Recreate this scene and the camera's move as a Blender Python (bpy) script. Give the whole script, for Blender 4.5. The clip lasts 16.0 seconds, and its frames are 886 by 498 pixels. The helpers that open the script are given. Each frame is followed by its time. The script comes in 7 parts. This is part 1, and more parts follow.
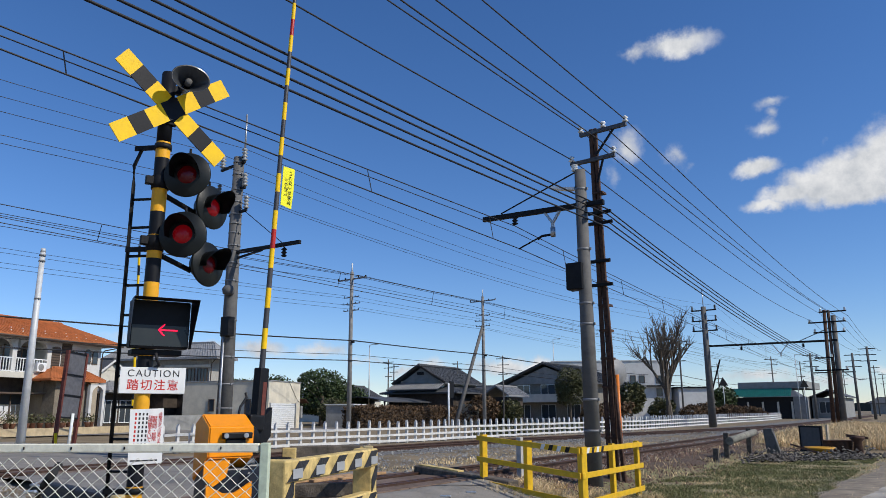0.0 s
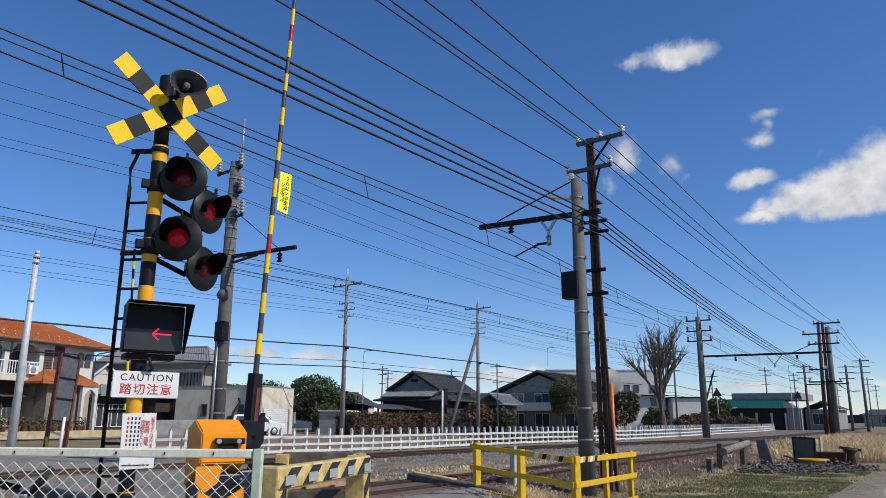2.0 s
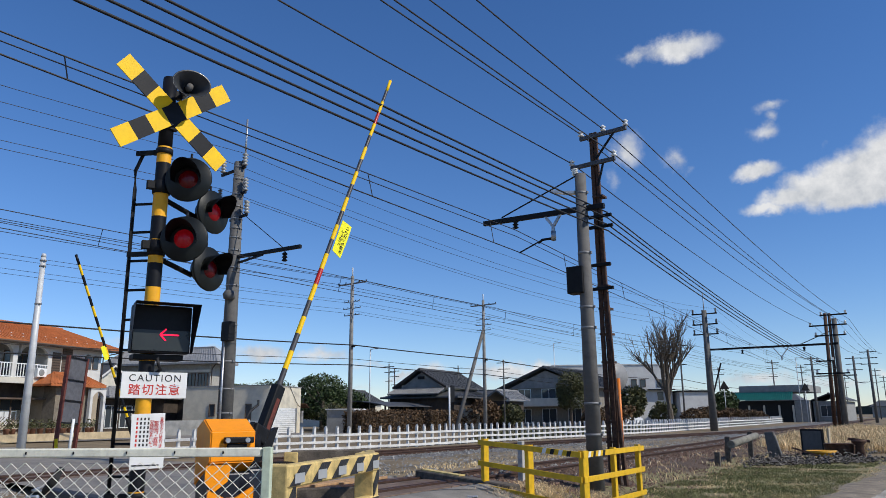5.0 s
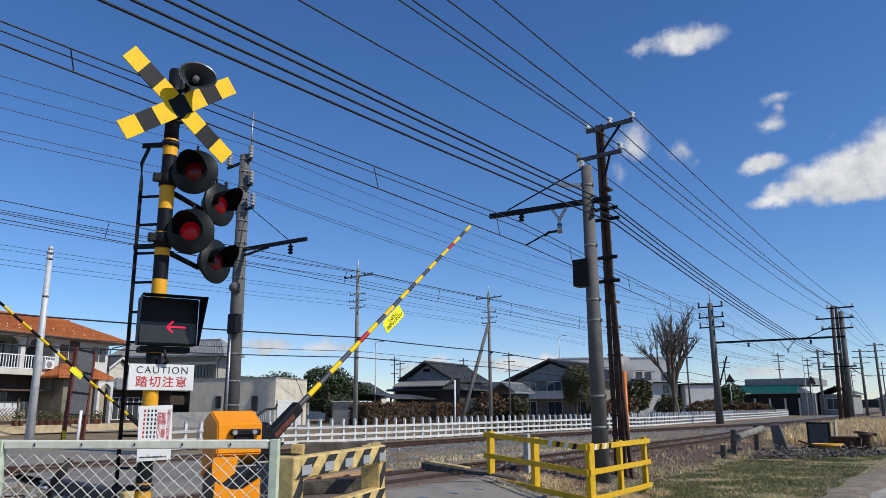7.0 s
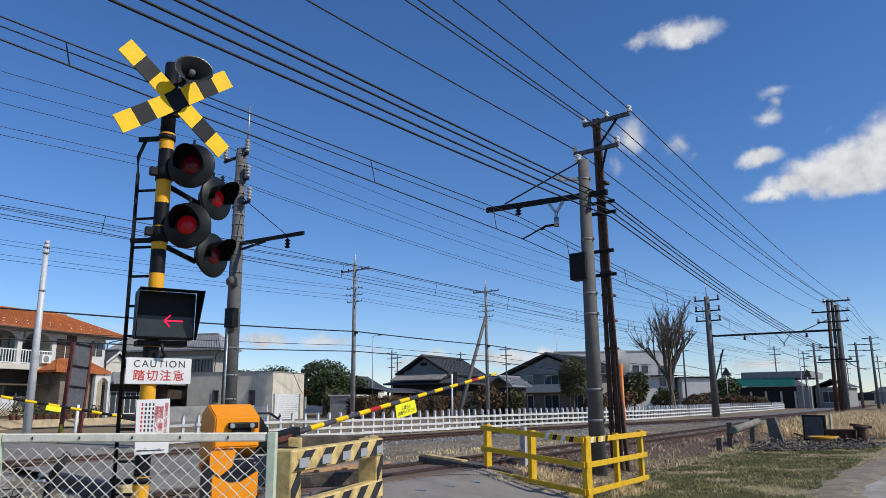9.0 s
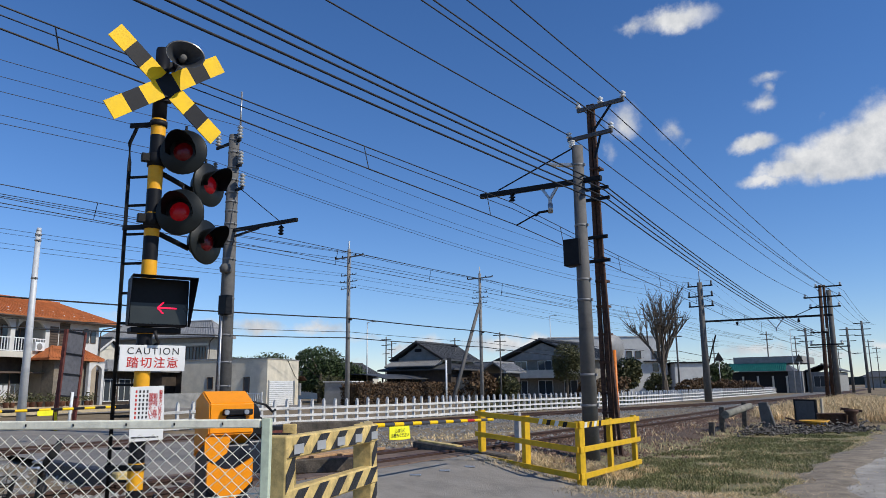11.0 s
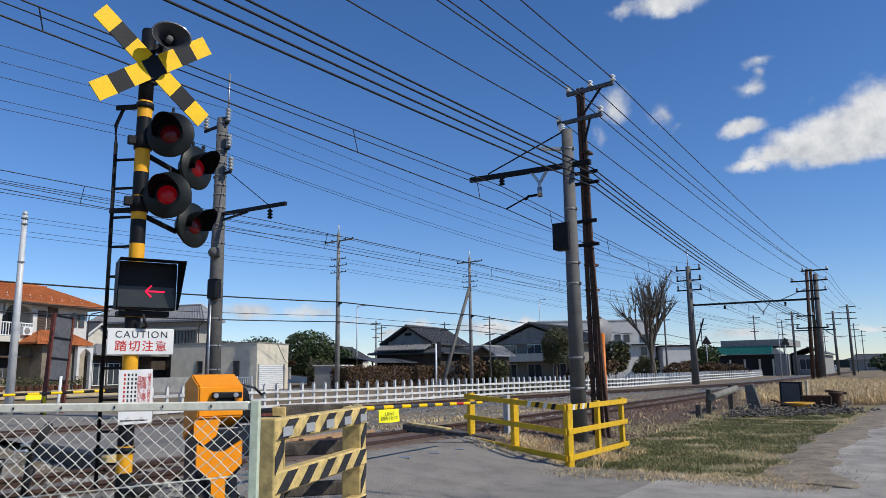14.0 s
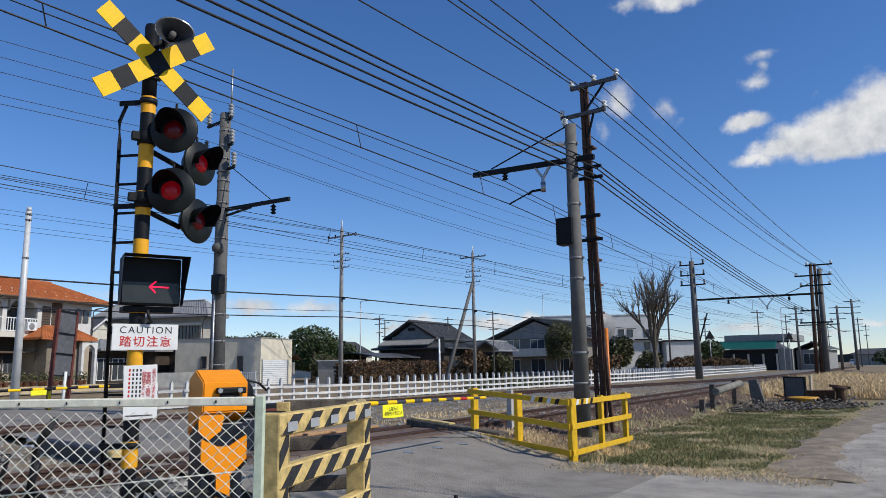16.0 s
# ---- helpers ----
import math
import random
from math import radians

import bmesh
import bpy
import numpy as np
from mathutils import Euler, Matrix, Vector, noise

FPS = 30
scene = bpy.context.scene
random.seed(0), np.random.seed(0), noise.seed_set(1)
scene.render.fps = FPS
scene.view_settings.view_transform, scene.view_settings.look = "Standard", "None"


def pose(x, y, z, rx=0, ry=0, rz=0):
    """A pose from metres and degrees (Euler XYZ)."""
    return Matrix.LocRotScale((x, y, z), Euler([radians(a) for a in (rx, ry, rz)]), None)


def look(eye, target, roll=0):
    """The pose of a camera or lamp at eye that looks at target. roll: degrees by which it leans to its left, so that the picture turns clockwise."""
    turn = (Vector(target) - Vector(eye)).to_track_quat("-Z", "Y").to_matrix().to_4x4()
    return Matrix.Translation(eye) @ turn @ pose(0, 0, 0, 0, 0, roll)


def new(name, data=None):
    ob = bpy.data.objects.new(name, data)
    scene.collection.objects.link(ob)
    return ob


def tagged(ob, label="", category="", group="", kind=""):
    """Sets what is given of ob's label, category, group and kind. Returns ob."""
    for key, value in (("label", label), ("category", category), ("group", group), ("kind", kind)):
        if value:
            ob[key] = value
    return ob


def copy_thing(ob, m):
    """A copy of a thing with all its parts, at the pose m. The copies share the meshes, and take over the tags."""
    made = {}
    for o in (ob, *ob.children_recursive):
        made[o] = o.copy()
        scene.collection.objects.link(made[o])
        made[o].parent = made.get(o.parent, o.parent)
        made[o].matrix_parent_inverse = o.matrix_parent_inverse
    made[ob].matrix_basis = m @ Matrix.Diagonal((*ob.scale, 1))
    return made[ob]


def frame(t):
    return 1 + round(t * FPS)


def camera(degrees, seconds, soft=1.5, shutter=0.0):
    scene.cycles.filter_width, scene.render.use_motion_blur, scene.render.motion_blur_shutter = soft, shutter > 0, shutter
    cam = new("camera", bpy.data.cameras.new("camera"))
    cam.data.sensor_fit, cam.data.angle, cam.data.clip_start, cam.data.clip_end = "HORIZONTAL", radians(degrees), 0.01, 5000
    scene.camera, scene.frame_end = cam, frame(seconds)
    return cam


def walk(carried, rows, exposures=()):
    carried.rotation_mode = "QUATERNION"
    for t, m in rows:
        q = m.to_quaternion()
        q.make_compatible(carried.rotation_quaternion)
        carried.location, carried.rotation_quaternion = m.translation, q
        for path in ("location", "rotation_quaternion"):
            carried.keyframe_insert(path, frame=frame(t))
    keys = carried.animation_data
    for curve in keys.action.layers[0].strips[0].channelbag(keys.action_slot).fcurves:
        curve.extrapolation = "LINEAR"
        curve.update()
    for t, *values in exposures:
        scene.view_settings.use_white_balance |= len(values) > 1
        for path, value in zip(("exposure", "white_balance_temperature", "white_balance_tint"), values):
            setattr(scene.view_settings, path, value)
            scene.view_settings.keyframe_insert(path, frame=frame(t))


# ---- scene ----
# ---------------- camera ----------------
cam = camera(63.0, 16.0, soft=0.8)
walk(cam, [
    (0.0, pose(0.013, 0.000, 1.514, 102.644, 0.256, 34.846)),
    (0.5, pose(0.005, 0.004, 1.516, 102.853, 0.066, 34.915)),
    (1.0, pose(0.004, -0.005, 1.511, 103.019, -0.179, 34.827)),
    (1.5, pose(0.002, 0.004, 1.511, 103.172, -0.283, 34.580)),
    (2.0, pose(0.008, 0.001, 1.516, 103.206, -0.357, 34.352)),
    (2.5, pose(0.012, -0.003, 1.510, 103.212, -0.231, 34.251)),
    (3.0, pose(0.004, -0.002, 1.513, 103.158, -0.083, 34.305)),
    (3.5, pose(0.006, -0.005, 1.516, 103.100, 0.005, 34.429)),
    (4.0, pose(0.010, -0.008, 1.511, 103.097, 0.151, 34.590)),
    (6.5, pose(-0.003, -0.002, 1.510, 102.575, 0.448, 35.263)),
    (7.0, pose(-0.008, -0.000, 1.511, 102.407, 0.294, 35.316)),
    (7.5, pose(-0.005, -0.004, 1.510, 102.254, 0.197, 35.298)),
    (8.0, pose(-0.002, -0.004, 1.506, 102.146, 0.231, 35.259)),
    (8.5, pose(-0.011, -0.002, 1.501, 102.074, 0.326, 35.152)),
    (9.0, pose(-0.000, -0.007, 1.506, 101.929, 0.400, 35.103)),
    (11.5, pose(-0.006, 0.002, 1.505, 100.574, 0.614, 34.492)),
    (12.0, pose(-0.005, 0.003, 1.499, 100.314, 0.577, 34.321)),
    (12.5, pose(0.003, -0.002, 1.497, 100.061, 0.575, 34.157)),
    (13.0, pose(0.001, -0.002, 1.498, 99.872, 0.533, 34.010)),
    (13.5, pose(0.003, 0.003, 1.496, 99.712, 0.621, 33.905)),
    (14.0, pose(0.005, 0.001, 1.498, 99.587, 0.740, 33.867)),
    (14.5, pose(0.005, 0.001, 1.499, 99.476, 0.808, 33.878)),
    (15.0, pose(0.004, 0.002, 1.499, 99.375, 0.878, 33.949)),
    (15.5, pose(-0.008, 0.008, 1.500, 99.271, 0.809, 34.030)),
    (16.0, pose(-0.000, 0.000, 1.500, 99.201, 0.790, 34.128)),
])

# ---------------- sun and sky ----------------
SUN_ELEV, SUN_AZ = 41.0, 9.0        # azimuth in degrees from +X towards +Y
sun_way = Vector((math.cos(radians(SUN_ELEV)) * math.cos(radians(SUN_AZ)), math.cos(radians(SUN_ELEV)) * math.sin(radians(SUN_AZ)), math.sin(radians(SUN_ELEV))))
sun = new("sun", bpy.data.lights.new("sun", "SUN"))
sun.data.energy, sun.data.angle, sun.data.color = 3.95, radians(0.5), (1.0, 0.945, 0.845)
sun.matrix_world = look(sun_way * 100, (0, 0, 0))

# each cloud: direction, half width, half height, strength
CLOUDS = [((-0.161, 0.954, 0.252), 0.040, 0.012, 0.9), ((-0.134, 0.956, 0.262), 0.048, 0.020, 1.15), ((-0.105, 0.958, 0.267), 0.060, 0.032, 1.3), ((-0.074, 0.959, 0.272), 0.070, 0.040, 1.35),
          ((-0.043, 0.958, 0.280), 0.065, 0.046, 1.35), ((-0.011, 0.956, 0.290), 0.080, 0.052, 1.35), ((0.03, 0.955, 0.292), 0.09, 0.055, 1.3), ((-0.076, 0.964, 0.253), 0.060, 0.020, 1.2), ((-0.04, 0.965, 0.262), 0.08, 0.026, 1.25),
          ((-0.169, 0.94, 0.298), 0.036, 0.014, 0.86), ((-0.141, 0.918, 0.372), 0.032, 0.014, 0.66), ((-0.150, 0.927, 0.344), 0.030, 0.016, 0.64), ((-0.144, 0.923, 0.358), 0.014, 0.016, 0.55),
          ((-0.318, 0.884, 0.343), 0.026, 0.034, 0.78), ((-0.261, 0.909, 0.325), 0.024, 0.026, 0.66), ((-0.338, 0.891, 0.304), 0.018, 0.034, 0.5), ((-0.247, 0.914, 0.308), 0.016, 0.014, 0.5), ((-0.093, 0.944, 0.315), 0.014, 0.020, 0.5),
          ((-0.237, 0.862, 0.455), 0.075, 0.020, 0.92), ((-0.285, 0.85, 0.452), 0.024, 0.016, 0.7),
          ((-0.833, 0.545, 0.092), 0.08, 0.012, 0.6), ((-0.796, 0.599, 0.084), 0.07, 0.016, 0.72), ((-0.753, 0.652, 0.082), 0.06, 0.017, 0.86), ((-0.698, 0.712, 0.082), 0.05, 0.014, 0.8), ((-0.647, 0.758, 0.066), 0.07, 0.012, 0.6),
          ((-0.619, 0.784, 0.052), 0.035, 0.018, 0.9), ((-0.585, 0.805, 0.058), 0.04, 0.017, 0.85), ((-0.496, 0.866, 0.058), 0.07, 0.018, 1.0), ((-0.455, 0.883, 0.060), 0.05, 0.015, 0.9), ((-0.36, 0.93, 0.045), 0.12, 0.014, 0.6),
          ((-0.205, 0.978, 0.045), 0.06, 0.014, 0.8), ((-0.12, 0.99, 0.035), 0.1, 0.012, 0.6), ((-0.051, 0.998, 0.044), 0.05, 0.010, 0.75), ((-0.7, 0.70, 0.035), 0.4, 0.014, 0.55),
          ((0.7, -0.6, 0.35), 0.3, 0.08, 0.8), ((-0.5, -0.8, 0.3), 0.3, 0.06, 0.7)]


def make_world():
    w = bpy.data.worlds.new("sky")
    w.use_nodes = True
    nt = w.node_tree
    nt.nodes.clear()
    N = nt.nodes.new
    out, bg, sky = N("ShaderNodeOutputWorld"), N("ShaderNodeBackground"), N("ShaderNodeTexSky")
    sky.sky_type, sky.sun_disc = "NISHITA", False
    sky.sun_elevation = radians(SUN_ELEV)
    sky.sun_rotation = radians(90 - SUN_AZ)
    sky.altitude, sky.air_density, sky.dust_density, sky.ozone_density = 600, 1.0, 0.0, 2.8
    bg.inputs[1].default_value = SKY_STRENGTH
    co = N("ShaderNodeTexCoord")
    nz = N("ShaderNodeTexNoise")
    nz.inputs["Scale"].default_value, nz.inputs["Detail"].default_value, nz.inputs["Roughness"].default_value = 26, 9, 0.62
    nt.links.new(co.outputs["Generated"], nz.inputs["Vector"])
    # small warp of the direction, so that edges billow
    sub = N("ShaderNodeVectorMath"); sub.operation = "SUBTRACT"; sub.inputs[1].default_value = (0.5, 0.5, 0.5)
    nt.links.new(nz.outputs["Color"], sub.inputs[0])
    sc = N("ShaderNodeVectorMath"); sc.operation = "SCALE"; sc.inputs["Scale"].default_value = 0.034
    nt.links.new(sub.outputs[0], sc.inputs[0])
    warp = N("ShaderNodeVectorMath"); warp.operation = "ADD"
    nt.links.new(co.outputs["Generated"], warp.inputs[0]); nt.links.new(sc.outputs[0], warp.inputs[1])
    total = None
    for (d, hw, hh, s) in CLOUDS:
        d = Vector(d).normalized()
        right = Vector((d.y, -d.x, 0)).normalized()
        up = right.cross(d)
        u = N("ShaderNodeVectorMath"); u.operation = "DOT_PRODUCT"; u.inputs[1].default_value = right / hw
        v = N("ShaderNodeVectorMath"); v.operation = "DOT_PRODUCT"; v.inputs[1].default_value = up / hh
        f = N("ShaderNodeVectorMath"); f.operation = "DOT_PRODUCT"; f.inputs[1].default_value = d
        for k in (u, v, f):
            nt.links.new(warp.outputs[0], k.inputs[0])
        cb = N("ShaderNodeCombineXYZ")
        nt.links.new(u.outputs["Value"], cb.inputs[0]); nt.links.new(v.outputs["Value"], cb.inputs[1])
        ln = N("ShaderNodeVectorMath"); ln.operation = "LENGTH"
        nt.links.new(cb.outputs[0], ln.inputs[0])
        mr = N("ShaderNodeMapRange"); mr.inputs["From Min"].default_value, mr.inputs["From Max"].default_value = 1.25, 0.1
        mr.inputs["To Max"].default_value = s
        nt.links.new(ln.outputs["Value"], mr.inputs[0])
        gt = N("ShaderNodeMath"); gt.operation = "GREATER_THAN"; gt.inputs[1].default_value = 0
        nt.links.new(f.outputs["Value"], gt.inputs[0])
        mu = N("ShaderNodeMath"); mu.operation = "MULTIPLY"
        nt.links.new(mr.outputs[0], mu.inputs[0]); nt.links.new(gt.outputs[0], mu.inputs[1])
        if total is None:
            total = mu
        else:
            a = N("ShaderNodeMath"); a.operation = "MAXIMUM"
            nt.links.new(total.outputs[0], a.inputs[0]); nt.links.new(mu.outputs[0], a.inputs[1])
            total = a
    n2 = N("ShaderNodeTexNoise")
    n2.inputs["Scale"].default_value, n2.inputs["Detail"].default_value, n2.inputs["Roughness"].default_value = 14, 8, 0.6
    nt.links.new(co.outputs["Generated"], n2.inputs["Vector"])
    add = N("ShaderNodeMath"); add.operation = "MULTIPLY_ADD"; add.inputs[1].default_value, add.inputs[2].default_value = 1.1, -0.57
    nt.links.new(n2.outputs[0], add.inputs[0])
    s2 = N("ShaderNodeMath"); s2.operation = "ADD"
    nt.links.new(add.outputs[0], s2.inputs[0]); nt.links.new(total.outputs[0], s2.inputs[1])
    cover = N("ShaderNodeMapRange"); cover.inputs["From Min"].default_value, cover.inputs["From Max"].default_value = 0.26, 0.86
    cover.interpolation_type = "SMOOTHSTEP"
    nt.links.new(s2.outputs[0], cover.inputs[0])
    gate = N("ShaderNodeMath"); gate.operation = "GREATER_THAN"; gate.inputs[1].default_value = 0.02
    nt.links.new(total.outputs[0], gate.inputs[0])
    cv = N("ShaderNodeMath"); cv.operation = "MULTIPLY"; cv.use_clamp = True
    nt.links.new(cover.outputs[0], cv.inputs[0]); nt.links.new(gate.outputs[0], cv.inputs[1])
    mix = N("ShaderNodeMix"); mix.data_type = "RGBA"
    nt.links.new(cv.outputs[0], mix.inputs["Factor"])
    hs = N("ShaderNodeHueSaturation"); hs.inputs["Saturation"].default_value, hs.inputs["Hue"].default_value = 1.14, 0.5
    tint = N("ShaderNodeMix"); tint.data_type, tint.blend_type = "RGBA", "MULTIPLY"
    tint.inputs["Factor"].default_value, tint.inputs["B"].default_value = 1.0, (0.90, 0.96, 1.15, 1)
    nt.links.new(sky.outputs[0], tint.inputs["A"])
    nt.links.new(tint.outputs["Result"], hs.inputs["Color"])
    nt.links.new(hs.outputs[0], mix.inputs["A"])
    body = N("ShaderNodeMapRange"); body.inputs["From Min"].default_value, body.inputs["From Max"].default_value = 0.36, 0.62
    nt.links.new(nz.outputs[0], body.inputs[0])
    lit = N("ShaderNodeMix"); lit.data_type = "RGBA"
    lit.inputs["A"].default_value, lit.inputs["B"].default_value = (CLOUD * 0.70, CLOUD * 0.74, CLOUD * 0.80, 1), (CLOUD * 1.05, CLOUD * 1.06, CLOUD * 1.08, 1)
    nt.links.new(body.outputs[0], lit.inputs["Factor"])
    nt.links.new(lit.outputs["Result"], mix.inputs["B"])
    nt.links.new(mix.outputs["Result"], bg.inputs[0])
    nt.links.new(bg.outputs[0], out.inputs[0])
    scene.world = w


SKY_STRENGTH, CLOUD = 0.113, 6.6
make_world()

# ---------------- materials ----------------
MATS = {}


def mat(name, col, rough=0.6, metal=0.0, var=0.25, scale=6.0, bump=0.15, bscale=60.0, dark=None, stain=0.0, stain_scale=1.2, coat=0.0, rand=0.0, crack=0.0, spec=0.35):
    """A surface with variation at two scales, optional stains, fine relief."""
    if name in MATS:
        return MATS[name]
    m = bpy.data.materials.new(name)
    m.use_nodes = True
    nt = m.node_tree
    p = nt.nodes["Principled BSDF"]
    N, L = nt.nodes.new, nt.links.new
    co = N("ShaderNodeTexCoord")
    n1 = N("ShaderNodeTexNoise"); n1.inputs["Scale"].default_value = scale; n1.inputs["Detail"].default_value = 8; n1.inputs["Roughness"].default_value = 0.65
    n2 = N("ShaderNodeTexNoise"); n2.inputs["Scale"].default_value = bscale; n2.inputs["Detail"].default_value = 4
    L(co.outputs["Object"], n1.inputs["Vector"]); L(co.outputs["Object"], n2.inputs["Vector"])
    dk = dark if dark else tuple(c * (1 - var * 1.6) for c in col)
    mr = N("ShaderNodeMapRange"); mr.inputs["From Min"].default_value, mr.inputs["From Max"].default_value = 0.32, 0.68
    L(n1.outputs[0], mr.inputs[0])
    mx = N("ShaderNodeMix"); mx.data_type = "RGBA"
    mx.inputs["A"].default_value, mx.inputs["B"].default_value = (*[max(0, c) for c in dk], 1), (*[min(1, c * (1 + var * 0.5)) for c in col], 1)
    L(mr.outputs[0], mx.inputs["Factor"])
    m2 = N("ShaderNodeMix"); m2.data_type = "RGBA"; m2.blend_type = "MULTIPLY"; m2.inputs["Factor"].default_value = min(1, var * 1.6)
    L(mx.outputs["Result"], m2.inputs["A"]); L(n2.outputs[0], m2.inputs["B"])
    br = N("ShaderNodeMix"); br.data_type = "RGBA"; br.blend_type = "MIX"; br.inputs["Factor"].default_value = min(0.55, var * 1.2)
    L(mx.outputs["Result"], br.inputs["A"])
    g = N("ShaderNodeVectorMath"); g.operation = "SCALE"; g.inputs["Scale"].default_value = 1.9
    L(m2.outputs["Result"], g.inputs[0]); L(g.outputs[0], br.inputs["B"])
    last = br.outputs["Result"]
    if stain > 0:
        n3 = N("ShaderNodeTexNoise"); n3.inputs["Scale"].default_value = stain_scale; n3.inputs["Detail"].default_value = 10; n3.inputs["Roughness"].default_value = 0.72
        L(co.outputs["Object"], n3.inputs["Vector"])
        r3 = N("ShaderNodeMapRange"); r3.inputs["From Min"].default_value, r3.inputs["From Max"].default_value, r3.inputs["To Max"].default_value = 0.5, 0.72, stain
        L(n3.outputs[0], r3.inputs[0])
        m3 = N("ShaderNodeMix"); m3.data_type = "RGBA"; m3.inputs["B"].default_value = (*[c * 0.35 + 0.012 for c in col], 1)
        L(r3.outputs[0], m3.inputs["Factor"]); L(last, m3.inputs["A"])
        last = m3.outputs["Result"]
    if crack > 0:
        wv = N("ShaderNodeVectorMath"); wv.operation = "SCALE"; wv.inputs["Scale"].default_value = 0.55
        L(n1.outputs["Color"], wv.inputs[0])
        av = N("ShaderNodeVectorMath"); av.operation = "ADD"; L(co.outputs["Object"], av.inputs[0]); L(wv.outputs[0], av.inputs[1])
        vo = N("ShaderNodeTexVoronoi"); vo.feature = "DISTANCE_TO_EDGE"; vo.inputs["Scale"].default_value = 0.42
        L(av.outputs[0], vo.inputs["Vector"])
        rc = N("ShaderNodeMapRange"); rc.inputs["From Min"].default_value, rc.inputs["From Max"].default_value, rc.inputs["To Min"].default_value, rc.inputs["To Max"].default_value = 0.002, 0.012, crack, 0.0
        L(vo.outputs["Distance"], rc.inputs[0])
        mc = N("ShaderNodeMix"); mc.data_type = "RGBA"; mc.inputs["B"].default_value = (*[c * 0.3 for c in col], 1)
        L(rc.outputs[0], mc.inputs["Factor"]); L(last, mc.inputs["A"])
        last = mc.outputs["Result"]
    if rand > 0:
        oi, ge = N("ShaderNodeObjectInfo"), N("ShaderNodeNewGeometry")
        ad = N("ShaderNodeMath"); ad.operation = "ADD"; L(oi.outputs["Random"], ad.inputs[0]); L(ge.outputs["Random Per Island"], ad.inputs[1])
        fr = N("ShaderNodeMath"); fr.operation = "FRACT"; L(ad.outputs[0], fr.inputs[0])
        r4 = N("ShaderNodeMapRange"); r4.inputs["To Min"].default_value, r4.inputs["To Max"].default_value = 1 - rand, 1 + rand
        L(fr.outputs[0], r4.inputs[0])
        m4 = N("ShaderNodeVectorMath"); m4.operation = "SCALE"; L(last, m4.inputs[0]); L(r4.outputs[0], m4.inputs["Scale"])
        last = m4.outputs[0]
    L(last, p.inputs["Base Color"])
    rr = N("ShaderNodeMapRange"); rr.inputs["To Min"].default_value, rr.inputs["To Max"].default_value = max(0.05, rough - 0.12), min(1, rough + 0.12)
    L(n1.outputs[0], rr.inputs[0]); L(rr.outputs[0], p.inputs["Roughness"])
    p.inputs["Metallic"].default_value = metal
    p.inputs["Coat Weight"].default_value = coat
    p.inputs["Specular IOR Level"].default_value = spec
    if bump > 0:
        b = N("ShaderNodeBump"); b.inputs["Strength"].default_value, b.inputs["Distance"].default_value = bump, 0.02
        L(n2.outputs[0], b.inputs["Height"]); L(b.outputs[0], p.inputs["Normal"])
    MATS[name] = m
    return m


def glow(name, col, base, strength):
    m = mat(name, base, 0.25, var=0.1)
    p = m.node_tree.nodes["Principled BSDF"]
    p.inputs["Emission Color"].default_value, p.inputs["Emission Strength"].default_value = (*col, 1), strength
    return m


YEL = mat("yellow_paint", (0.84, 0.52, 0.0), 0.6, var=0.06, scale=9, bump=0.03, stain=0.12, stain_scale=5)
YELR = mat("weathered_yellow_paint", (0.68, 0.41, 0.012), 0.55, var=0.16, scale=14, bump=0.15, stain=0.55, stain_scale=7)
YELD = mat("dirty_cream_yellow_paint", (0.60, 0.44, 0.17), 0.65, var=0.25, scale=9, bump=0.1, stain=0.9, stain_scale=5)
BLK = mat("black_paint", (0.008, 0.0085, 0.011), 0.5, var=0.25, scale=10, bump=0.03, spec=0.2)
BLKD = mat("worn_black_paint", (0.03, 0.03, 0.032), 0.6, var=0.4, scale=14, bump=0.3, stain=0.3, stain_scale=9)
BLK_STEEL = mat("black_steel", (0.010, 0.0105, 0.012), 0.55, metal=0.0, var=0.3, scale=12, bump=0.1, spec=0.2)
GREY_HOOD = mat("grey_green_enamel", (0.010, 0.0125, 0.0125), 0.42, var=0.2, scale=8, bump=0.03, spec=0.25)
ORANGE = mat("orange_paint", (0.90, 0.30, 0.004), 0.36, var=0.06, scale=7, bump=0.02, stain=0.15, stain_scale=6, coat=0.2)
DARKBLUE = mat("dark_navy_steel", (0.014, 0.018, 0.03), 0.4, var=0.3, scale=12, bump=0.05)
WHITE = mat("white_paint", (0.78, 0.77, 0.74), 0.5, var=0.07, scale=6, bump=0.05, stain=0.25, stain_scale=3)
WHITE_SIGN = mat("white_enamel", (0.74, 0.74, 0.72), 0.45, var=0.04, scale=4, bump=0.01, stain=0.18, stain_scale=6)
RED = mat("red_lettering", (0.50, 0.03, 0.02), 0.5, var=0.08, bump=0.0)
INK = mat("black_lettering", (0.03, 0.028, 0.03), 0.5, var=0.08, bump=0.0)
REDP = mat("red_paint", (0.42, 0.02, 0.015), 0.4, var=0.1, bump=0.02)
FENCE_GREEN = mat("pale_green_coated_steel", (0.50, 0.56, 0.42), 0.5, var=0.12, scale=18, bump=0.05, stain=0.35, stain_scale=14)
RAIL_CREAM = mat("pale_cream_coated_pipe", (0.78, 0.75, 0.60), 0.55, var=0.1, scale=15, bump=0.05, stain=0.35, stain_scale=12)
WIRE_MESH = mat("galvanised_mesh_wire", (0.66, 0.65, 0.56), 0.5, metal=0.0, var=0.15, scale=40, bump=0.0)
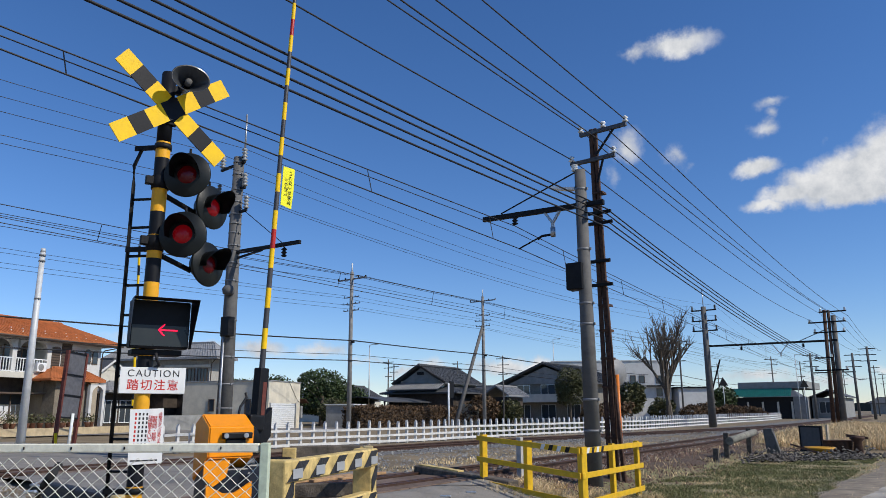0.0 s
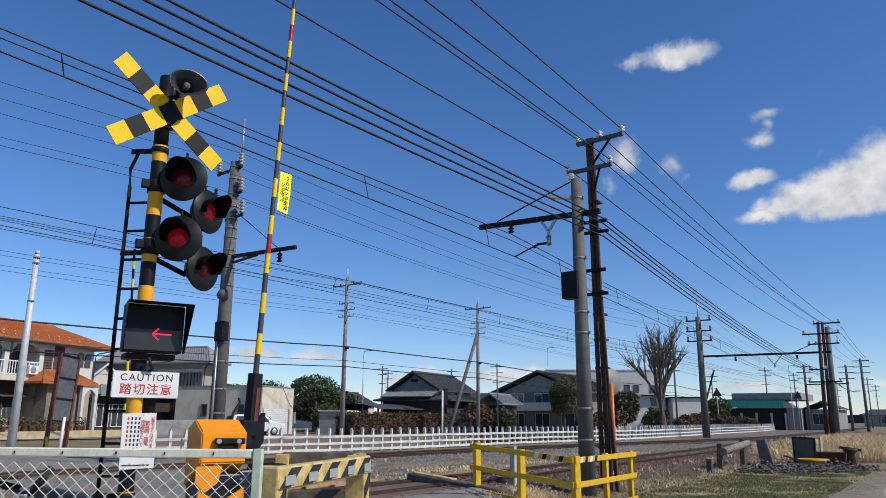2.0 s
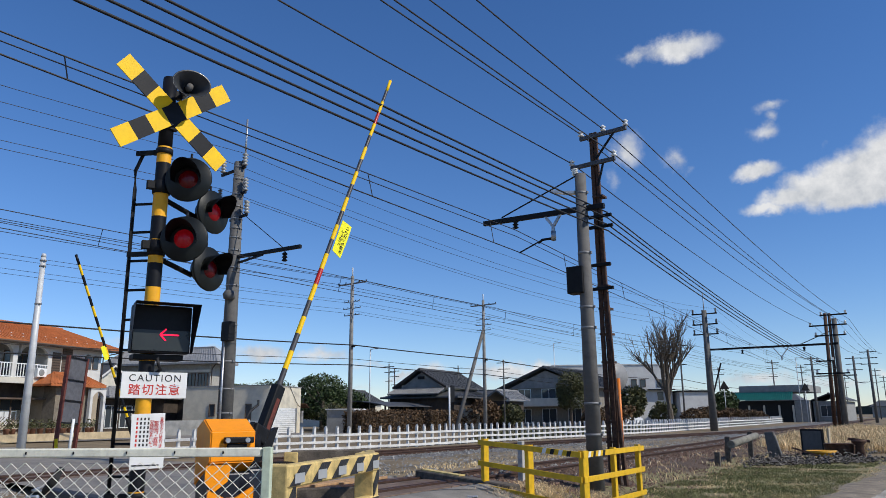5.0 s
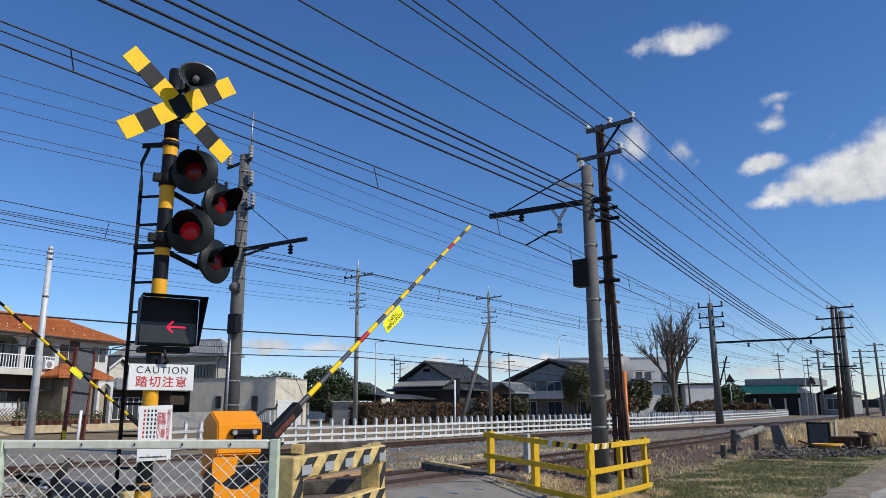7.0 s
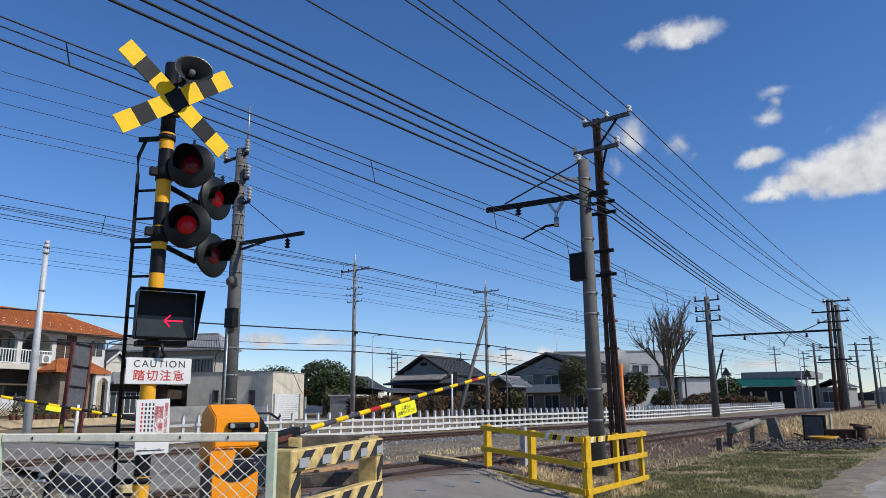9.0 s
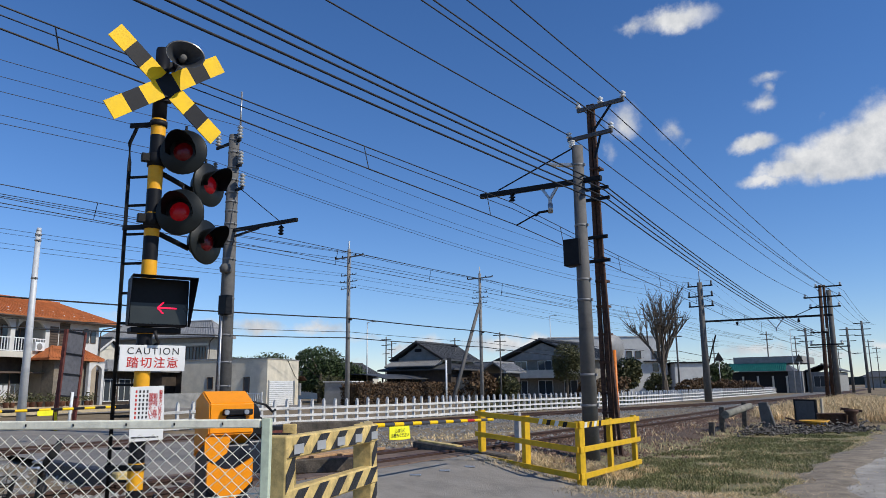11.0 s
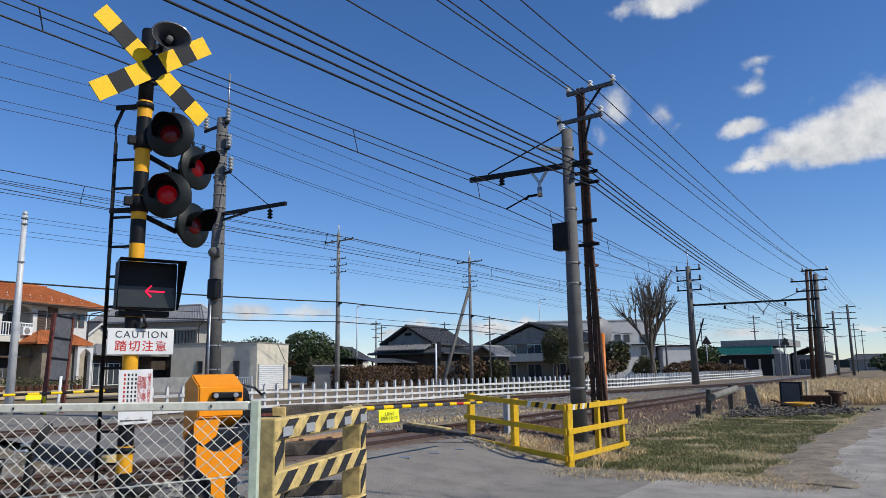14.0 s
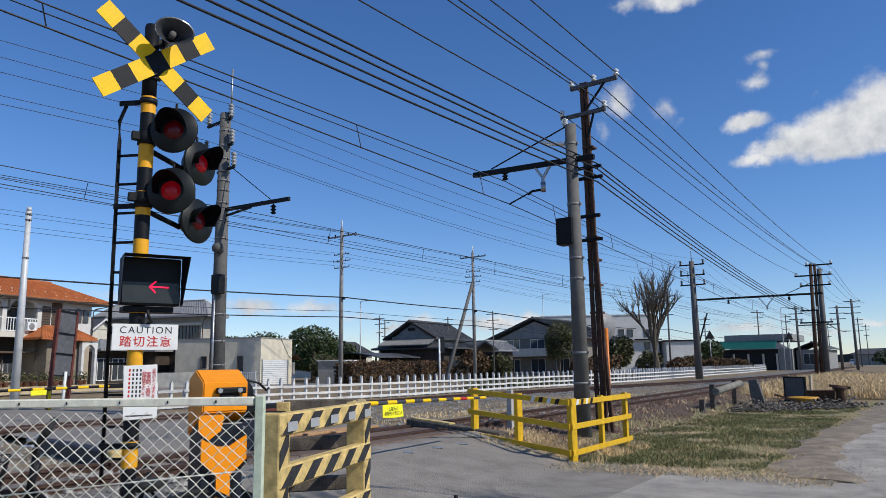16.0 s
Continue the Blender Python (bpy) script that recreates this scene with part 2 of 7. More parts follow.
CONC_POLE = mat("grey_concrete_pole", (0.12, 0.115, 0.108), 0.8, var=0.22, scale=5, bump=0.2, stain=0.35, stain_scale=2.5)
RUST = mat("rusty_brown_steel", (0.085, 0.042, 0.026), 0.75, var=0.45, scale=11, bump=0.35, stain=0.4, stain_scale=5)
RAILTOP = mat("brown_rail_steel", (0.062, 0.032, 0.021), 0.6, metal=0.0, var=0.35, scale=14, bump=0.15)
STEEL = mat("galvanised_steel", (0.40, 0.41, 0.42), 0.4, metal=0.7, var=0.2, scale=14, bump=0.05)
PORCELAIN = mat("white_porcelain", (0.72, 0.73, 0.72), 0.2, var=0.08, bump=0.0, coat=0.4)
CABLE = mat("black_cable", (0.012, 0.012, 0.014), 0.6, var=0.2, bump=0.0)
COPPER_WIRE = mat("dark_bronze_wire", (0.035, 0.034, 0.036), 0.5, metal=0.3, var=0.2, bump=0.0)
ASPHALT = mat("grey_asphalt", (0.245, 0.222, 0.19), 0.9, var=0.2, scale=2.2, bump=0.8, bscale=60, crack=0.12, stain=0.3, stain_scale=0.55)
ROAD_OLD = mat("pale_worn_asphalt", (0.36, 0.328, 0.28), 0.9, crack=0.15, var=0.24, scale=1.6, bump=0.8, bscale=75, stain=0.5, stain_scale=0.5)
BALLAST = mat("grey_ballast", (0.21, 0.20, 0.185), 0.9, var=0.5, scale=13, bump=0.9, bscale=26, stain=0.5, stain_scale=1.6)
STONE = mat("crushed_stone", (0.25, 0.24, 0.22), 0.9, var=0.25, scale=20, bump=0.3, rand=0.42)
RUST_STONE = mat("rust_stained_stone", (0.15, 0.095, 0.068), 0.9, var=0.3, scale=20, bump=0.3, rand=0.45)
GRIT = mat("pale_grit", (0.33, 0.30, 0.255), 0.9, var=0.2, scale=20, bump=0.2, rand=0.35)
SOIL = mat("brown_soil", (0.19, 0.125, 0.075), 0.95, var=0.3, scale=2.2, bump=0.7, bscale=40, stain=0.5, stain_scale=0.8)
EARTH = mat("dry_field_earth", (0.22, 0.165, 0.095), 0.95, var=0.3, scale=0.6, bump=0.7, bscale=18, stain=0.45, stain_scale=0.25)
TURF = mat("short_turf", (0.15, 0.15, 0.06), 0.95, var=0.5, scale=1.3, bump=0.8, bscale=45, dark=(0.17, 0.125, 0.07), stain=0.45, stain_scale=0.9)
GRASS = mat("green_grass_blades", (0.145, 0.15, 0.055), 0.7, var=0.2, scale=2, bump=0.0, rand=0.5)
STRAW = mat("dry_straw_grass", (0.66, 0.50, 0.28), 0.8, var=0.2, scale=2, bump=0.0, rand=0.45)
WOOD = mat("weathered_timber", (0.12, 0.10, 0.08), 0.85, var=0.4, scale=9, bump=0.5, bscale=70, stain=0.4, stain_scale=3)
CONC = mat("white_painted_concrete", (0.60, 0.59, 0.56), 0.8, var=0.12, scale=3, bump=0.25, stain=0.5, stain_scale=2.2)
PLASTER = mat("cream_plaster", (0.56, 0.53, 0.45), 0.85, var=0.1, scale=1.5, bump=0.15, stain=0.3, stain_scale=0.6)
PLASTERW = mat("white_plaster", (0.58, 0.57, 0.54), 0.85, var=0.08, scale=1.5, bump=0.1, stain=0.25, stain_scale=0.6)
GREYWALL = mat("grey_siding", (0.25, 0.25, 0.24), 0.85, var=0.15, scale=2, bump=0.2, stain=0.3, stain_scale=0.7)
BROWNWALL = mat("brown_timber_wall", (0.055, 0.042, 0.033), 0.8, var=0.3, scale=3, bump=0.3, stain=0.3)
ROOF_OR = mat("orange_clay_tile", (0.40, 0.125, 0.04), 0.7, var=0.2, scale=3, bump=0.3, stain=0.5, stain_scale=0.8)
ROOF_GR = mat("grey_clay_tile", (0.075, 0.077, 0.08), 0.6, var=0.25, scale=4, bump=0.3, stain=0.3)
ROOF_GL = mat("silver_grey_tile", (0.25, 0.25, 0.25), 0.45, var=0.2, scale=4, bump=0.2, stain=0.3)
TEAL = mat("teal_sheet_metal", (0.02, 0.17, 0.14), 0.55, var=0.2, scale=2, bump=0.1, stain=0.3)
DARKIN = mat("interior_shade_black", (0.025, 0.025, 0.028), 0.8, var=0.2, bump=0.0)
BARK = mat("grey_brown_bark", (0.13, 0.105, 0.08), 0.9, var=0.35, scale=8, bump=0.6, bscale=40)
LEAF = mat("evergreen_leaves", (0.042, 0.065, 0.02), 0.6, var=0.3, scale=1.5, bump=0.0, rand=0.6)
LEAF2 = mat("olive_leaves", (0.085, 0.085, 0.032), 0.6, var=0.3, scale=1.5, bump=0.0, rand=0.55)
HEDGE_BR = mat("brown_hedge_leaves", (0.105, 0.062, 0.03), 0.75, var=0.3, scale=2, bump=0.0, rand=0.55)
CARW = mat("silver_white_car_paint", (0.66, 0.67, 0.68), 0.25, var=0.03, bump=0.0, coat=0.7)
RUBBER = mat("black_rubber", (0.02, 0.02, 0.02), 0.8, var=0.2, bump=0.1)
ALU = mat("aluminium", (0.55, 0.56, 0.57), 0.35, metal=0.8, var=0.1, bump=0.02)
SILVER = mat("reflective_silver_plate", (0.36, 0.37, 0.38), 0.35, metal=0.1, var=0.1, bump=0.0)
POSTGREY = mat("light_grey_steel_post", (0.52, 0.53, 0.53), 0.5, metal=0.1, var=0.1, scale=4, bump=0.05, stain=0.25, stain_scale=3)
ORANGE_POST = mat("orange_coated_post", (0.62, 0.17, 0.02), 0.45, var=0.1, bump=0.03)
FLAGY = mat("fluorescent_yellow_sheet", (0.82, 0.78, 0.02), 0.55, var=0.06, bump=0.02)
FAR_GREEN = mat("far_woodland", (0.045, 0.05, 0.04), 0.9, var=0.4, scale=0.06, bump=0.0)
BLUE = mat("faded_blue_sheet", (0.03, 0.09, 0.2), 0.6, var=0.2, bump=0.05)
RED_LENS = glow("red_lamp_lens", (1.0, 0.02, 0.03), (0.07, 0.001, 0.003), 0.008)
RED_LENS_LIT = glow("lit_red_lamp_lens", (1.0, 0.01, 0.03), (0.14, 0.002, 0.004), 0.07)
RED_ARROW = glow("lit_red_arrow", (1.0, 0.005, 0.06), (0.5, 0.01, 0.03), 1.3)


def glass(name, tint=(0.05, 0.06, 0.07), rough=0.06):
    m = bpy.data.materials.new(name)
    m.use_nodes = True
    p = m.node_tree.nodes["Principled BSDF"]
    p.inputs["Base Color"].default_value, p.inputs["Roughness"].default_value = (*tint, 1), rough
    p.inputs["Specular IOR Level"].default_value = 0.6
    return m


GLASS = glass("dark_window_glass")
MIRROR = glass("convex_mirror_silver", (0.8, 0.82, 0.84), 0.05)
MIRROR.node_tree.nodes["Principled BSDF"].inputs["Metallic"].default_value = 1.0

# ---------------- builders ----------------


def put(bm, verts, m):
    bmesh.ops.transform(bm, matrix=m, verts=verts)


def box(bm, c, s, rx=0, ry=0, rz=0, bev=0.0):
    g = bmesh.ops.create_cube(bm, size=1.0)
    m = pose(c[0], c[1], c[2], rx, ry, rz) @ Matrix.Diagonal((s[0], s[1], s[2], 1))
    put(bm, g["verts"], m)
    if bev > 0:
        es = list({e for v in g["verts"] for e in v.link_edges})
        bmesh.ops.bevel(bm, geom=es, offset=bev, segments=2, affect="EDGES", profile=0.5)
    return bm


def frame_of(p, q):
    p, q = Vector(p), Vector(q)
    return Matrix.Translation((p + q) / 2) @ (q - p).to_track_quat("Z", "Y").to_matrix().to_4x4(), (q - p).length


def cyl(bm, p, q, r, r2=None, n=14, caps=True):
    m, length = frame_of(p, q)
    g = bmesh.ops.create_cone(bm, cap_ends=caps, segments=n, radius1=r, radius2=r if r2 is None else r2, depth=length)
    put(bm, g["verts"], m)
    for v in g["verts"]:
        for f in v.link_faces:
            if len(f.verts) == 4 and n > 6:
                f.smooth = True
    return bm


def tube(bm, pts, r, n=6):
    """A round bar along points."""
    pts = [Vector(p) for p in pts]
    rings = []
    for i, p in enumerate(pts):
        d = (pts[min(i + 1, len(pts) - 1)] - pts[max(i - 1, 0)]).normalized()
        q = d.to_track_quat("Z", "Y")
        rings.append([bm.verts.new(p + q @ Vector((r * math.cos(2 * math.pi * k / n), r * math.sin(2 * math.pi * k / n), 0))) for k in range(n)])
    for a, b in zip(rings, rings[1:]):
        for k in range(n):
            f = bm.faces.new((a[k], a[(k + 1) % n], b[(k + 1) % n], b[k]))
            f.smooth = True
    bm.faces.new(rings[0][::-1]); bm.faces.new(rings[-1])
    return bm


def beam(bm, p, q, w, h, bev=0.0, roll=0):
    """A square bar from p to q; w across, h upright."""
    m, length = frame_of(p, q)
    d = (Vector(q) - Vector(p)).normalized()
    up = Vector((0, 0, 1)) if abs(d.z) < 0.95 else Vector((1, 0, 0))
    side = d.cross(up).normalized()
    up = side.cross(d)
    rot = Matrix((side, d, up)).transposed().to_4x4()
    g = bmesh.ops.create_cube(bm, size=1.0)
    put(bm, g["verts"], Matrix.Translation((Vector(p) + Vector(q)) / 2) @ rot @ Matrix.Rotation(radians(roll), 4, "Y") @ Matrix.Diagonal((w, length, h, 1)))
    if bev > 0:
        es = list({e for v in g["verts"] for e in v.link_edges})
        bmesh.ops.bevel(bm, geom=es, offset=bev, segments=1, affect="EDGES")
    return bm


def poly(bm, pts, thick=None):
    """A flat plate with thickness: points in order, thick: offset vector."""
    a = [bm.verts.new(p) for p in pts]
    if thick is None:
        bm.faces.new(a)
        return bm
    b = [bm.verts.new(Vector(p) + Vector(thick)) for p in pts]
    bm.faces.new(a[::-1]); bm.faces.new(b)
    for i in range(len(a)):
        j = (i + 1) % len(a)
        bm.faces.new((a[i], a[j], b[j], b[i]))
    return bm


def lathe(bm, prof, n=20, m=Matrix()):
    """prof: (radius, height) pairs, turned round local z, closed where the radius is 0."""
    rings = []
    for r, z in prof:
        if r < 1e-6:
            rings.append([bm.verts.new(m @ Vector((0, 0, z)))])
        else:
            rings.append([bm.verts.new(m @ Vector((r * math.cos(2 * math.pi * k / n), r * math.sin(2 * math.pi * k / n), z))) for k in range(n)])
    for a, b in zip(rings, rings[1:]):
        for k in range(n):
            k2 = (k + 1) % n
            vs = [a[k % len(a)], a[k2 % len(a)], b[k2 % len(b)], b[k % len(b)]]
            vs = list(dict.fromkeys(vs))
            if len(vs) > 2:
                f = bm.faces.new(vs)
                f.smooth = True
    return bm


def B():
    return bmesh.new()


def part(name, bm, material, parent=None, label="", kind=""):
    me = bpy.data.meshes.new(name)
    bmesh.ops.recalc_face_normals(bm, faces=bm.faces)
    bm.to_mesh(me)
    bm.free()
    me.materials.append(material)
    ob = new(name, me)
    if parent is not None:
        ob.parent = parent
    return tagged(ob, label, kind=kind)


def raw(name, verts, faces, material, parent=None, smooth=False):
    me = bpy.data.meshes.new(name)
    me.from_pydata(verts, [], faces)
    me.materials.append(material)
    if smooth:
        me.polygons.foreach_set("use_smooth", [True] * len(me.polygons))
    ob = new(name, me)
    if parent is not None:
        ob.parent = parent
    return ob


def thing(name, label, category, x=0, y=0, z=0, rz=0, group=""):
    ob = new(name)
    ob.empty_display_size = 0.2
    ob.matrix_basis = pose(x, y, z, 0, 0, rz)
    return tagged(ob, label, category, group)


def lettering(name, body, size, material, parent, m, vertical=False, label="", spacing=1.0, bold=0.0):
    cu = bpy.data.curves.new(name, "FONT")
    cu.body, cu.size, cu.extrude = body, size, 0.001
    cu.align_x, cu.align_y = "CENTER", "CENTER"
    cu.space_character, cu.offset = spacing, bold
    if vertical:
        cu.space_line = 0.78
    tmp = bpy.data.objects.new(name, cu)
    scene.collection.objects.link(tmp)
    dg = bpy.context.evaluated_depsgraph_get()
    me = bpy.data.meshes.new_from_object(tmp.evaluated_get(dg))
    bpy.data.objects.remove(tmp)
    me.materials.clear()
    me.materials.append(material)
    ob = new(name, me)
    ob.parent = parent
    ob.matrix_basis = m
    return tagged(ob, label)


FACE_X = Matrix(((0, 0, 1, 0), (1, 0, 0, 0), (0, 1, 0, 0), (0, 0, 0, 1)))   # text read from +x, with y to the right

# ---------------- ground ----------------
rng = np.random.default_rng(5)


def lerp_table(t, rows):
    if t <= rows[0][0]:
        return rows[0][1]
    for (a, u), (b, v) in zip(rows, rows[1:]):
        if t <= b:
            k = (t - a) / (b - a)
            k = k * k * (3 - 2 * k)
            return u + (v - u) * k
    return rows[-1][1]


def near_x(y):
    return lerp_table(y, [(26, -8.35), (70, -11.0), (170, -13.5)])


def far_x(y):
    return lerp_table(y, [(18, -16.1), (64, -11.3), (70, -11.25), (170, -13.55)])


def fence_x(y):
    return lerp_table(y, [(14, -21.2), (28, -19.6), (52, -17.9), (85, -18.8), (125, -21.0)])


def gz(x, y):
    """Height of the natural ground."""
    z = 0.2 * min(1.0, max(0.0, (-5.4 - x) / 1.6))
    z += 0.02 * noise.noise((x * 0.6, y * 0.6, 0))
    if x > -9 and y > 27:
        k = min(1, (y - 27) / 10) * min(1, max(0, (x + 8.5) / 2)) * max(0, min(1, (3 - x) / 4))
        z += 0.25 * k
    return z


def edges(lo, hi, near, step, grow=1.22):
    out, v, s = [], near[0], step
    while v <= near[1]:
        out.append(v); v += step
    left, right = [], []
    v, s = near[0], step
    while v > lo:
        s *= grow; v -= s; left.append(v)
    v, s = out[-1], step
    while v < hi:
        s *= grow; v += s; right.append(v)
    return left[::-1] + out + right


def grid(name, xs, yfun, ny, zfun, material, parent=None, label="", power=1.0):
    """A sheet over columns xs, each from yfun(x)[0] to yfun(x)[1]."""
    V, F = [], []
    for x in xs:
        a, b = yfun(x)
        for j in range(ny + 1):
            y = a + (b - a) * (j / ny) ** power
            V.append((x, y, zfun(x, y)))
    for i in range(len(xs) - 1):
        for j in range(ny):
            k = i * (ny + 1) + j
            F.append((k, k + ny + 1, k + ny + 2, k + 1))
    return raw(name, V, F, material, parent, True)


gx, gy = edges(-900, 700, (-26, 6), 0.8), edges(-300, 1500, (-6, 40), 0.9)
V = [(x, y, gz(x, y)) for x in gx for y in gy]
n = len(gy)
F = [(i * n + j, (i + 1) * n + j, (i + 1) * n + j + 1, i * n + j + 1) for i in range(len(gx) - 1) for j in range(n - 1)]
tagged(raw("ground", V, F, EARTH, None, True), "dry brown winter earth and field beside the railway", "ground", kind="structure")


def lo_edge(x):
    return 5.2 + max(0, -5 - x) * 0.19 if x < -3.2 else -14.0


def hi_edge(x):
    if x < -5:
        return 11.05 + (-5 - x) * 0.19
    return 11.05 - 0.85 * min(1, (x + 5) / 1.2) + 0.12 * math.sin(x * 5.1)


def cross_z(x, y):
    if x > -16.9:
        z = 0.312 * min(1, max(0, (-4.6 - x) / 2.4))
    else:
        z = 0.312 - 0.09 * min(1, (-16.9 - x) / 2.5)
    if abs(x + 8.35) < 1.05 or abs(x + 16.1) < 1.05:
        z = min(z, 0.262)
    return max(z, 0.0) + 0.014


tagged(grid("crossing_road", list(np.arange(-36, -3.19, 0.2)), lambda x: (lo_edge(x), hi_edge(x)), 16, cross_z, ASPHALT), "grey asphalt road over the level crossing", "road", kind="structure")
tagged(grid("junction_road", list(np.arange(-3.2, 9.01, 0.3)), lambda x: (-14.0, hi_edge(x) if x < -1.6 else 10.1 + 0.1 * math.sin(x * 4)), 30, lambda x, y: 0.034 + 0.012 * noise.noise((x, y, 3)), ROAD_OLD), "patched grey asphalt of the road junction", "road", kind="structure")
tagged(grid("side_road", list(np.linspace(0, 1, 9)), lambda u: (10.0, 150.0), 90, lambda u, y: 0.042, ROAD_OLD), "pale worn asphalt lane along the railway", "road", kind="structure")
ob = bpy.data.objects["side_road"]
for v in ob.data.vertices:
    u, y = v.co.x, v.co.y
    left = lerp_table(y, [(10, -1.55), (14, -1.9), (24, -1.5), (60, 0.5), (150, 8)]) + 0.12 * math.sin(y * 1.7) + 0.08 * math.sin(y * 4.1)
    v.co.x = left + u * (4.2 - left + max(0, y - 24) * 0.05)
    v.co.z = gz(v.co.x, y) * min(1, max(0, (y - 20) / 10)) + 0.026 + 0.024 * min(1, max(0, (y - 10) / 2))
VAN_WAY = [(t, (x * 1.05, y * 1.05)) for t, (x, y) in [(0.0, (-45.0, 5.0)), (1.2, (-42.5, 22.6)), (1.5, (-41.6, 27.4)), (2.2, (-38.4, 37.6)), (2.8, (-34.9, 45.4)), (3.5, (-32.2, 55.0)), (6.0, (-28.0, 91.0)), (9.0, (-24.5, 134.0)), (16.0, (-20.0, 236.0))]]
tagged(grid("far_road", list(np.linspace(-3.6, 3.4, 8)), lambda u: (0.0, 16.0), 90, lambda u, t: 0.0, ASPHALT), "grey asphalt road beyond the white fence", "road", kind="structure")
for v in bpy.data.objects["far_road"].data.vertices:
    u, t = v.co.x, v.co.y
    for (a, p), (b, q) in zip(VAN_WAY, VAN_WAY[1:]):
        if a <= t <= b:
            k = (t - a) / (b - a)
            d = Vector((q[0] - p[0], q[1] - p[1])).normalized()
            v.co = (p[0] + (q[0] - p[0]) * k + d.y * u, p[1] + (q[1] - p[1]) * k - d.x * u, 0.265)
            break

# seam and studs on the crossing road
bm = B()
pa, pb = Vector((-8.0, 8.6, 0)), Vector((-6.15, 11.75, 0))
prev = None
for i in range(13):
    p = pa.lerp(pb, i / 12)
    z = cross_z(p.x, p.y) + 0.006
    w = 0.016 + 0.006 * math.sin(i * 2.3)
    cur = (bm.verts.new((p.x - w, p.y + w, z)), bm.verts.new((p.x + w, p.y - w, z)))
    if prev:
        bm.faces.new((prev[0], cur[0], cur[1], prev[1]))
    prev = cur
tagged(part("tar_seam", bm, BLKD), "dark tar seam across the crossing road", "road seam", kind="structure")
for x, y in ((-6.93, 7.7), (-6.52, 8.7), (-6.49, 9.4), (-6.47, 10.08)):
    bm = B(); box(bm, (0, 0, 0.008), (0.16, 0.10, 0.02), bev=0.006)
    s = part("road_stud", bm, STEEL)
    s.matrix_basis = pose(x, y, cross_z(x, y), 0, 0, 35)
    tagged(s, "flat metal stud set in the asphalt", "road stud", "studs in the crossing road")


def bed_z(x, y):
    d = min(abs(x - near_x(y)), abs(x - far_x(y)))
    return 0.185 + 0.05 * max(0, min(1, (1.6 - d) / 0.5)) + 0.02 * noise.noise((x * 2, y * 2, 1))


for lo, hi, ny in ((-40, None, 60), (None, 165, 150)):
    xs = list(np.arange(-18.4, -6.59, 0.4))
    o = grid("ballast_bed", xs, lambda x: (lo if lo else hi_edge(x) + 0.02, hi if hi else lo_edge(x) - 0.02), ny, bed_z, BALLAST, power=1.0 if hi is None else 1.6)
    for v in o.data.vertices:       # follow the merging tracks far off
        if v.co.y > 30:
            v.co.x += (near_x(v.co.y) + 8.35) * min(1, (v.co.y - 30) / 20)
    tagged(o, "grey crushed stone ballast between the tracks", "ballast", kind="structure")

tagged(grid("rusty_track_bed", list(np.linspace(-1.75, 3.05, 25)), lambda u: (11.7, 110), 110, lambda u, y: 0.0, mat("rust_brown_ballast", (0.115, 0.078, 0.053), 0.95, var=0.5, scale=11, bump=0.9, bscale=26, stain=0.5, stain_scale=1.5), power=1.5), "rust-brown ballast under the near track", "ballast", kind="structure")
for v in bpy.data.objects["rusty_track_bed"].data.vertices:
    u, y = v.co.x, v.co.y
    x = near_x(y) + u
    edge = min(1.0, (1.75 + u) / 0.3, (3.05 - u) / 0.5)
    k = max(0.0, min(1.0, (u - 1.2) / 0.6))
    v.co = (x + 0.25 * noise.noise((y * 0.7, 3, 1)) * k, y, (bed_z(x, y) * (1 - k) + (gz(x, y) + 0.05 * (3.05 - u)) * k) - 0.085 + 0.075 * max(0, edge) + 0.02 * noise.noise((x * 3, y * 3, 4)))
# turf verge
tagged(grid("turf_verge", list(np.arange(-6.6, -1.29, 0.25)), lambda x: (10.2 + 0.15 * math.sin(x * 6) + max(0, -4.8 - x) * 0.75 + max(0, x + 2.2) * 0.6, 29 + 0.4 * math.sin(x * 3)), 60,
            lambda x, y: gz(x, y) + 0.028 + 0.02 * noise.noise((x * 1.5, y * 1.5, 9)), TURF), "patchy green and brown turf verge", "grass verge", kind="structure")


# strip of bare dirt that frays between the turf and the lane
DIRT = mat("grey_brown_dirt", (0.25, 0.205, 0.15), 0.95, var=0.3, scale=3, bump=0.8, bscale=50, stain=0.45, stain_scale=1.1)
V, F, nu, ny = [], [], 8, 90
for i in range(ny + 1):
    y = 10.3 + 20.0 * (i / ny) ** 1.3
    mid = lerp_table(y, [(10, -1.5), (14, -1.8), (24, -1.45), (60, 0.45)]) + 0.25 * noise.noise((y * 0.9, 2, 5))
    half = 0.55 + 0.3 * noise.noise((y * 0.6, 9, 1))
    for k in range(nu + 1):
        u = 2 * k / nu - 1
        x = mid + half * u + 0.06 * noise.noise((y * 5, u * 3, 2))
        V.append((x, y, gz(x, y) * min(1, max(0, (y - 20) / 10)) + 0.062 - 0.045 * abs(u) ** 3))
for i in range(ny):
    for k in range(nu):
        a = i * (nu + 1) + k
        F.append((a, a + 1, a + nu + 2, a + nu + 1))
tagged(raw("dirt_shoulder", V, F, DIRT, None, True), "bare grey-brown dirt between turf and lane", "dirt", kind="structure")


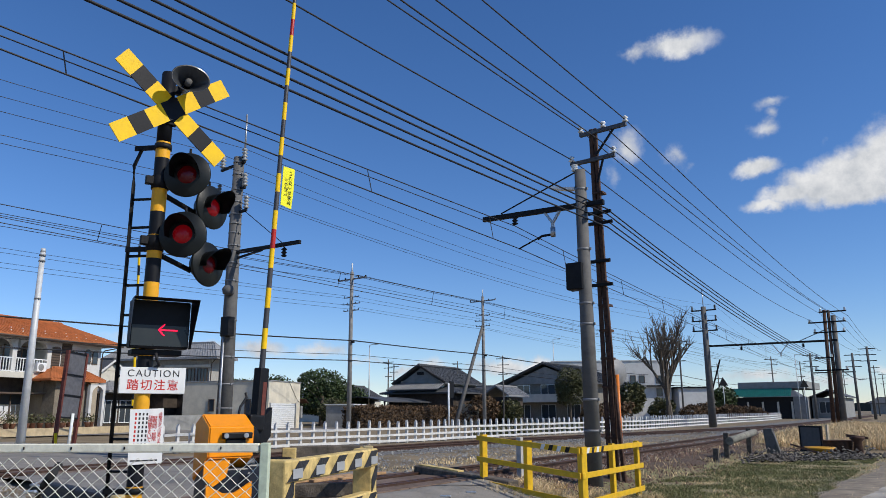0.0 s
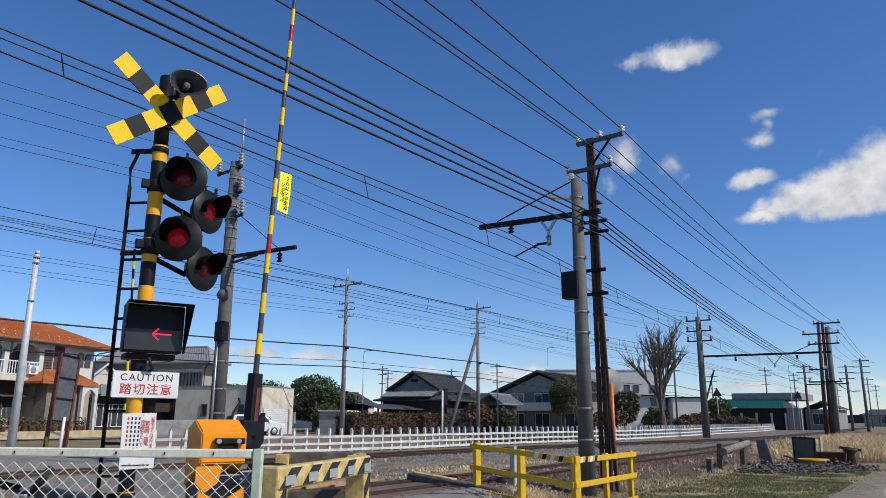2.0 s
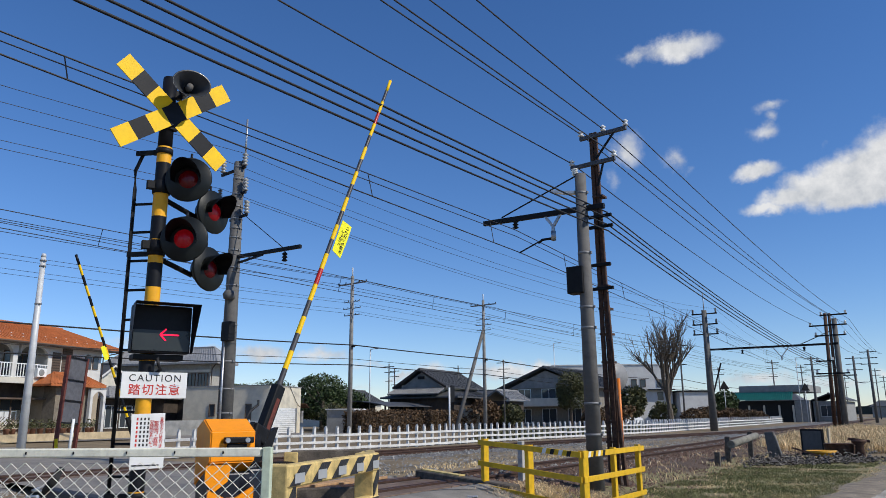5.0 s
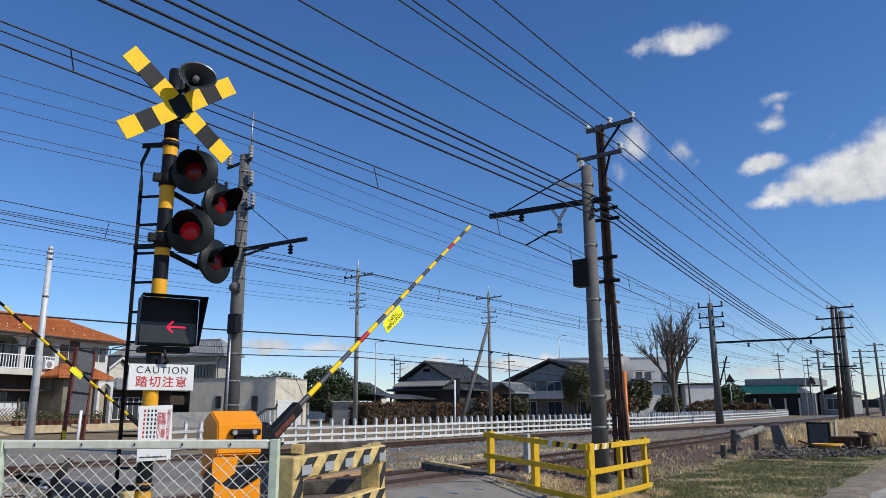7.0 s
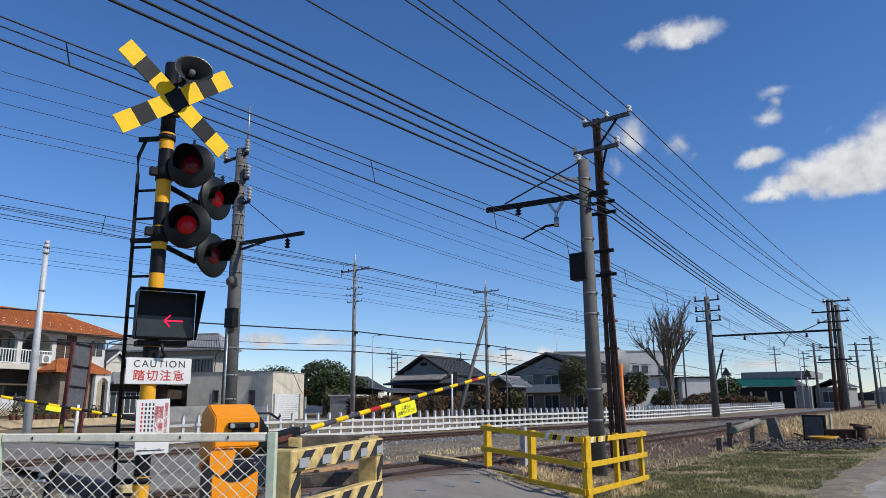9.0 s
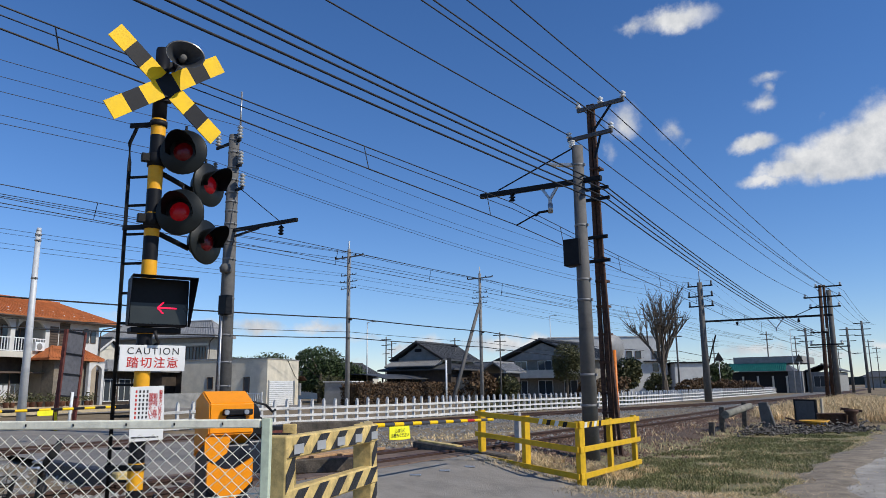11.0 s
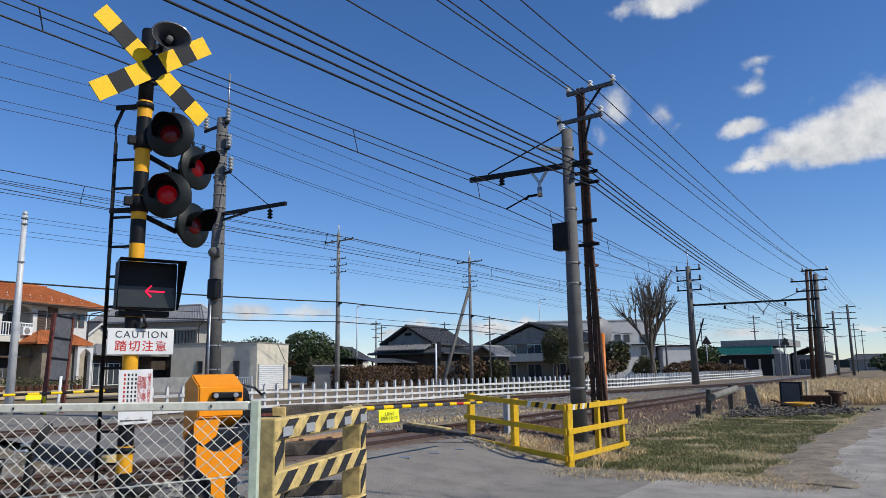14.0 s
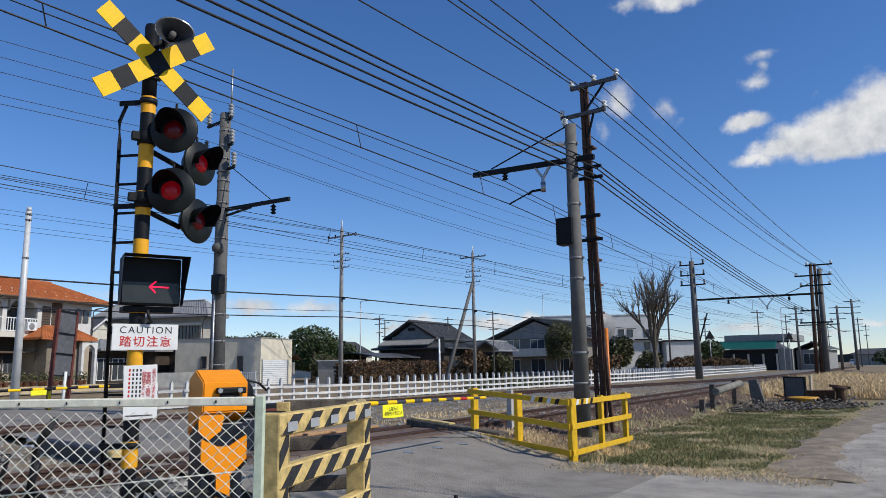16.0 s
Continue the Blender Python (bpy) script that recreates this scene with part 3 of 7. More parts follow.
def scatter(name, count, xfun, size, material, label, category, zoff=0.0, flat=0.75):
    """Many small faceted stones in one mesh."""
    base = np.array([(1, 0, 0), (0, 1, 0), (-1, 0, 0), (0, -1, 0), (0.2, 0.1, 1), (-0.1, 0.2, -0.6)], float)
    tris = [(0, 1, 4), (1, 2, 4), (2, 3, 4), (3, 0, 4), (1, 0, 5), (2, 1, 5), (3, 2, 5), (0, 3, 5)]
    V, F = [], []
    for i in range(count):
        x, y, z = xfun()
        s = size * (0.55 + rng.random() * 0.9)
        a = rng.random() * 6.28
        ca, sa = math.cos(a), math.sin(a)
        k = len(V)
        for b in base * (1 + rng.normal(0, 0.22, (6, 3))):
            bx, by, bz = b[0] * s, b[1] * s * 0.8, b[2] * s * flat
            V.append((x + bx * ca - by * sa, y + bx * sa + by * ca, z + bz + zoff))
        F += [(k + p, k + q, k + r) for p, q, r in tris]
    return tagged(raw(name, V, F, material), label, category, kind="stuff")


def on_bed():
    while True:
        y = 5 + 45 * rng.random() ** 1.5 if rng.random() < 0.85 else -6 + 13 * rng.random()
        x = rng.uniform(-18.0, -6.7) + (near_x(y) + 8.35) * (1 if y > 30 else 0)
        if lo_edge(x) - 0.05 < y < hi_edge(x) + 0.05:
            continue
        return x, y, bed_z(x, y) + 0.008


scatter("ballast_stones", 15000, on_bed, 0.042, STONE, "loose grey crushed ballast stones", "ballast stones")


def on_shoulder():
    y = 12 + 26 * rng.random() ** 1.3
    x = rng.normal(-6.8, 1.05) + (near_x(y) + 8.35)
    return x, y, max(gz(x, y), bed_z(x, y) if x < -6.6 else 0) + 0.01


scatter("rust_stones", 16000, on_shoulder, 0.045, RUST_STONE, "rust-brown stones on the track shoulder", "ballast stones")


def blades(name, count, where, h, w, material, label, category, lean=0.5):
    V, F = [], []
    for i in range(count):
        x, y = where()
        z = gz(x, y) + 0.02
        hh = h * (0.45 + rng.random() * 0.9)
        a = rng.random() * 6.28
        dx, dy = math.cos(a), math.sin(a)
        lx, ly = rng.normal(0, lean, 2) * hh
        k = len(V)
        V += [(x - dx * w, y - dy * w, z), (x + dx * w, y + dy * w, z), (x + lx * 0.4 + dx * w * 0.6, y + ly * 0.4 + dy * w * 0.6, z + hh * 0.6),
              (x + lx * 0.4 - dx * w * 0.6, y + ly * 0.4 - dy * w * 0.6, z + hh * 0.6), (x + lx, y + ly, z + hh)]
        F += [(k, k + 1, k + 2, k + 3), (k + 3, k + 2, k + 4)]
    return tagged(raw(name, V, F, material), label, category, kind="stuff")


def patchy(x0, x1, y0, y1, power=1.0, thr=0.0, seed=0, sc=0.8):
    def f():
        while True:
            x, y = rng.uniform(x0, x1), y0 + (y1 - y0) * rng.random() ** power
            if noise.noise((x * sc, y * sc, seed)) > thr - rng.random() * 0.3:
                return x, y
    return f


blades("green_grass", 46000, patchy(-5.4, -2.15, 10.6, 27, 1.25, 0.02, 4, 1.0), 0.05, 0.007, GRASS, "short green grass on the verge", "grass", 0.6)
blades("dry_verge_grass", 15000, patchy(-5.3, -1.5, 10.1, 29, 1.3, 0.14, 8, 0.8), 0.04, 0.007, STRAW, "short straw-coloured grass on the verge", "grass", 0.8)
blades("fence_foot_grass", 5200, patchy(-6.9, -4.3, 10.5, 12.8, 1.0, 0.05, 2, 1.6), 0.13, 0.006, STRAW, "dry tufts at the foot of the yellow fence", "grass", 0.7)
blades("tall_dry_grass", 26000, patchy(-6.6, 0.9, 30.5, 64, 1.3, -0.2, 5, 0.4), 0.34, 0.016, STRAW, "tall golden dry grass on the bank", "grass", 0.45)
blades("shoulder_dry_grass", 900, patchy(-7.0, -5.3, 16, 40, 1.0, 0.18, 6, 1.2), 0.14, 0.010, STRAW, "dry grass along the track shoulder", "grass", 0.55)
blades("between_tracks_grass", 1600, patchy(-11.6, -10.2, 12, 30, 1.0, 0.2, 7), 0.07, 0.009, STRAW, "pale dry grass between the tracks", "grass", 0.6)



def on_edge():
    if rng.random() < 0.55:
        x = rng.uniform(-5.0, -1.2); y = 10.15 + rng.normal(0, 0.22)
    else:
        y = 10.2 + 18 * rng.random() ** 1.4; x = lerp_table(y, [(10, -1.55), (14, -1.9), (24, -1.5), (60, 0.5)]) + rng.normal(0, 0.4)
    return x, y, 0.05


scatter("edge_gravel", 2600, on_edge, 0.012, GRIT, "fine loose gravel along the lane's edge", "gravel")


def on_lane():
    return rng.uniform(-2, 4.2), 6 + 26 * rng.random() ** 1.5, 0.052


scatter("lane_gravel", 1500, on_lane, 0.007, GRIT, "scattered grit on the worn lane", "gravel")
blades("lane_edge_grass", 3000, lambda: on_edge()[:2], 0.05, 0.007, STRAW, "dry grass creeping over the lane's edge", "grass", 0.9)

# ---------------- tracks ----------------
RAIL = [(-0.032, 0.15), (0.032, 0.15), (0.032, 0.115), (0.009, 0.10), (0.009, 0.03), (0.06, 0.012), (0.06, 0), (-0.06, 0), (-0.06, 0.012), (-0.009, 0.03), (-0.009, 0.10), (-0.032, 0.115)]


def rail(fun, off, y0, y1, parent, name="rail"):
    ys = [y0]
    while ys[-1] < y1:
        ys.append(ys[-1] + (1.5 if ys[-1] < 75 else 5))
    V, F, k = [], [], len(RAIL)
    for y in ys:
        x = fun(y) + off
        V += [(x + a, y, 0.205 + b) for a, b in RAIL]
    for i in range(len(ys) - 1):
        F += [(i * k + j, i * k + (j + 1) % k, (i + 1) * k + (j + 1) % k, (i + 1) * k + j) for j in range(k)]
    return raw(name, V, F, RAILTOP, parent)


bm = B(); box(bm, (0, 0, 0), (2.1, 0.2, 0.14), bev=0.012)
sleeper_first = None
for fun, nm, y0 in ((near_x, "dark brown railway track on timber sleepers", -38), (far_x, "rusty siding track that merges further on", -38)):
    tr = thing("railway_track", nm, "railway track", group="tracks")
    for o in (-0.566, 0.566):
        rail(fun, o, y0, 165, tr)
    for o in (-0.43, 0.43):                      # check rails in the road
        yc = 8.4 + max(0, -5 - fun(8)) * 0.19
        rail(fun, o, yc - 3.6, yc + 3.6, tr, "check_rail")
    y = -14.0
    while y < 62:
        x = fun(y)
        if not (lo_edge(x) - 0.2 < y < hi_edge(x) + 0.2):
            if sleeper_first is None:
                sl = part("sleeper", bm, WOOD, tr); sleeper_first = sl.data
            else:
                sl = new("sleeper", sleeper_first); sl.parent = tr
            sl.matrix_basis = pose(x, y, 0.15, 0, 0, rng.normal(0, 0.6))
        y += 0.66

first = None
for fun in (near_x, far_x):
    for off in (0.0, -0.82, 0.82):
        yc = 8.4 + max(0, -5 - fun(8)) * 0.19
        for k in range(5):
            w = 0.62 if off == 0 else 0.4
            bm = B(); box(bm, (0, 0, 0), (w, 1.13, 0.05), bev=0.012)
            o = part("crossing_panel", bm, mat("rust_stained_planks", (0.16, 0.11, 0.08), 0.85, var=0.35, scale=6, bump=0.4, stain=0.5, stain_scale=3, rand=0.2), bpy.data.objects["crossing_road"])
            o.matrix_basis = pose(fun(8) + off, yc - 2.3 + k * 1.15, 0.30)
# timber kerb by the crossing
kb = thing("timber_kerb", "weathered timber kerb with flaking yellow paint", "kerb")
bm = B(); beam(bm, (-6.5, 11.50, 0.18), (-8.9, 11.95, 0.33), 0.28, 0.30, 0.02); part("beam", bm, WOOD, kb)
bm = B(); beam(bm, (-7.75, 11.73, 0.418), (-8.8, 11.93, 0.484), 0.16, 0.03, 0.005); part("yellow_edge", bm, YELD, kb)
kb2 = thing("timber_kerb", "dark tarred timber kerb with yellow end along the crossing", "kerb")
bm = B(); beam(bm, (-9.15, 5.72, 0.34), (-12.4, 6.5, 0.28), 0.22, 0.24, 0.02); part("beam", bm, BLKD, kb2)
bm = B(); beam(bm, (-8.95, 5.68, 0.345), (-9.14, 5.72, 0.345), 0.23, 0.25, 0.02); part("yellow_end", bm, YELD, kb2)
for i in range(3):
    pl = tagged(part("timber_plank", beam(B(), (-9.1 - 0.15 * i, 9.9 - i * 0.55, 0.35), (-9.25 - 0.1 * i, 11.3 - i * 0.35, 0.36), 0.12, 0.05, 0.008), mat("pale_timber", (0.40, 0.24, 0.12), 0.8, var=0.3, scale=8, bump=0.3)), "pale worn plank beside the rail in the crossing", "plank", "crossing planks")


# ---------------- white fence ----------------
wf = thing("white_fence", "white painted concrete post-and-rail fence along the railway", "fence")
bm = B()
poly(bm, [(-0.045, -0.05, -0.1), (0.045, -0.05, -0.1), (0.045, -0.05, 0.84), (0, -0.05, 0.94), (-0.045, -0.05, 0.84)], (0, 0.1, 0))
bmesh.ops.recalc_face_normals(bm, faces=bm.faces)
first = None
y = 14.6
while y < 112:
    if first is None:
        o = part("fence_post", bm, CONC, wf); first = o.data
    else:
        o = new("fence_post", first); o.parent = wf
    o.matrix_basis = pose(fence_x(y), y, 0.2 + rng.normal(0, 0.012), rng.normal(0, 1.2), rng.normal(0, 1.2), 90 + rng.normal(0, 3))
    y += 0.55 if y < 75 else 0.9
for h, t in ((0.60, 0.09), (0.34, 0.09), (0.10, 0.10)):
    y = 14.6
    while y < 112:
        q = min(y + 1.65, 112)
        bm = B(); beam(bm, (fence_x(y) + 0.07, y + 0.006, 0.2 + h + rng.normal(0, 0.008)), (fence_x(q) + 0.07, q - 0.006, 0.2 + h + rng.normal(0, 0.008)), 0.05, t)
        part("fence_rail", bm, CONC, wf)
        y += 1.65




def behind_fence():
    y = rng.uniform(33, 108)
    return fence_x(y) - rng.uniform(0.5, 2.2), y


blades("roadside_weeds", 9000, behind_fence, 0.5, 0.03, LEAF2, "dark dry weeds and shrubs behind the white fence", "weeds", 0.4)

# ---------------- poles and overhead line ----------------
def insulator(name, parent, p, r=0.06, h=0.22, m=None, sheds=4):
    bm = B()
    prof = [(0.0, 0)]
    for i in range(sheds):
        z = h * i / sheds
        prof += [(r * 0.5, z), (r, z + h * 0.35 / sheds), (r * 0.5, z + h * 0.8 / sheds)]
    prof += [(r * 0.3, h), (0, h)]
    lathe(bm, prof, 10, Matrix.Translation(p))
    return part(name, bm, m or PORCELAIN, parent)


def clamp(parent, x, y, z, r, h=0.05, m=None):
    bm = B(); cyl(bm, (x, y, z), (x, y, z + h), r + 0.012, n=16)
    box(bm, (x + r + 0.02, y, z + h / 2), (0.05, 0.05, h))
    return part("clamp", bm, m or DULL_BAND, parent)


INSUL = mat("weathered_grey_porcelain", (0.30, 0.31, 0.31), 0.35, var=0.15, bump=0.0)
DULL_BAND = mat("dull_zinc_band", (0.20, 0.20, 0.20), 0.6, metal=0.2, var=0.2, bump=0.05)
# near catenary mast, concrete
mx, my = -5.95, 13.7
cm = thing("catenary_mast", "round grey concrete catenary mast with steel cantilever", "catenary mast", mx, my, 0)
bm = B(); cyl(bm, (0, 0, -0.2), (0, 0, 6.5), 0.165, 0.115, 20); part("mast", bm, CONC_POLE, cm)
for z in (1.1, 1.7, 3.2, 3.62, 4.75, 6.05):
    clamp(cm, 0, 0, z, 0.16 - 0.008 * z)
bm = B(); beam(bm, (-2.42, 0, 5.79), (0.5, 0, 5.72), 0.09, 0.11, 0.008); part("cantilever_beam", bm, BLK_STEEL, cm)
bm = B(); tube(bm, [(-1.95, 0, 5.86), (-0.05, 0, 6.5)], 0.016); part("stay_rod", bm, BLK_STEEL, cm)
bm = B(); cyl(bm, (-0.68, 0, 5.35), (-0.68, 0, 5.15), 0.055); beam(bm, (-0.87, 0, 5.72), (-0.68, 0, 5.45), 0.05, 0.05); beam(bm, (-0.49, 0, 5.72), (-0.68, 0, 5.45), 0.05, 0.05); beam(bm, (-0.68, 0, 5.48), (-0.68, 0, 5.15), 0.06, 0.06); part("drop_bracket", bm, STEEL, cm)
bm = B(); tube(bm, [(-0.68, 0, 5.2), (-0.95, 0, 5.2), (-1.05, 0, 5.14)], 0.028); part("steady_insulator", bm, BLK_STEEL, cm)
bm = B(); tube(bm, [(-0.95, 0, 5.2), (-1.52, 0, 4.99)], 0.017); part("steady_arm", bm, BLK_STEEL, cm)
insulator("suspension_insulator", cm, (-1.6, 0, 5.55), 0.075, 0.2, BLK_STEEL, 3)
bm = B(); poly(bm, [(-0.66, -0.06, 6.2), (-0.36, -0.08, 6.12), (-0.12, -0.08, 6.08), (-0.12, 0.08, 6.08), (-0.36, 0.08, 6.12), (-0.66, 0.06, 6.2)], (0, 0, 0.06)); part("lamp_head", bm, PORCELAIN, cm)
bm = B(); box(bm, (-0.16, -0.05, 4.21), (0.36, 0.3, 0.56), bev=0.02); part("relay_box", bm, BLK_STEEL, cm)
insulator("mast_insulator", cm, (-0.12, 0, 6.5), 0.075, 0.16)
# near steel pole of paired old rails
sp = thing("steel_feeder_pole", "tall rusty pole of paired old rails with crossarms", "feeder pole", -6.02, 14.9, 0)
for dx, dy in ((-0.065, -0.06), (0.065, -0.06), (0.0, 0.07)):
    bm = B(); beam(bm, (dx * 1.2, dy, -0.1), (dx * 0.75 - 0.06, dy * 0.8, 7.85), 0.07, 0.09, 0.01); part("rail_leg", bm, RUST, sp)
bm = B(); beam(bm, (0.26, -0.1, -0.1), (0.09, 0, 2.2), 0.08, 0.08, 0.01); part("brace", bm, RUST, sp)
for z in (0.95, 1.35, 2.0, 2.6, 3.2, 3.75, 4.25, 4.75, 6.3):
    bm = B(); box(bm, (-0.01, 0.0, z), (0.25, 0.24, 0.045)); part("tie_plate", bm, RUST, sp)
for z, a, b in ((7.74, -0.36, 0.76), (7.08, -0.62, 0.46)):
    bm = B(); beam(bm, (a, -0.12, z - 0.01), (b, -0.12, z + 0.02), 0.08, 0.09, 0.008); part("crossarm", bm, mat("dull_grey_steel", (0.09, 0.095, 0.105), 0.6, var=0.3, scale=10, bump=0.1), sp)
    bm = B(); beam(bm, (0.02, -0.12, z - 0.55), (b - 0.28, -0.12, z), 0.03, 0.045); part("arm_brace", bm, BLK_STEEL, sp)
for z, a, b in ((5.82, -0.25, 0.30), (5.58, -0.25, 0.32), (4.72, -0.55, 0.22), (4.19, -0.5, 0.25)):
    bm = B(); beam(bm, (a, -0.14, z), (b, -0.14, z), 0.06, 0.07, 0.006); part("cable_bracket", bm, BLK_STEEL, sp)
SP_TOP = [(-0.33, 7.79), (0.21, 7.80), (0.74, 7.81), (-0.59, 7.13), (0.43, 7.15)]
for dx, z in SP_TOP:
    insulator("pin_insulator", sp, (dx, -0.12, z), 0.075, 0.15, None, 2)
bm = B(); tube(bm, [(0.1, -0.15, 4.1), (0.16, -0.16, 2.2), (0.14, -0.16, 0.05)], 0.03); part("cable_conduit", bm, RUST, sp)


# convex mirror on an orange post
mr = thing("convex_mirror", "round convex traffic mirror on an orange post", "traffic mirror", -6.2, 15.8, 0, -120)
bm = B(); cyl(bm, (0, 0, 0), (0, 0, 2.3), 0.04); part("post", bm, ORANGE_POST, mr)
bm = B(); lathe(bm, [(0, 0.03), (0.2, 0.02), (0.3, 0.0), (0.32, -0.01), (0.3, -0.06), (0, -0.08)], 26, pose(0.0, -0.09, 2.35, 90, 0, 0)); part("mirror_face", bm, mat("mirror_back_grey", (0.22, 0.22, 0.22), 0.5, var=0.2, bump=0.02), mr)

# far catenary mast
fm = thing("catenary_mast", "slim grey concrete catenary mast with insulators and cantilever", "catenary mast", -17.72, 14.2, 0.2)
bm = B(); cyl(bm, (0, 0, -0.3), (0, 0, 9.2), 0.24, 0.16, 18); part("mast", bm, CONC_POLE, fm)
for z in (1.4, 2.1, 2.9, 4.0, 5.2, 5.75, 6.3, 6.7, 7.0, 7.3, 7.7, 8.1, 8.6, 9.0):
    clamp(fm, 0, 0, z, 0.235 - 0.008 * z)
bm = B(); beam(bm, (-0.3, 0, 6.12), (2.9, 0, 6.06), 0.09, 0.11, 0.008); part("cantilever_beam", bm, BLK_STEEL, fm)
bm = B(); beam(bm, (0.2, 0, 5.92), (1.3, 0, 6.03), 0.05, 0.06); part("beam_strut", bm, BLK_STEEL, fm)
bm = B(); tube(bm, [(0.1, 0, 7.6), (2.2, 0, 6.1)], 0.012); part("stay_rod", bm, BLK_STEEL, fm)
insulator("suspension_insulator", fm, (2.25, 0, 5.7), 0.09, 0.28, BLK_STEEL, 3)
for z, a, b in ((8.95, -0.85, 0.3), (8.1, -0.95, 0.38), (7.35, -0.3, 0.5)):
    bm = B(); beam(bm, (a, 0, z - 0.02), (b, 0, z + 0.06), 0.07, 0.08, 0.006); part("crossarm", bm, BLK_STEEL, fm)
    insulator("post_insulator", fm, (b - 0.04, 0, z + 0.1), 0.1, 0.42, INSUL)
insulator("post_insulator", fm, (-0.78, 0, 9.0), 0.1, 0.42, INSUL)
insulator("post_insulator", fm, (-0.88, 0, 8.12), 0.08, 0.36, CONC_POLE)
bm = B(); cyl(bm, (0.26, 0, 9.3), (0.26, 0, 10.6), 0.03); part("lightning_rod", bm, STEEL, fm)
bm = B(); lathe(bm, [(0.0, 0.0), (0.2, 0.05), (0.24, 0.22), (0.16, 0.36), (0, 0.4)], 14, Matrix.Translation((0.12, -0.2, 4.75)) @ Matrix.Scale(0.8, 4)); part("transformer", bm, CONC_POLE, fm)
bm = B(); box(bm, (0.17, -0.2, 3.8), (0.36, 0.24, 0.58), bev=0.02); part("switch_box", bm, BLK_STEEL, fm)
bm = B(); tube(bm, [(0.1, -0.26, 3.6), (0.1, -0.25, 0.2)], 0.035); part("cable_conduit", bm, STEEL, fm)


# concrete pole across the tracks with three crossarms, the twin masts and the gantry between them
kp = thing("gantry_pole", "tall dark concrete pole with three crossarms", "gantry pole", -15.95, 60, 0.2)
bm = B(); cyl(bm, (0, 0, -0.3), (0, 0, 9.5), 0.30, 0.2, 16); part("mast", bm, CONC_POLE, kp)
bm = B(); cyl(bm, (0, 0, 9.4), (0, 0, 10.9), 0.035); part("lightning_rod", bm, STEEL, kp)
for z in (9.2, 8.35, 7.55):
    bm = B(); beam(bm, (-1.0, 0, z), (1.0, 0, z), 0.09, 0.1); part("crossarm", bm, BLK_STEEL, kp)
    for dx in (-0.9, 0.9):
        insulator("post_insulator", kp, (dx, 0, z + 0.05), 0.1, 0.36, CONC_POLE)
bm = B(); beam(bm, (0.1, 0, 2.6), (0.95, 0, 5.2), 0.1, 0.1); part("strut", bm, BLK_STEEL, kp)
tm = thing("twin_mast", "pair of weathered steel and concrete masts with crossarms", "twin mast", -7.28, 60, 0.3)
for dx, r, hh, m in ((-0.22, 0.15, 8.4, RUST), (0.10, 0.13, 8.4, RUST), (0.44, 0.22, 8.0, CONC_POLE)):
    bm = B(); cyl(bm, (dx, dx * 0.4, -0.4), (dx * 0.8 + 0.22, dx * 0.3, hh), r, r * 0.75, 14); part("mast", bm, m, tm)
for z, a, b in ((8.25, -0.3, 1.5), (7.5, -1.1, 1.4), (6.75, -0.8, 1.3), (4.9, -0.9, 0.3), (4.0, -1.0, 1.2)):
    bm = B(); beam(bm, (a, -0.2, z), (b, -0.2, z), 0.09, 0.1); part("crossarm", bm, BLK_STEEL, tm)
    for dx in (a + 0.1, b - 0.1):
        insulator("pin_insulator", tm, (dx, -0.2, z + 0.05), 0.1, 0.22)
ga = thing("catenary_gantry", "dark steel gantry beam spanning both tracks", "gantry", 0, 60, 0)
bm = B(); beam(bm, (-15.9, 0, 6.5), (-6.6, 0, 6.45), 0.13, 0.15); part("beam", bm, BLK_STEEL, ga)
bm = B(); beam(bm, (-11.1, 0, 6.45), (-10.55, 0, 5.7), 0.06, 0.06); beam(bm, (-9.9, 0, 6.45), (-10.5, 0, 5.7), 0.06, 0.06); beam(bm, (-10.5, 0, 5.75), (-10.5, 0, 5.45), 0.1, 0.1); part("drop_bracket", bm, STEEL, ga)
for dx in (-13.3, -8.9):
    insulator("suspension_insulator", ga, (dx, 0, 6.05), 0.12, 0.3, BLK_STEEL, 3)
bm = B(); tube(bm, [(-9.2, 0, 6.5), (-7.0, 0, 7.4)], 0.03); part("stay_rod", bm, BLK_STEEL, ga)

# further gantry
for X, Y, h in ((-16.5, 116, 9.2), (-11.2, 116, 9.0), (-9.0, 112, 9.5)):
    p = thing("gantry_pole", "distant concrete pole with crossarms beside the track", "gantry pole", X, Y, 0.2, group="distant gantry poles")
    bm = B(); cyl(bm, (0, 0, -0.3), (0, 0, h), 0.2, 0.14, 12); part("mast", bm, CONC_POLE, p)
    for z in (h - 0.3, h - 1.1, h - 1.9):
        bm = B(); beam(bm, (-1, 0, z), (1, 0, z), 0.1, 0.1); part("crossarm", bm, BLK_STEEL, p)
ga2 = thing("catenary_gantry", "distant steel gantry beam over the track", "gantry", 0, 116, 0)
bm = B(); beam(bm, (-16.5, 0, 6.6), (-11.0, 0, 6.6), 0.14, 0.16); part("beam", bm, BLK_STEEL, ga2)


def sagged(p, q, sag, n=14):
    p, q = Vector(p), Vector(q)
    return [p.lerp(q, i / n) - Vector((0, 0, 4 * sag * (i / n) * (1 - i / n))) for i in range(n + 1)]


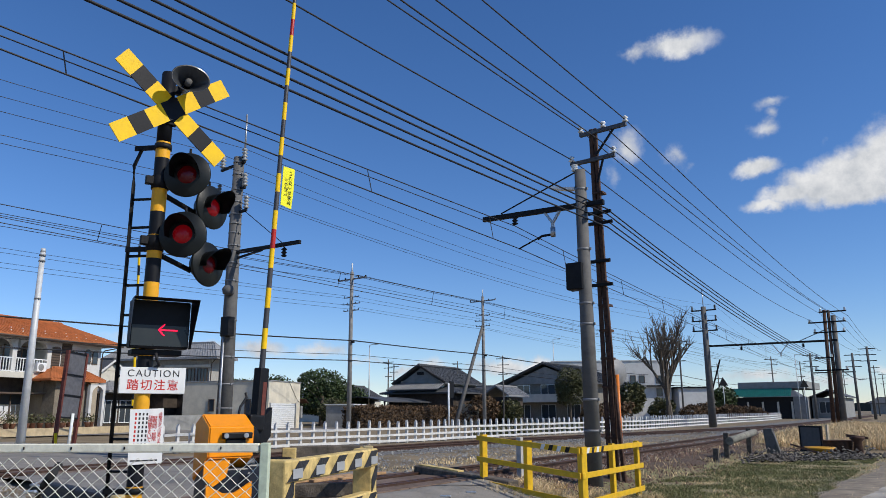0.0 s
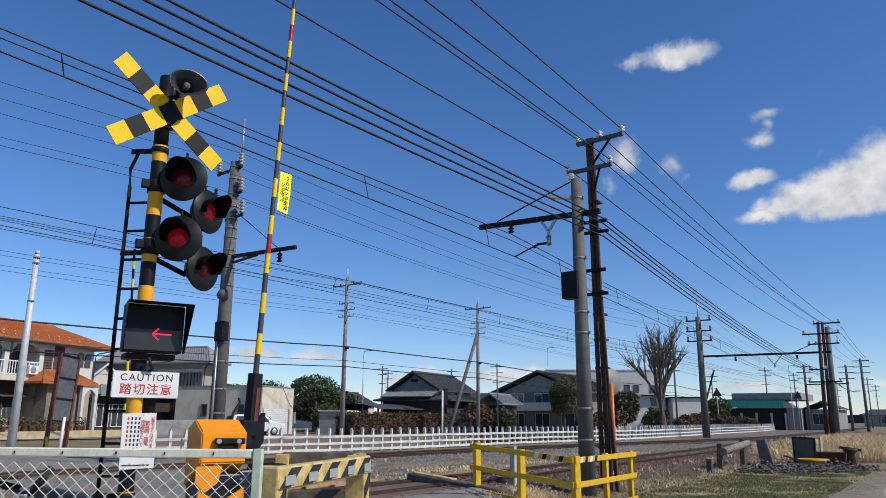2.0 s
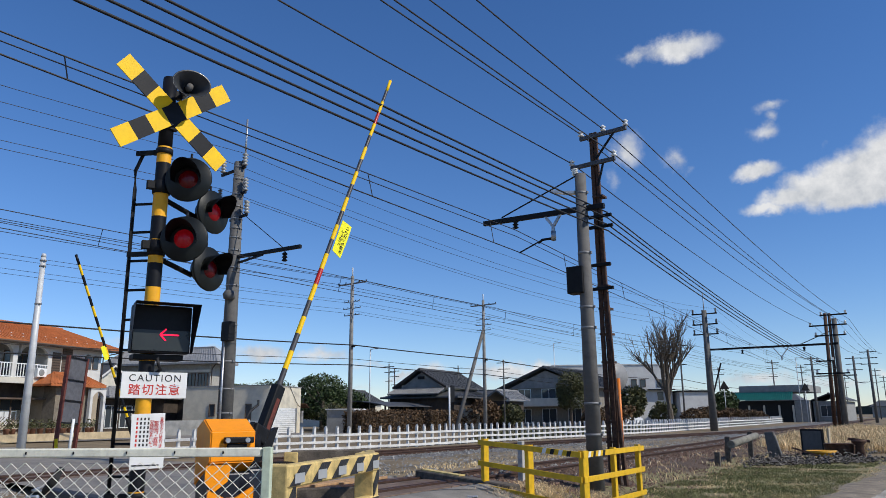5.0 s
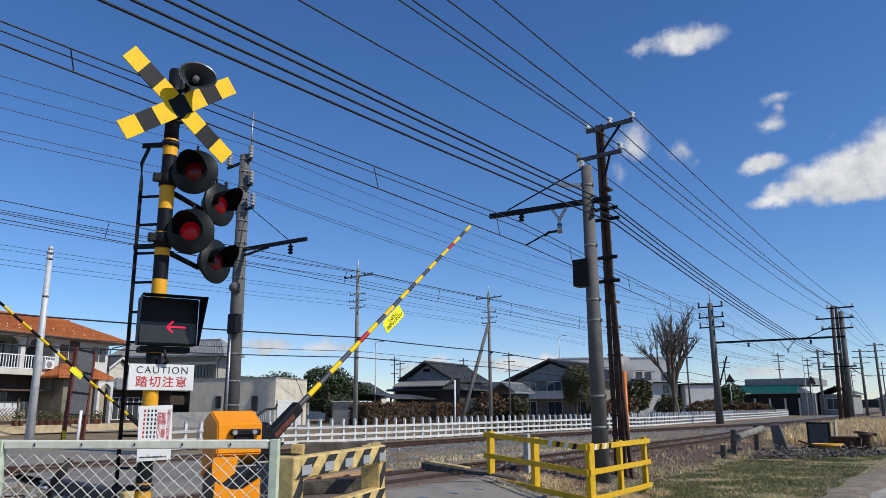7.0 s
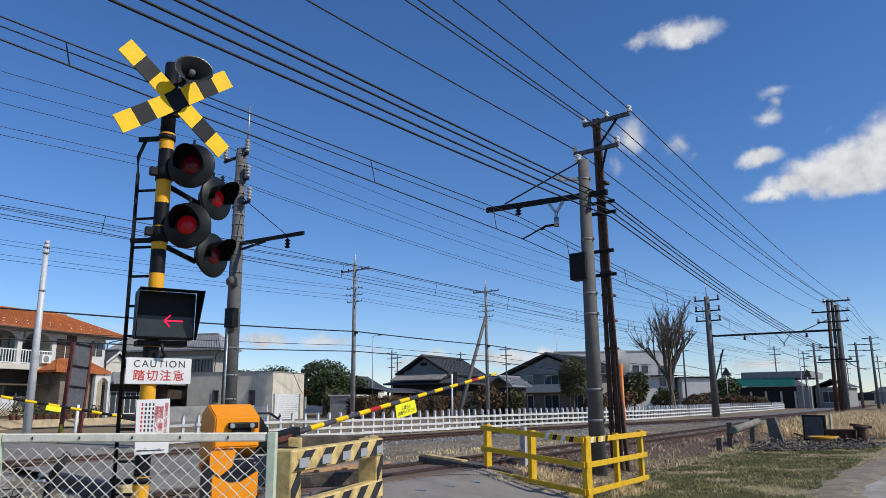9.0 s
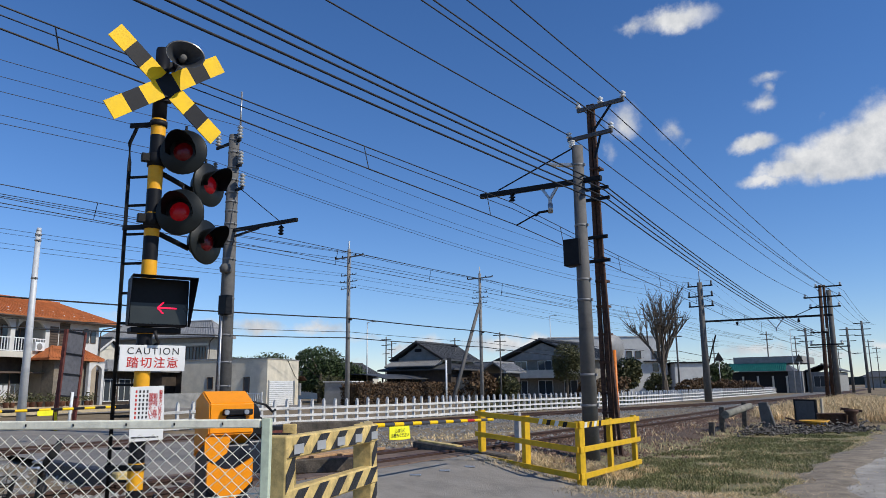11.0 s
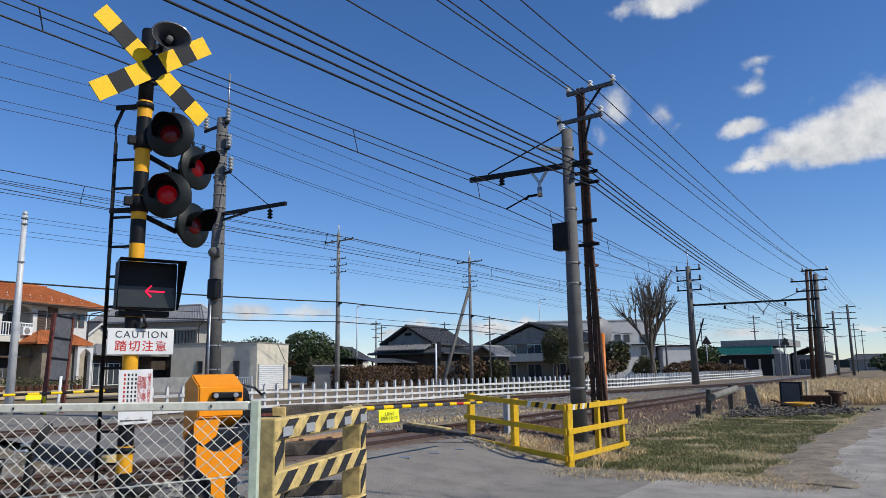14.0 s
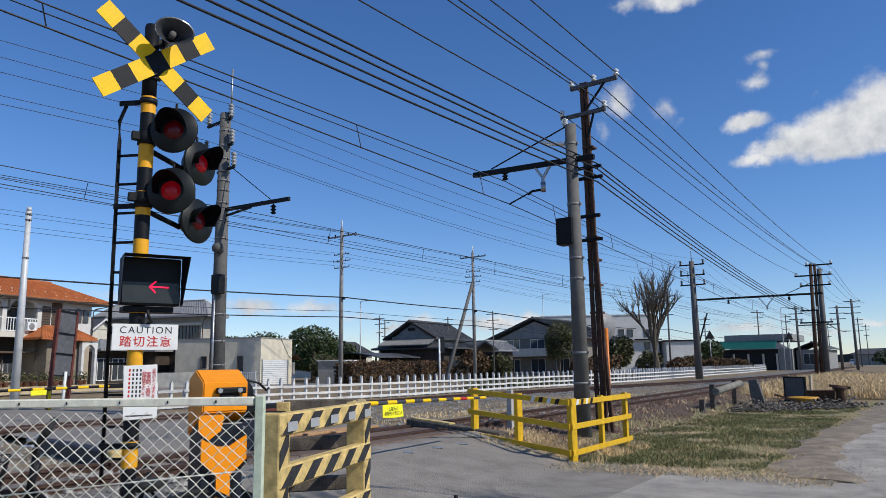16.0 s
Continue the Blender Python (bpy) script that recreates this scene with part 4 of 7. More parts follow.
def wire(points, sag, r, label, group, m=None, name="overhead_wire"):
    """sag: for a span of 46 m, one for all spans or one for each."""
    pts = []
    for i, (a, b) in enumerate(zip(points, points[1:])):
        s = sagged(a, b, (sag[i] if isinstance(sag, tuple) else sag) * ((Vector(b) - Vector(a)).length / 46) ** 2)
        pts += s if not pts else s[1:]
    bm = B(); tube(bm, pts, r, 5)
    return tagged(part(name, bm, m or COPPER_WIRE), label, "overhead wire", group)


G1 = "feeder wires on the steel pole"
for (dx, z), (lx, lz), s1, s2 in zip(SP_TOP, [(-7.5, 8.45), (-6.6, 8.35), (-5.7, 8.15), (-8.2, 8.0), (-5.8, 7.75)], (0.36, 0.27, 0.18, 0.52, 0.25), (0.36, 0.42, 0.42, 0.45, 0.42)):
    wire([(-6.0 + dx, -34, z + 0.08), (-6.02 + dx, 14.78, z + 0.06), (lx, 60, lz), (lx - 1.8, 114, 9.2)], (s1, s2, 0.4), 0.013, "thin dark feeder wire on pin insulators", G1)
for i, (z, dx) in enumerate(((5.88, 0.20), (5.76, 0.20), (5.60, 0.20), (5.46, 0.20))):
    wire([(-6.0 + dx, -34, z + 0.1), (-6.02 + dx, 14.76, z), (-7.1 + 0.06 * i, 60, 5.05 - 0.15 * i), (-10 + 0.2 * i, 114, 5.6)], (0.52, 0.55, 0.4), 0.016, "thick black insulated cable along the line", "thick cables", CABLE)
MESS, CONT = [(-7.62, -34, 5.58), (-7.55, 13.7, 5.52), (-10.5, 60, 5.75)], [(-7.3, -34, 5.46), (-7.47, 13.7, 5.0), (-10.55, 60, 4.95)]
SMESS, SCONT = [(-16.0, -34, 5.78), (-15.47, 14.2, 5.82), (-13.3, 60, 6.1)], [(-16.1, -34, 5.36), (-15.6, 14.2, 5.36), (-13.2, 60, 5.0)]
wire(MESS + [(-13.0, 116, 5.9)], 0.18, 0.010, "catenary messenger wire of the near track", "catenary wires")
wire([(-7.62, -34, 5.44), (-7.55, 13.7, 5.38), (-10.5, 60, 5.6), (-13.0, 116, 5.7)], 0.13, 0.008, "second messenger wire of the near track", "catenary wires")
wire(CONT + [(-13.0, 116, 5.1)], 0.02, 0.011, "contact wire over the near track", "catenary wires")
wire(SMESS + [(-14.0, 116, 6.1)], 0.2, 0.010, "catenary messenger wire of the siding", "catenary wires")
wire(SCONT + [(-14, 116, 5.0)], 0.03, 0.010, "contact wire over the siding", "catenary wires")
wire([(-16.1, -34, 5.48), (-15.6, 14.2, 5.47), (-13.2, 60, 5.2), (-14, 116, 5.2)], 0.03, 0.008, "second contact wire over the siding", "catenary wires")
bm = B(); tube(bm, [(-15.47, 14.2, 5.92), (-15.47, 14.2, 6.2)], 0.02); part("hanger_rod", bm, BLK_STEEL, fm).matrix_basis = fm.matrix_basis.inverted()


def between(points, sag, y):
    for a, b in zip(points, points[1:]):
        if a[1] <= y <= b[1]:
            k = (y - a[1]) / (b[1] - a[1])
            s = sag * (math.dist(a, b) / 46) ** 2
            return tuple(a[i] + (b[i] - a[i]) * k for i in range(2)) + (a[2] + (b[2] - a[2]) * k - 4 * s * k * (1 - k),)


for tops, lows, s1, s2 in ((MESS, CONT, 0.18, 0.02), (SMESS, SCONT, 0.2, 0.03)):
    for y in (-2, 3.6, 8.7, 12.6, 16.5, 21.2, 26, 32, 38, 45, 52):
        p, q = between(tops, s1, y), between(lows, s2, y)
        bm = B(); cyl(bm, p, q, 0.008, n=5)
        tagged(part("wire_hanger", bm, BLK_STEEL), "thin dropper between messenger and contact wire", "dropper", "catenary droppers")
for (x, z), (kx, kz) in zip([(-17.46, 9.65), (-18.5, 9.65), (-17.38, 8.85), (-18.6, 8.7), (-17.26, 8.05)], [(-15.05, 9.75), (-16.85, 9.75), (-15.05, 8.9), (-16.85, 8.9), (-15.05, 8.1)]):
    wire([(x, -34, z + 0.1), (x, 14.2, z), (kx, 60, kz), (kx - 1, 116, kz - 0.6)], 0.9, 0.008, "thin power wire on the far masts", "far power wires")

# utility poles on the far road
ups = []
for X, Y, top, arm_z, lab in ((-25.1, 27.8, 8.65, 8.25, "slim steel utility pole with crossarms and cable brackets"), (-24.7, 40.1, 8.85, 8.55, "slim utility pole with crossarms and a slanting brace")):
    u = thing("utility_pole", lab, "utility pole", X, Y, 0.2, group="utility poles")
    bm = B(); cyl(bm, (0, 0, -0.3), (0, 0, top - 0.2), 0.13, 0.085, 14); part("pole", bm, mat("pale_concrete_pole", (0.21, 0.205, 0.195), 0.8, var=0.2, scale=5, bump=0.15, stain=0.3), u)
    bm = B(); cyl(bm, (0, 0, top - 0.3), (0, 0, top + 0.25), 0.035, n=8); part("pole_cap", bm, POSTGREY, u)
    for z, w in ((arm_z - 0.2, 1.0), (arm_z - 1.15, 0.55), (arm_z - 1.5, 0.62), (arm_z - 1.85, 0.55)):
        th = 0.06 if w > 0.9 else 0.03
        bm = B(); beam(bm, (-w, 0.05 * w, z), (w, -0.05 * w, z), th, th + 0.01); part("crossarm", bm, DULL_BAND, u)
        for dx in (-w + 0.05, -w * 0.45, w * 0.45, w - 0.05):
            insulator("pin_insulator", u, (dx, 0, z + 0.02), th * 0.8, 0.04 + th, BLK_STEEL, 2)
    bm = B(); box(bm, (0.12, 0, 4.8), (0.22, 0.12, 0.12)); part("cable_bracket", bm, BLK_STEEL, u)
    ups.append(u)
bm = B(); cyl(bm, (0, -3.6, 0.0), (0, -0.05, 6.7), 0.13, 0.1, 12); part("brace_pole", bm, CONC_POLE, ups[1])
UP = [(-26.6, -16), (-25.1, 27.8), (-24.7, 40.1), (-23.6, 78), (-22.5, 120)]
for dx, z, r in ((-0.9, 8.3, 0.012), (0.0, 8.45, 0.012), (0.9, 8.3, 0.012), (-0.5, 7.3, 0.007), (0.5, 7.25, 0.007), (-0.5, 6.95, 0.007), (0.5, 6.6, 0.007), (0.2, 5.05, 0.03), (0.15, 4.35, 0.012), (0.15, 4.05, 0.024)):
    wire([(x + dx, y, z) for x, y in UP], 0.5, r, "dark cable between the utility poles", "street cables", CABLE)
# slim street lamps and warning signs, seen from behind, along the far road
for X, Y, H in ((-18.59, 116.53, 9.13), (-44.15, 89.73, 10.79), (-46.83, 54.69, 7.73)):
    o = thing("street_lamp", "slim grey street lamp with a short arm", "street lamp", X, Y, 0.2, group="slim street lamps")
    bm = B(); cyl(bm, (0, 0, 0), (0, 0, H), 0.07, 0.045, 8); part("pole", bm, POSTGREY, o)
    bm = B(); tube(bm, [(0, 0, H - 0.05), (0.5, 0, H + 0.05), (0.75, 0, H + 0.04)], 0.03, 6); part("arm", bm, POSTGREY, o)
    bm = B(); box(bm, (0.85, 0, H + 0.02), (0.42, 0.16, 0.08), bev=0.02); part("lamp_head", bm, GREYWALL, o)
for X, Y, Z in ((-23.16, 93.16, 4.73), (-16.90, 110.72, 4.84)):
    o = thing("warning_sign", "triangular road sign seen from its dark back", "road sign", X, Y, 0.2, 35, "triangular road signs")
    bm = B(); cyl(bm, (0, 0.03, 0), (0, 0.03, Z + 0.3), 0.05, n=8); part("post", bm, POSTGREY, o)
    bm = B(); poly(bm, [(-0.62, -0.03, Z - 0.55), (0.62, -0.03, Z - 0.55), (0, -0.03, Z + 0.5)], (0, 0.03, 0)); part("plate", bm, BLK_STEEL, o)
# many distant poles along the line
first = None
for X, Y, s in ((-23.6, 78, 1.0), (-22.5, 120, 1.05), (-19.8, 128, 1.0), (-30, 118, 0.95), (-17.5, 150, 1.1), (-12.5, 165, 1.1), (-7, 170, 1.05), (-3.2, 150, 1.0), (-22, 190, 1.2), (-15, 220, 1.2), (-5, 230, 1.2), (2, 190, 1.1), (-26, 240, 1.3), (6, 240, 1.2), (-36, 62, 0.75), (-44, 66, 0.75), (-48, 60, 0.7), (-52, 64, 0.8)):
    if first is None:
        first = u = thing("utility_pole", "distant slim utility pole with crossarms", "utility pole", X, Y, 0.2, group="distant utility poles")
        bm = B(); cyl(bm, (0, 0, -0.3), (0, 0, 8.8), 0.11, 0.08, 8); part("pole", bm, CONC_POLE, u)
        for z, w in ((8.4, 0.9), (7.6, 0.8), (6.4, 0.6)):
            bm = B(); beam(bm, (-w, 0, z), (w, 0, z), 0.08, 0.09); part("crossarm", bm, BLK_STEEL, u)
    else:
        c = copy_thing(first, pose(X, Y, 0.2, 0, 0, rng.normal(0, 15)) @ Matrix.Scale(s, 4))
        c.scale = (s, s, s)


# ---------------- crossing signal ----------------
SIG = (-5.83, 3.79)
sg = thing("crossing_signal", "yellow and black level-crossing signal post with crossbuck and red lamps", "crossing signal", SIG[0], SIG[1], 0.12, -23)
ZB = 0.12
bands = [(-0.2, 0.68, BLK), (0.68, 0.9, YEL), (0.9, 1.2, BLK), (1.2, 1.75, YEL), (1.75, 2.0, BLK), (2.0, 2.12, YEL), (2.12, 2.45, BLK), (2.45, 2.66, YEL), (2.66, 2.88, BLK), (2.88, 3.1, YEL), (3.1, 3.32, BLK), (3.32, 3.55, YEL), (3.55, 3.84, BLK), (3.84, 4.0, YEL), (4.0, 4.69, BLK)]
YEL_POST = mat("warm_yellow_paint", (0.80, 0.38, 0.012), 0.5, var=0.08, scale=9, bump=0.03, stain=0.2, stain_scale=6)
for a, b, m in bands:
    m = YEL_POST if m is YEL else m
    bm = B(); cyl(bm, (0, 0, a - ZB), (0, 0, b - ZB), 0.066, n=24, caps=(b > 4.6)); part("post_band", bm, m, sg)
bm = B(); lathe(bm, [(0.066, 0), (0.06, 0.02), (0, 0.03)], 20, Matrix.Translation((0, 0, 4.69 - ZB))); part("post_cap", bm, BLK, sg)
# crossbuck: two striped boards
for s in (1, -1):
    for i in range(7):
        L0, L1 = -0.644 + i * 0.184, -0.644 + (i + 1) * 0.184
        bm = B()
        box(bm, (0, (L0 + L1) / 2, 0), (0.012, L1 - L0, 0.178))
        q = part("crossbuck_board", bm, YEL if i % 2 == 0 else BLK, sg)
        q.matrix_basis = pose(0.085 + 0.016 * (s > 0), 0.04, 4.315 - ZB, 0, 0, 13.9) @ pose(0, 0, 0, s * 36.8, 0, 0)
for dz in (-0.1, 0.1):
    bm = B(); box(bm, (0.05, 0, 4.29 - ZB + dz), (0.06, 0.18, 0.05), bev=0.005); part("board_clamp", bm, BLK_STEEL, sg)


def lamp(y, z, x, face, lit):
    """Round backing plate with hood and red lens, turned by face degrees about the post."""
    lp = thing("signal_lamp", "", "")
    for k in ("label", "category"):
        if k in lp:
            del lp[k]
    lp.parent = sg
    lp.matrix_basis = pose(x, y, z - ZB, 0, 0, face)
    turn = pose(0, 0, 0, 0, 90, 0)
    bm = B(); lathe(bm, [(0.0, 0.012), (0.205, 0.012), (0.215, 0.0), (0.205, -0.02), (0.13, -0.07), (0.11, -0.13), (0, -0.14)], 30, turn)
    b = part("lamp_body", bm, GREY_HOOD, sg); b.matrix_basis = lp.matrix_basis
    bm = B(); lathe(bm, [(0.0, 0.045), (0.045, 0.04), (0.075, 0.028), (0.088, 0.013)], 24, turn)
    l = part("red_lens", bm, RED_LENS_LIT if lit else RED_LENS, sg, "dark red lamp lens"); l.matrix_basis = lp.matrix_basis
    bm = B()
    rows = []
    for j in range(4):
        ring = []
        for k in range(19):
            a = radians(-18 + 216 * k / 18)
            cut = 0.225 * (0.42 + 0.58 * max(0, math.sin(a))) if j else 0.0
            d = (0.012 + cut * j / 3)
            r = 0.118 + 0.006 * j
            ring.append(bm.verts.new((d, r * math.cos(a), r * math.sin(a))))
        rows.append(ring)
    for u, v in zip(rows, rows[1:]):
        for k in range(18):
            f = bm.faces.new((u[k], u[k + 1], v[k + 1], v[k])); f.smooth = True
    bmesh.ops.solidify(bm, geom=list(bm.faces), thickness=0.006)
    h = part("lamp_hood", bm, GREY_HOOD, sg); h.matrix_basis = lp.matrix_basis
    bm = B(); cyl(bm, (-0.05, 0, 0.2), (-0.05, 0, 0.27), 0.012, n=8); cyl(bm, (-0.05, 0, 0.15), (-0.05, 0, 0.21), 0.03, n=10); k = part("lamp_finial", bm, BLK, sg); k.matrix_basis = lp.matrix_basis
    bpy.data.objects.remove(lp)


lamp(0.195, 3.66, 0.20, -28, False)
lamp(0.195, 3.093, 0.20, -28, True)
lamp(0.503, 3.454, -0.06, 34, True)
lamp(0.499, 2.89, -0.06, 34, False)
for z in (3.61, 3.04):
    bm = B(); tube(bm, [(0, 0, z - ZB), (0.05, 0.1, z - ZB), (0.14, 0.17, z - ZB)], 0.03, 8); tube(bm, [(0, 0, z - ZB - 0.1), (-0.08, 0.2, z - ZB - 0.16), (-0.14, 0.36, z - ZB - 0.21)], 0.026, 8); part("lamp_bracket", bm, BLK_STEEL, sg)
    bm = B(); cyl(bm, (0, 0, z - ZB - 0.07), (0, 0, z - ZB + 0.05), 0.08, n=20); box(bm, (0.02, -0.1, z - ZB), (0.06, 0.07, 0.08), bev=0.008); part("bracket_collar", bm, BLK_STEEL, sg)
# loudspeaker horn
bm = B()
turn = pose(0.16, 0.135, 4.56 - ZB, 0, 90, 0) @ pose(0, 0, 0, 0, 0, 0)
def oval(rx, ry, z, k=24):
    return [turn @ Vector((ry * math.cos(2 * math.pi * i / k), rx * math.sin(2 * math.pi * i / k), z)) for i in range(k)]
rs = [[bm.verts.new(p) for p in oval(*o)] for o in ((0.03, 0.03, -0.16), (0.05, 0.045, -0.04), (0.10, 0.075, 0.06), (0.165, 0.12, 0.15), (0.178, 0.132, 0.165), (0.165, 0.12, 0.155), (0.09, 0.07, 0.05), (0.02, 0.02, -0.02))]
for a, b in zip(rs, rs[1:]):
    for i in range(24):
        f = bm.faces.new((a[i], a[(i + 1) % 24], b[(i + 1) % 24], b[i])); f.smooth = True
part("loudspeaker_horn", bm, mat("grey_horn_enamel", (0.04, 0.043, 0.048), 0.4, var=0.15, bump=0.02, coat=0.2), sg)
bm = B(); lathe(bm, [(0, 0.1), (0.03, 0.095), (0.032, 0.02), (0.0, 0.0)], 14, turn); part("horn_core", bm, CONC_POLE, sg)
bm = B(); cyl(bm, (-0.05, 0.14, 4.60 - ZB), (0.04, 0.15, 4.60 - ZB), 0.055); box(bm, (0.0, 0.07, 4.55 - ZB), (0.05, 0.1, 0.08), bev=0.006); part("horn_driver", bm, BLK_STEEL, sg)
# arrow indicator with deep hood
bm = B(); box(bm, (0.10, 0.075, 2.27 - ZB), (0.12, 0.50, 0.42), bev=0.015); part("indicator_box", bm, BLK, sg)
bm = B()
for pts in ([(0.16, -0.175, 2.48), (0.16, 0.325, 2.48), (0.40, 0.345, 2.47), (0.40, -0.195, 2.47)], [(0.16, -0.175, 2.06), (0.16, -0.175, 2.48), (0.40, -0.195, 2.47), (0.22, -0.18, 2.06)], [(0.16, 0.325, 2.06), (0.16, 0.325, 2.48), (0.40, 0.345, 2.47), (0.22, 0.33, 2.06)]):
    poly(bm, [(a, b, c - ZB) for a, b, c in pts], (0.002, 0.002, 0.004))
part("indicator_hood", bm, BLK, sg)
bm = B(); box(bm, (0.163, 0.075, 2.17 - ZB), (0.006, 0.47, 0.18)); part("indicator_window", bm, mat("smoked_panel", (0.03, 0.035, 0.035), 0.3, var=0.1, bump=0.0), sg)
bm = B()
for s in (1, -1):
    beam(bm, (0.169, 0.06, 2.22 - ZB), (0.169, 0.11, 2.22 - ZB + s * 0.05), 0.006, 0.012)
beam(bm, (0.169, 0.06, 2.22 - ZB), (0.169, 0.22, 2.22 - ZB), 0.006, 0.012)
part("red_arrow", bm, RED_ARROW, sg, "glowing red arrow")
bm = B(); box(bm, (0.0, 0.075, 2.03 - ZB), (0.2, 0.42, 0.05), bev=0.008); part("indicator_bracket", bm, BLK_STEEL, sg)
bm = B(); tube(bm, [(0.14, 0.06, 2.02 - ZB), (0.15, 0.07, 1.96 - ZB), (0.11, 0.1, 1.92 - ZB), (0.03, 0.08, 1.90 - ZB)], 0.014, 8); part("cable", bm, CABLE, sg)
# caution board
bm = B(); box(bm, (0.078, 0.065, 1.787 - ZB), (0.008, 0.545, 0.225), bev=0.003); cs = part("caution_board", bm, WHITE_SIGN, sg, "white board with dark and red lettering")
lettering("caution_lettering", "CAUTION", 0.084, INK, cs, Matrix.Translation((0.0835, 0.068, 1.845 - ZB)) @ FACE_X, spacing=1.22)
lettering("warning_lettering", "踏切注意", 0.100, RED, cs, Matrix.Translation((0.0835, 0.066, 1.742 - ZB)) @ FACE_X, spacing=1.2, bold=0.0009)
# emergency notice
bm = B(); box(bm, (0.078, 0.045, 1.315 - ZB), (0.006, 0.275, 0.46), rx=2, bev=0.002); nb = part("emergency_notice", bm, WHITE_SIGN, sg, "white notice with red and black vertical lettering")
for y, body, size, m in ((0.150, "非常ボタンはありません", 0.036, RED), (0.108, "緊急時・異常", 0.044, RED), (0.070, "発煙筒をたいて", 0.040, RED)):
    lettering("notice_lettering", "\n".join(body), size, m, nb, Matrix.Translation((0.0825, y, 1.335 - ZB + (0.02 if len(body) > 8 else 0.04))) @ FACE_X, True)
for y, m in ((0.04, INK), (0.01, INK), (-0.02, INK), (-0.05, RED)):
    for k in range(9):
        bm = B(); box(bm, (0.0815, y, 1.50 - ZB - k * 0.036), (0.002, 0.014, 0.022)); part("notice_bar", bm, m, nb)
bm = B(); box(bm, (0.0815, 0.04, 1.115 - ZB), (0.002, 0.22, 0.012)); part("notice_bar", bm, INK, nb)
# ladder on the post
bm = B(); tube(bm, [(-0.14, -0.05, 4.0 - ZB), (-0.15, -0.16, 3.95 - ZB), (-0.16, -0.215, 3.78 - ZB), (-0.16, -0.205, 3.6 - ZB), (-0.16, -0.19, 0.55 - ZB)], 0.017, 8); part("ladder_rail", bm, BLK_STEEL, sg)
z = 0.75
while z < 3.6:
    bm = B(); tube(bm, [(-0.16, -0.195, z - ZB), (-0.02, -0.03, z - ZB)], 0.013, 6); part("ladder_rung", bm, BLK_STEEL, sg); z += 0.27
for z in (3.93, 2.95, 0.84):
    bm = B(); cyl(bm, (0, 0, z - ZB), (0, 0, z - ZB + 0.05), 0.078, n=20); beam(bm, (-0.02, -0.05, z - ZB + 0.02), (-0.16, -0.22, z - ZB + 0.02), 0.02, 0.045); part("ladder_clamp", bm, BLK_STEEL, sg)

# ---------------- barrier machine and its arm ----------------
PIV = (-5.685, 4.793, 1.276)
mo = thing("barrier_machine", "orange level-crossing barrier machine with black panel", "barrier machine", -5.52, 4.47, 0.1, -20)
bm = B()
poly(bm, [(0.20, -0.26, 1.02), (-0.26, -0.26, 0.8), (-0.26, -0.26, 1.32), (-0.06, -0.26, 1.40), (0.20, -0.26, 1.29)], (0, 0.50, 0))
bmesh.ops.scale(bm, vec=(0.9, 0.82, 1), verts=bm.verts)
bmesh.ops.bevel(bm, geom=list(bm.edges), offset=0.012, segments=2, affect="EDGES")
part("machine_hood", bm, ORANGE, mo)
bm = B(); box(bm, (-0.03, -0.01, 0.45), (0.36, 0.38, 0.95), bev=0.015); part("machine_body", bm, DARKBLUE, mo)
BRK = [(-0.215, 0.80), (-0.06, 0.72), (0.04, 0.72), (0.195, 0.81), (0.195, 0.60), (0.05, 0.47), (0.05, -0.08), (-0.075, -0.08), (-0.075, 0.47), (-0.215, 0.60)]
bm = B(); poly(bm, [(0.165, y, z) for y, z in BRK], (0.03, 0, 0)); part("front_bracket", bm, ORANGE, mo)
for sgn, y in ((-1, -0.085), (1, 0.06)):
    bm = B(); poly(bm, [(0.19, y, -0.08), (0.19, y, 0.475), (0.19, y + sgn * 0.14, 0.605), (0.19, y + sgn * 0.14, 0.575), (0.19, y + sgn * 0.02, 0.46), (0.19, y + sgn * 0.02, -0.08)], (0.008, 0, 0)); part("bracket_seam", bm, BLK, mo)
bm = B(); poly(bm, [(0.19, -0.25, 1.0), (0.19, -0.02, 1.0), (0.19, -0.05, 0.86), (0.19, -0.16, 0.78), (0.19, -0.25, 0.86)], (0.02, 0, 0)); part("shoulder_plate", bm, ORANGE, mo)
bm = B(); box(bm, (0.215, 0.03, 1.21), (0.05, 0.27, 0.055), bev=0.01); box(bm, (0.205, 0.02, 1.15), (0.03, 0.18, 0.06), bev=0.01); part("lock_bar", bm, BLK_STEEL, mo)
for y in (-0.08, 0.1):
    bm = B(); cyl(bm, (0.22, y, 1.21), (0.255, y, 1.21), 0.022, n=10); part("bolt", bm, STEEL, mo)
bm = B(); box(bm, (0.0, -0.265, 1.12), (0.10, 0.012, 0.05)); part("side_slot", bm, BLK, mo)
bm = B(); box(bm, (-0.22, -0.266, 1.15), (0.02, 0.01, 0.16)); part("side_label", bm, PORCELAIN, mo)
bm = B(); box(bm, (0.0, 0.13, 0.74), (0.30, 0.16, 0.30), bev=0.02); box(bm, (0, 0.30, 0.8), (0.2, 0.24, 0.3), bev=0.02); part("gear_housing", bm, DARKBLUE, mo)
bm = B(); cyl(bm, (0, 0.30, 0.94), (0.05, 0.66, 0.94), 0.06, n=16); part("drive_shaft", bm, BLK_STEEL, mo)
bm = B(); cyl(bm, (0, 0, -0.1), (0, 0, 0.2), 0.12, n=16); part("pedestal", bm, CONC_POLE, mo)

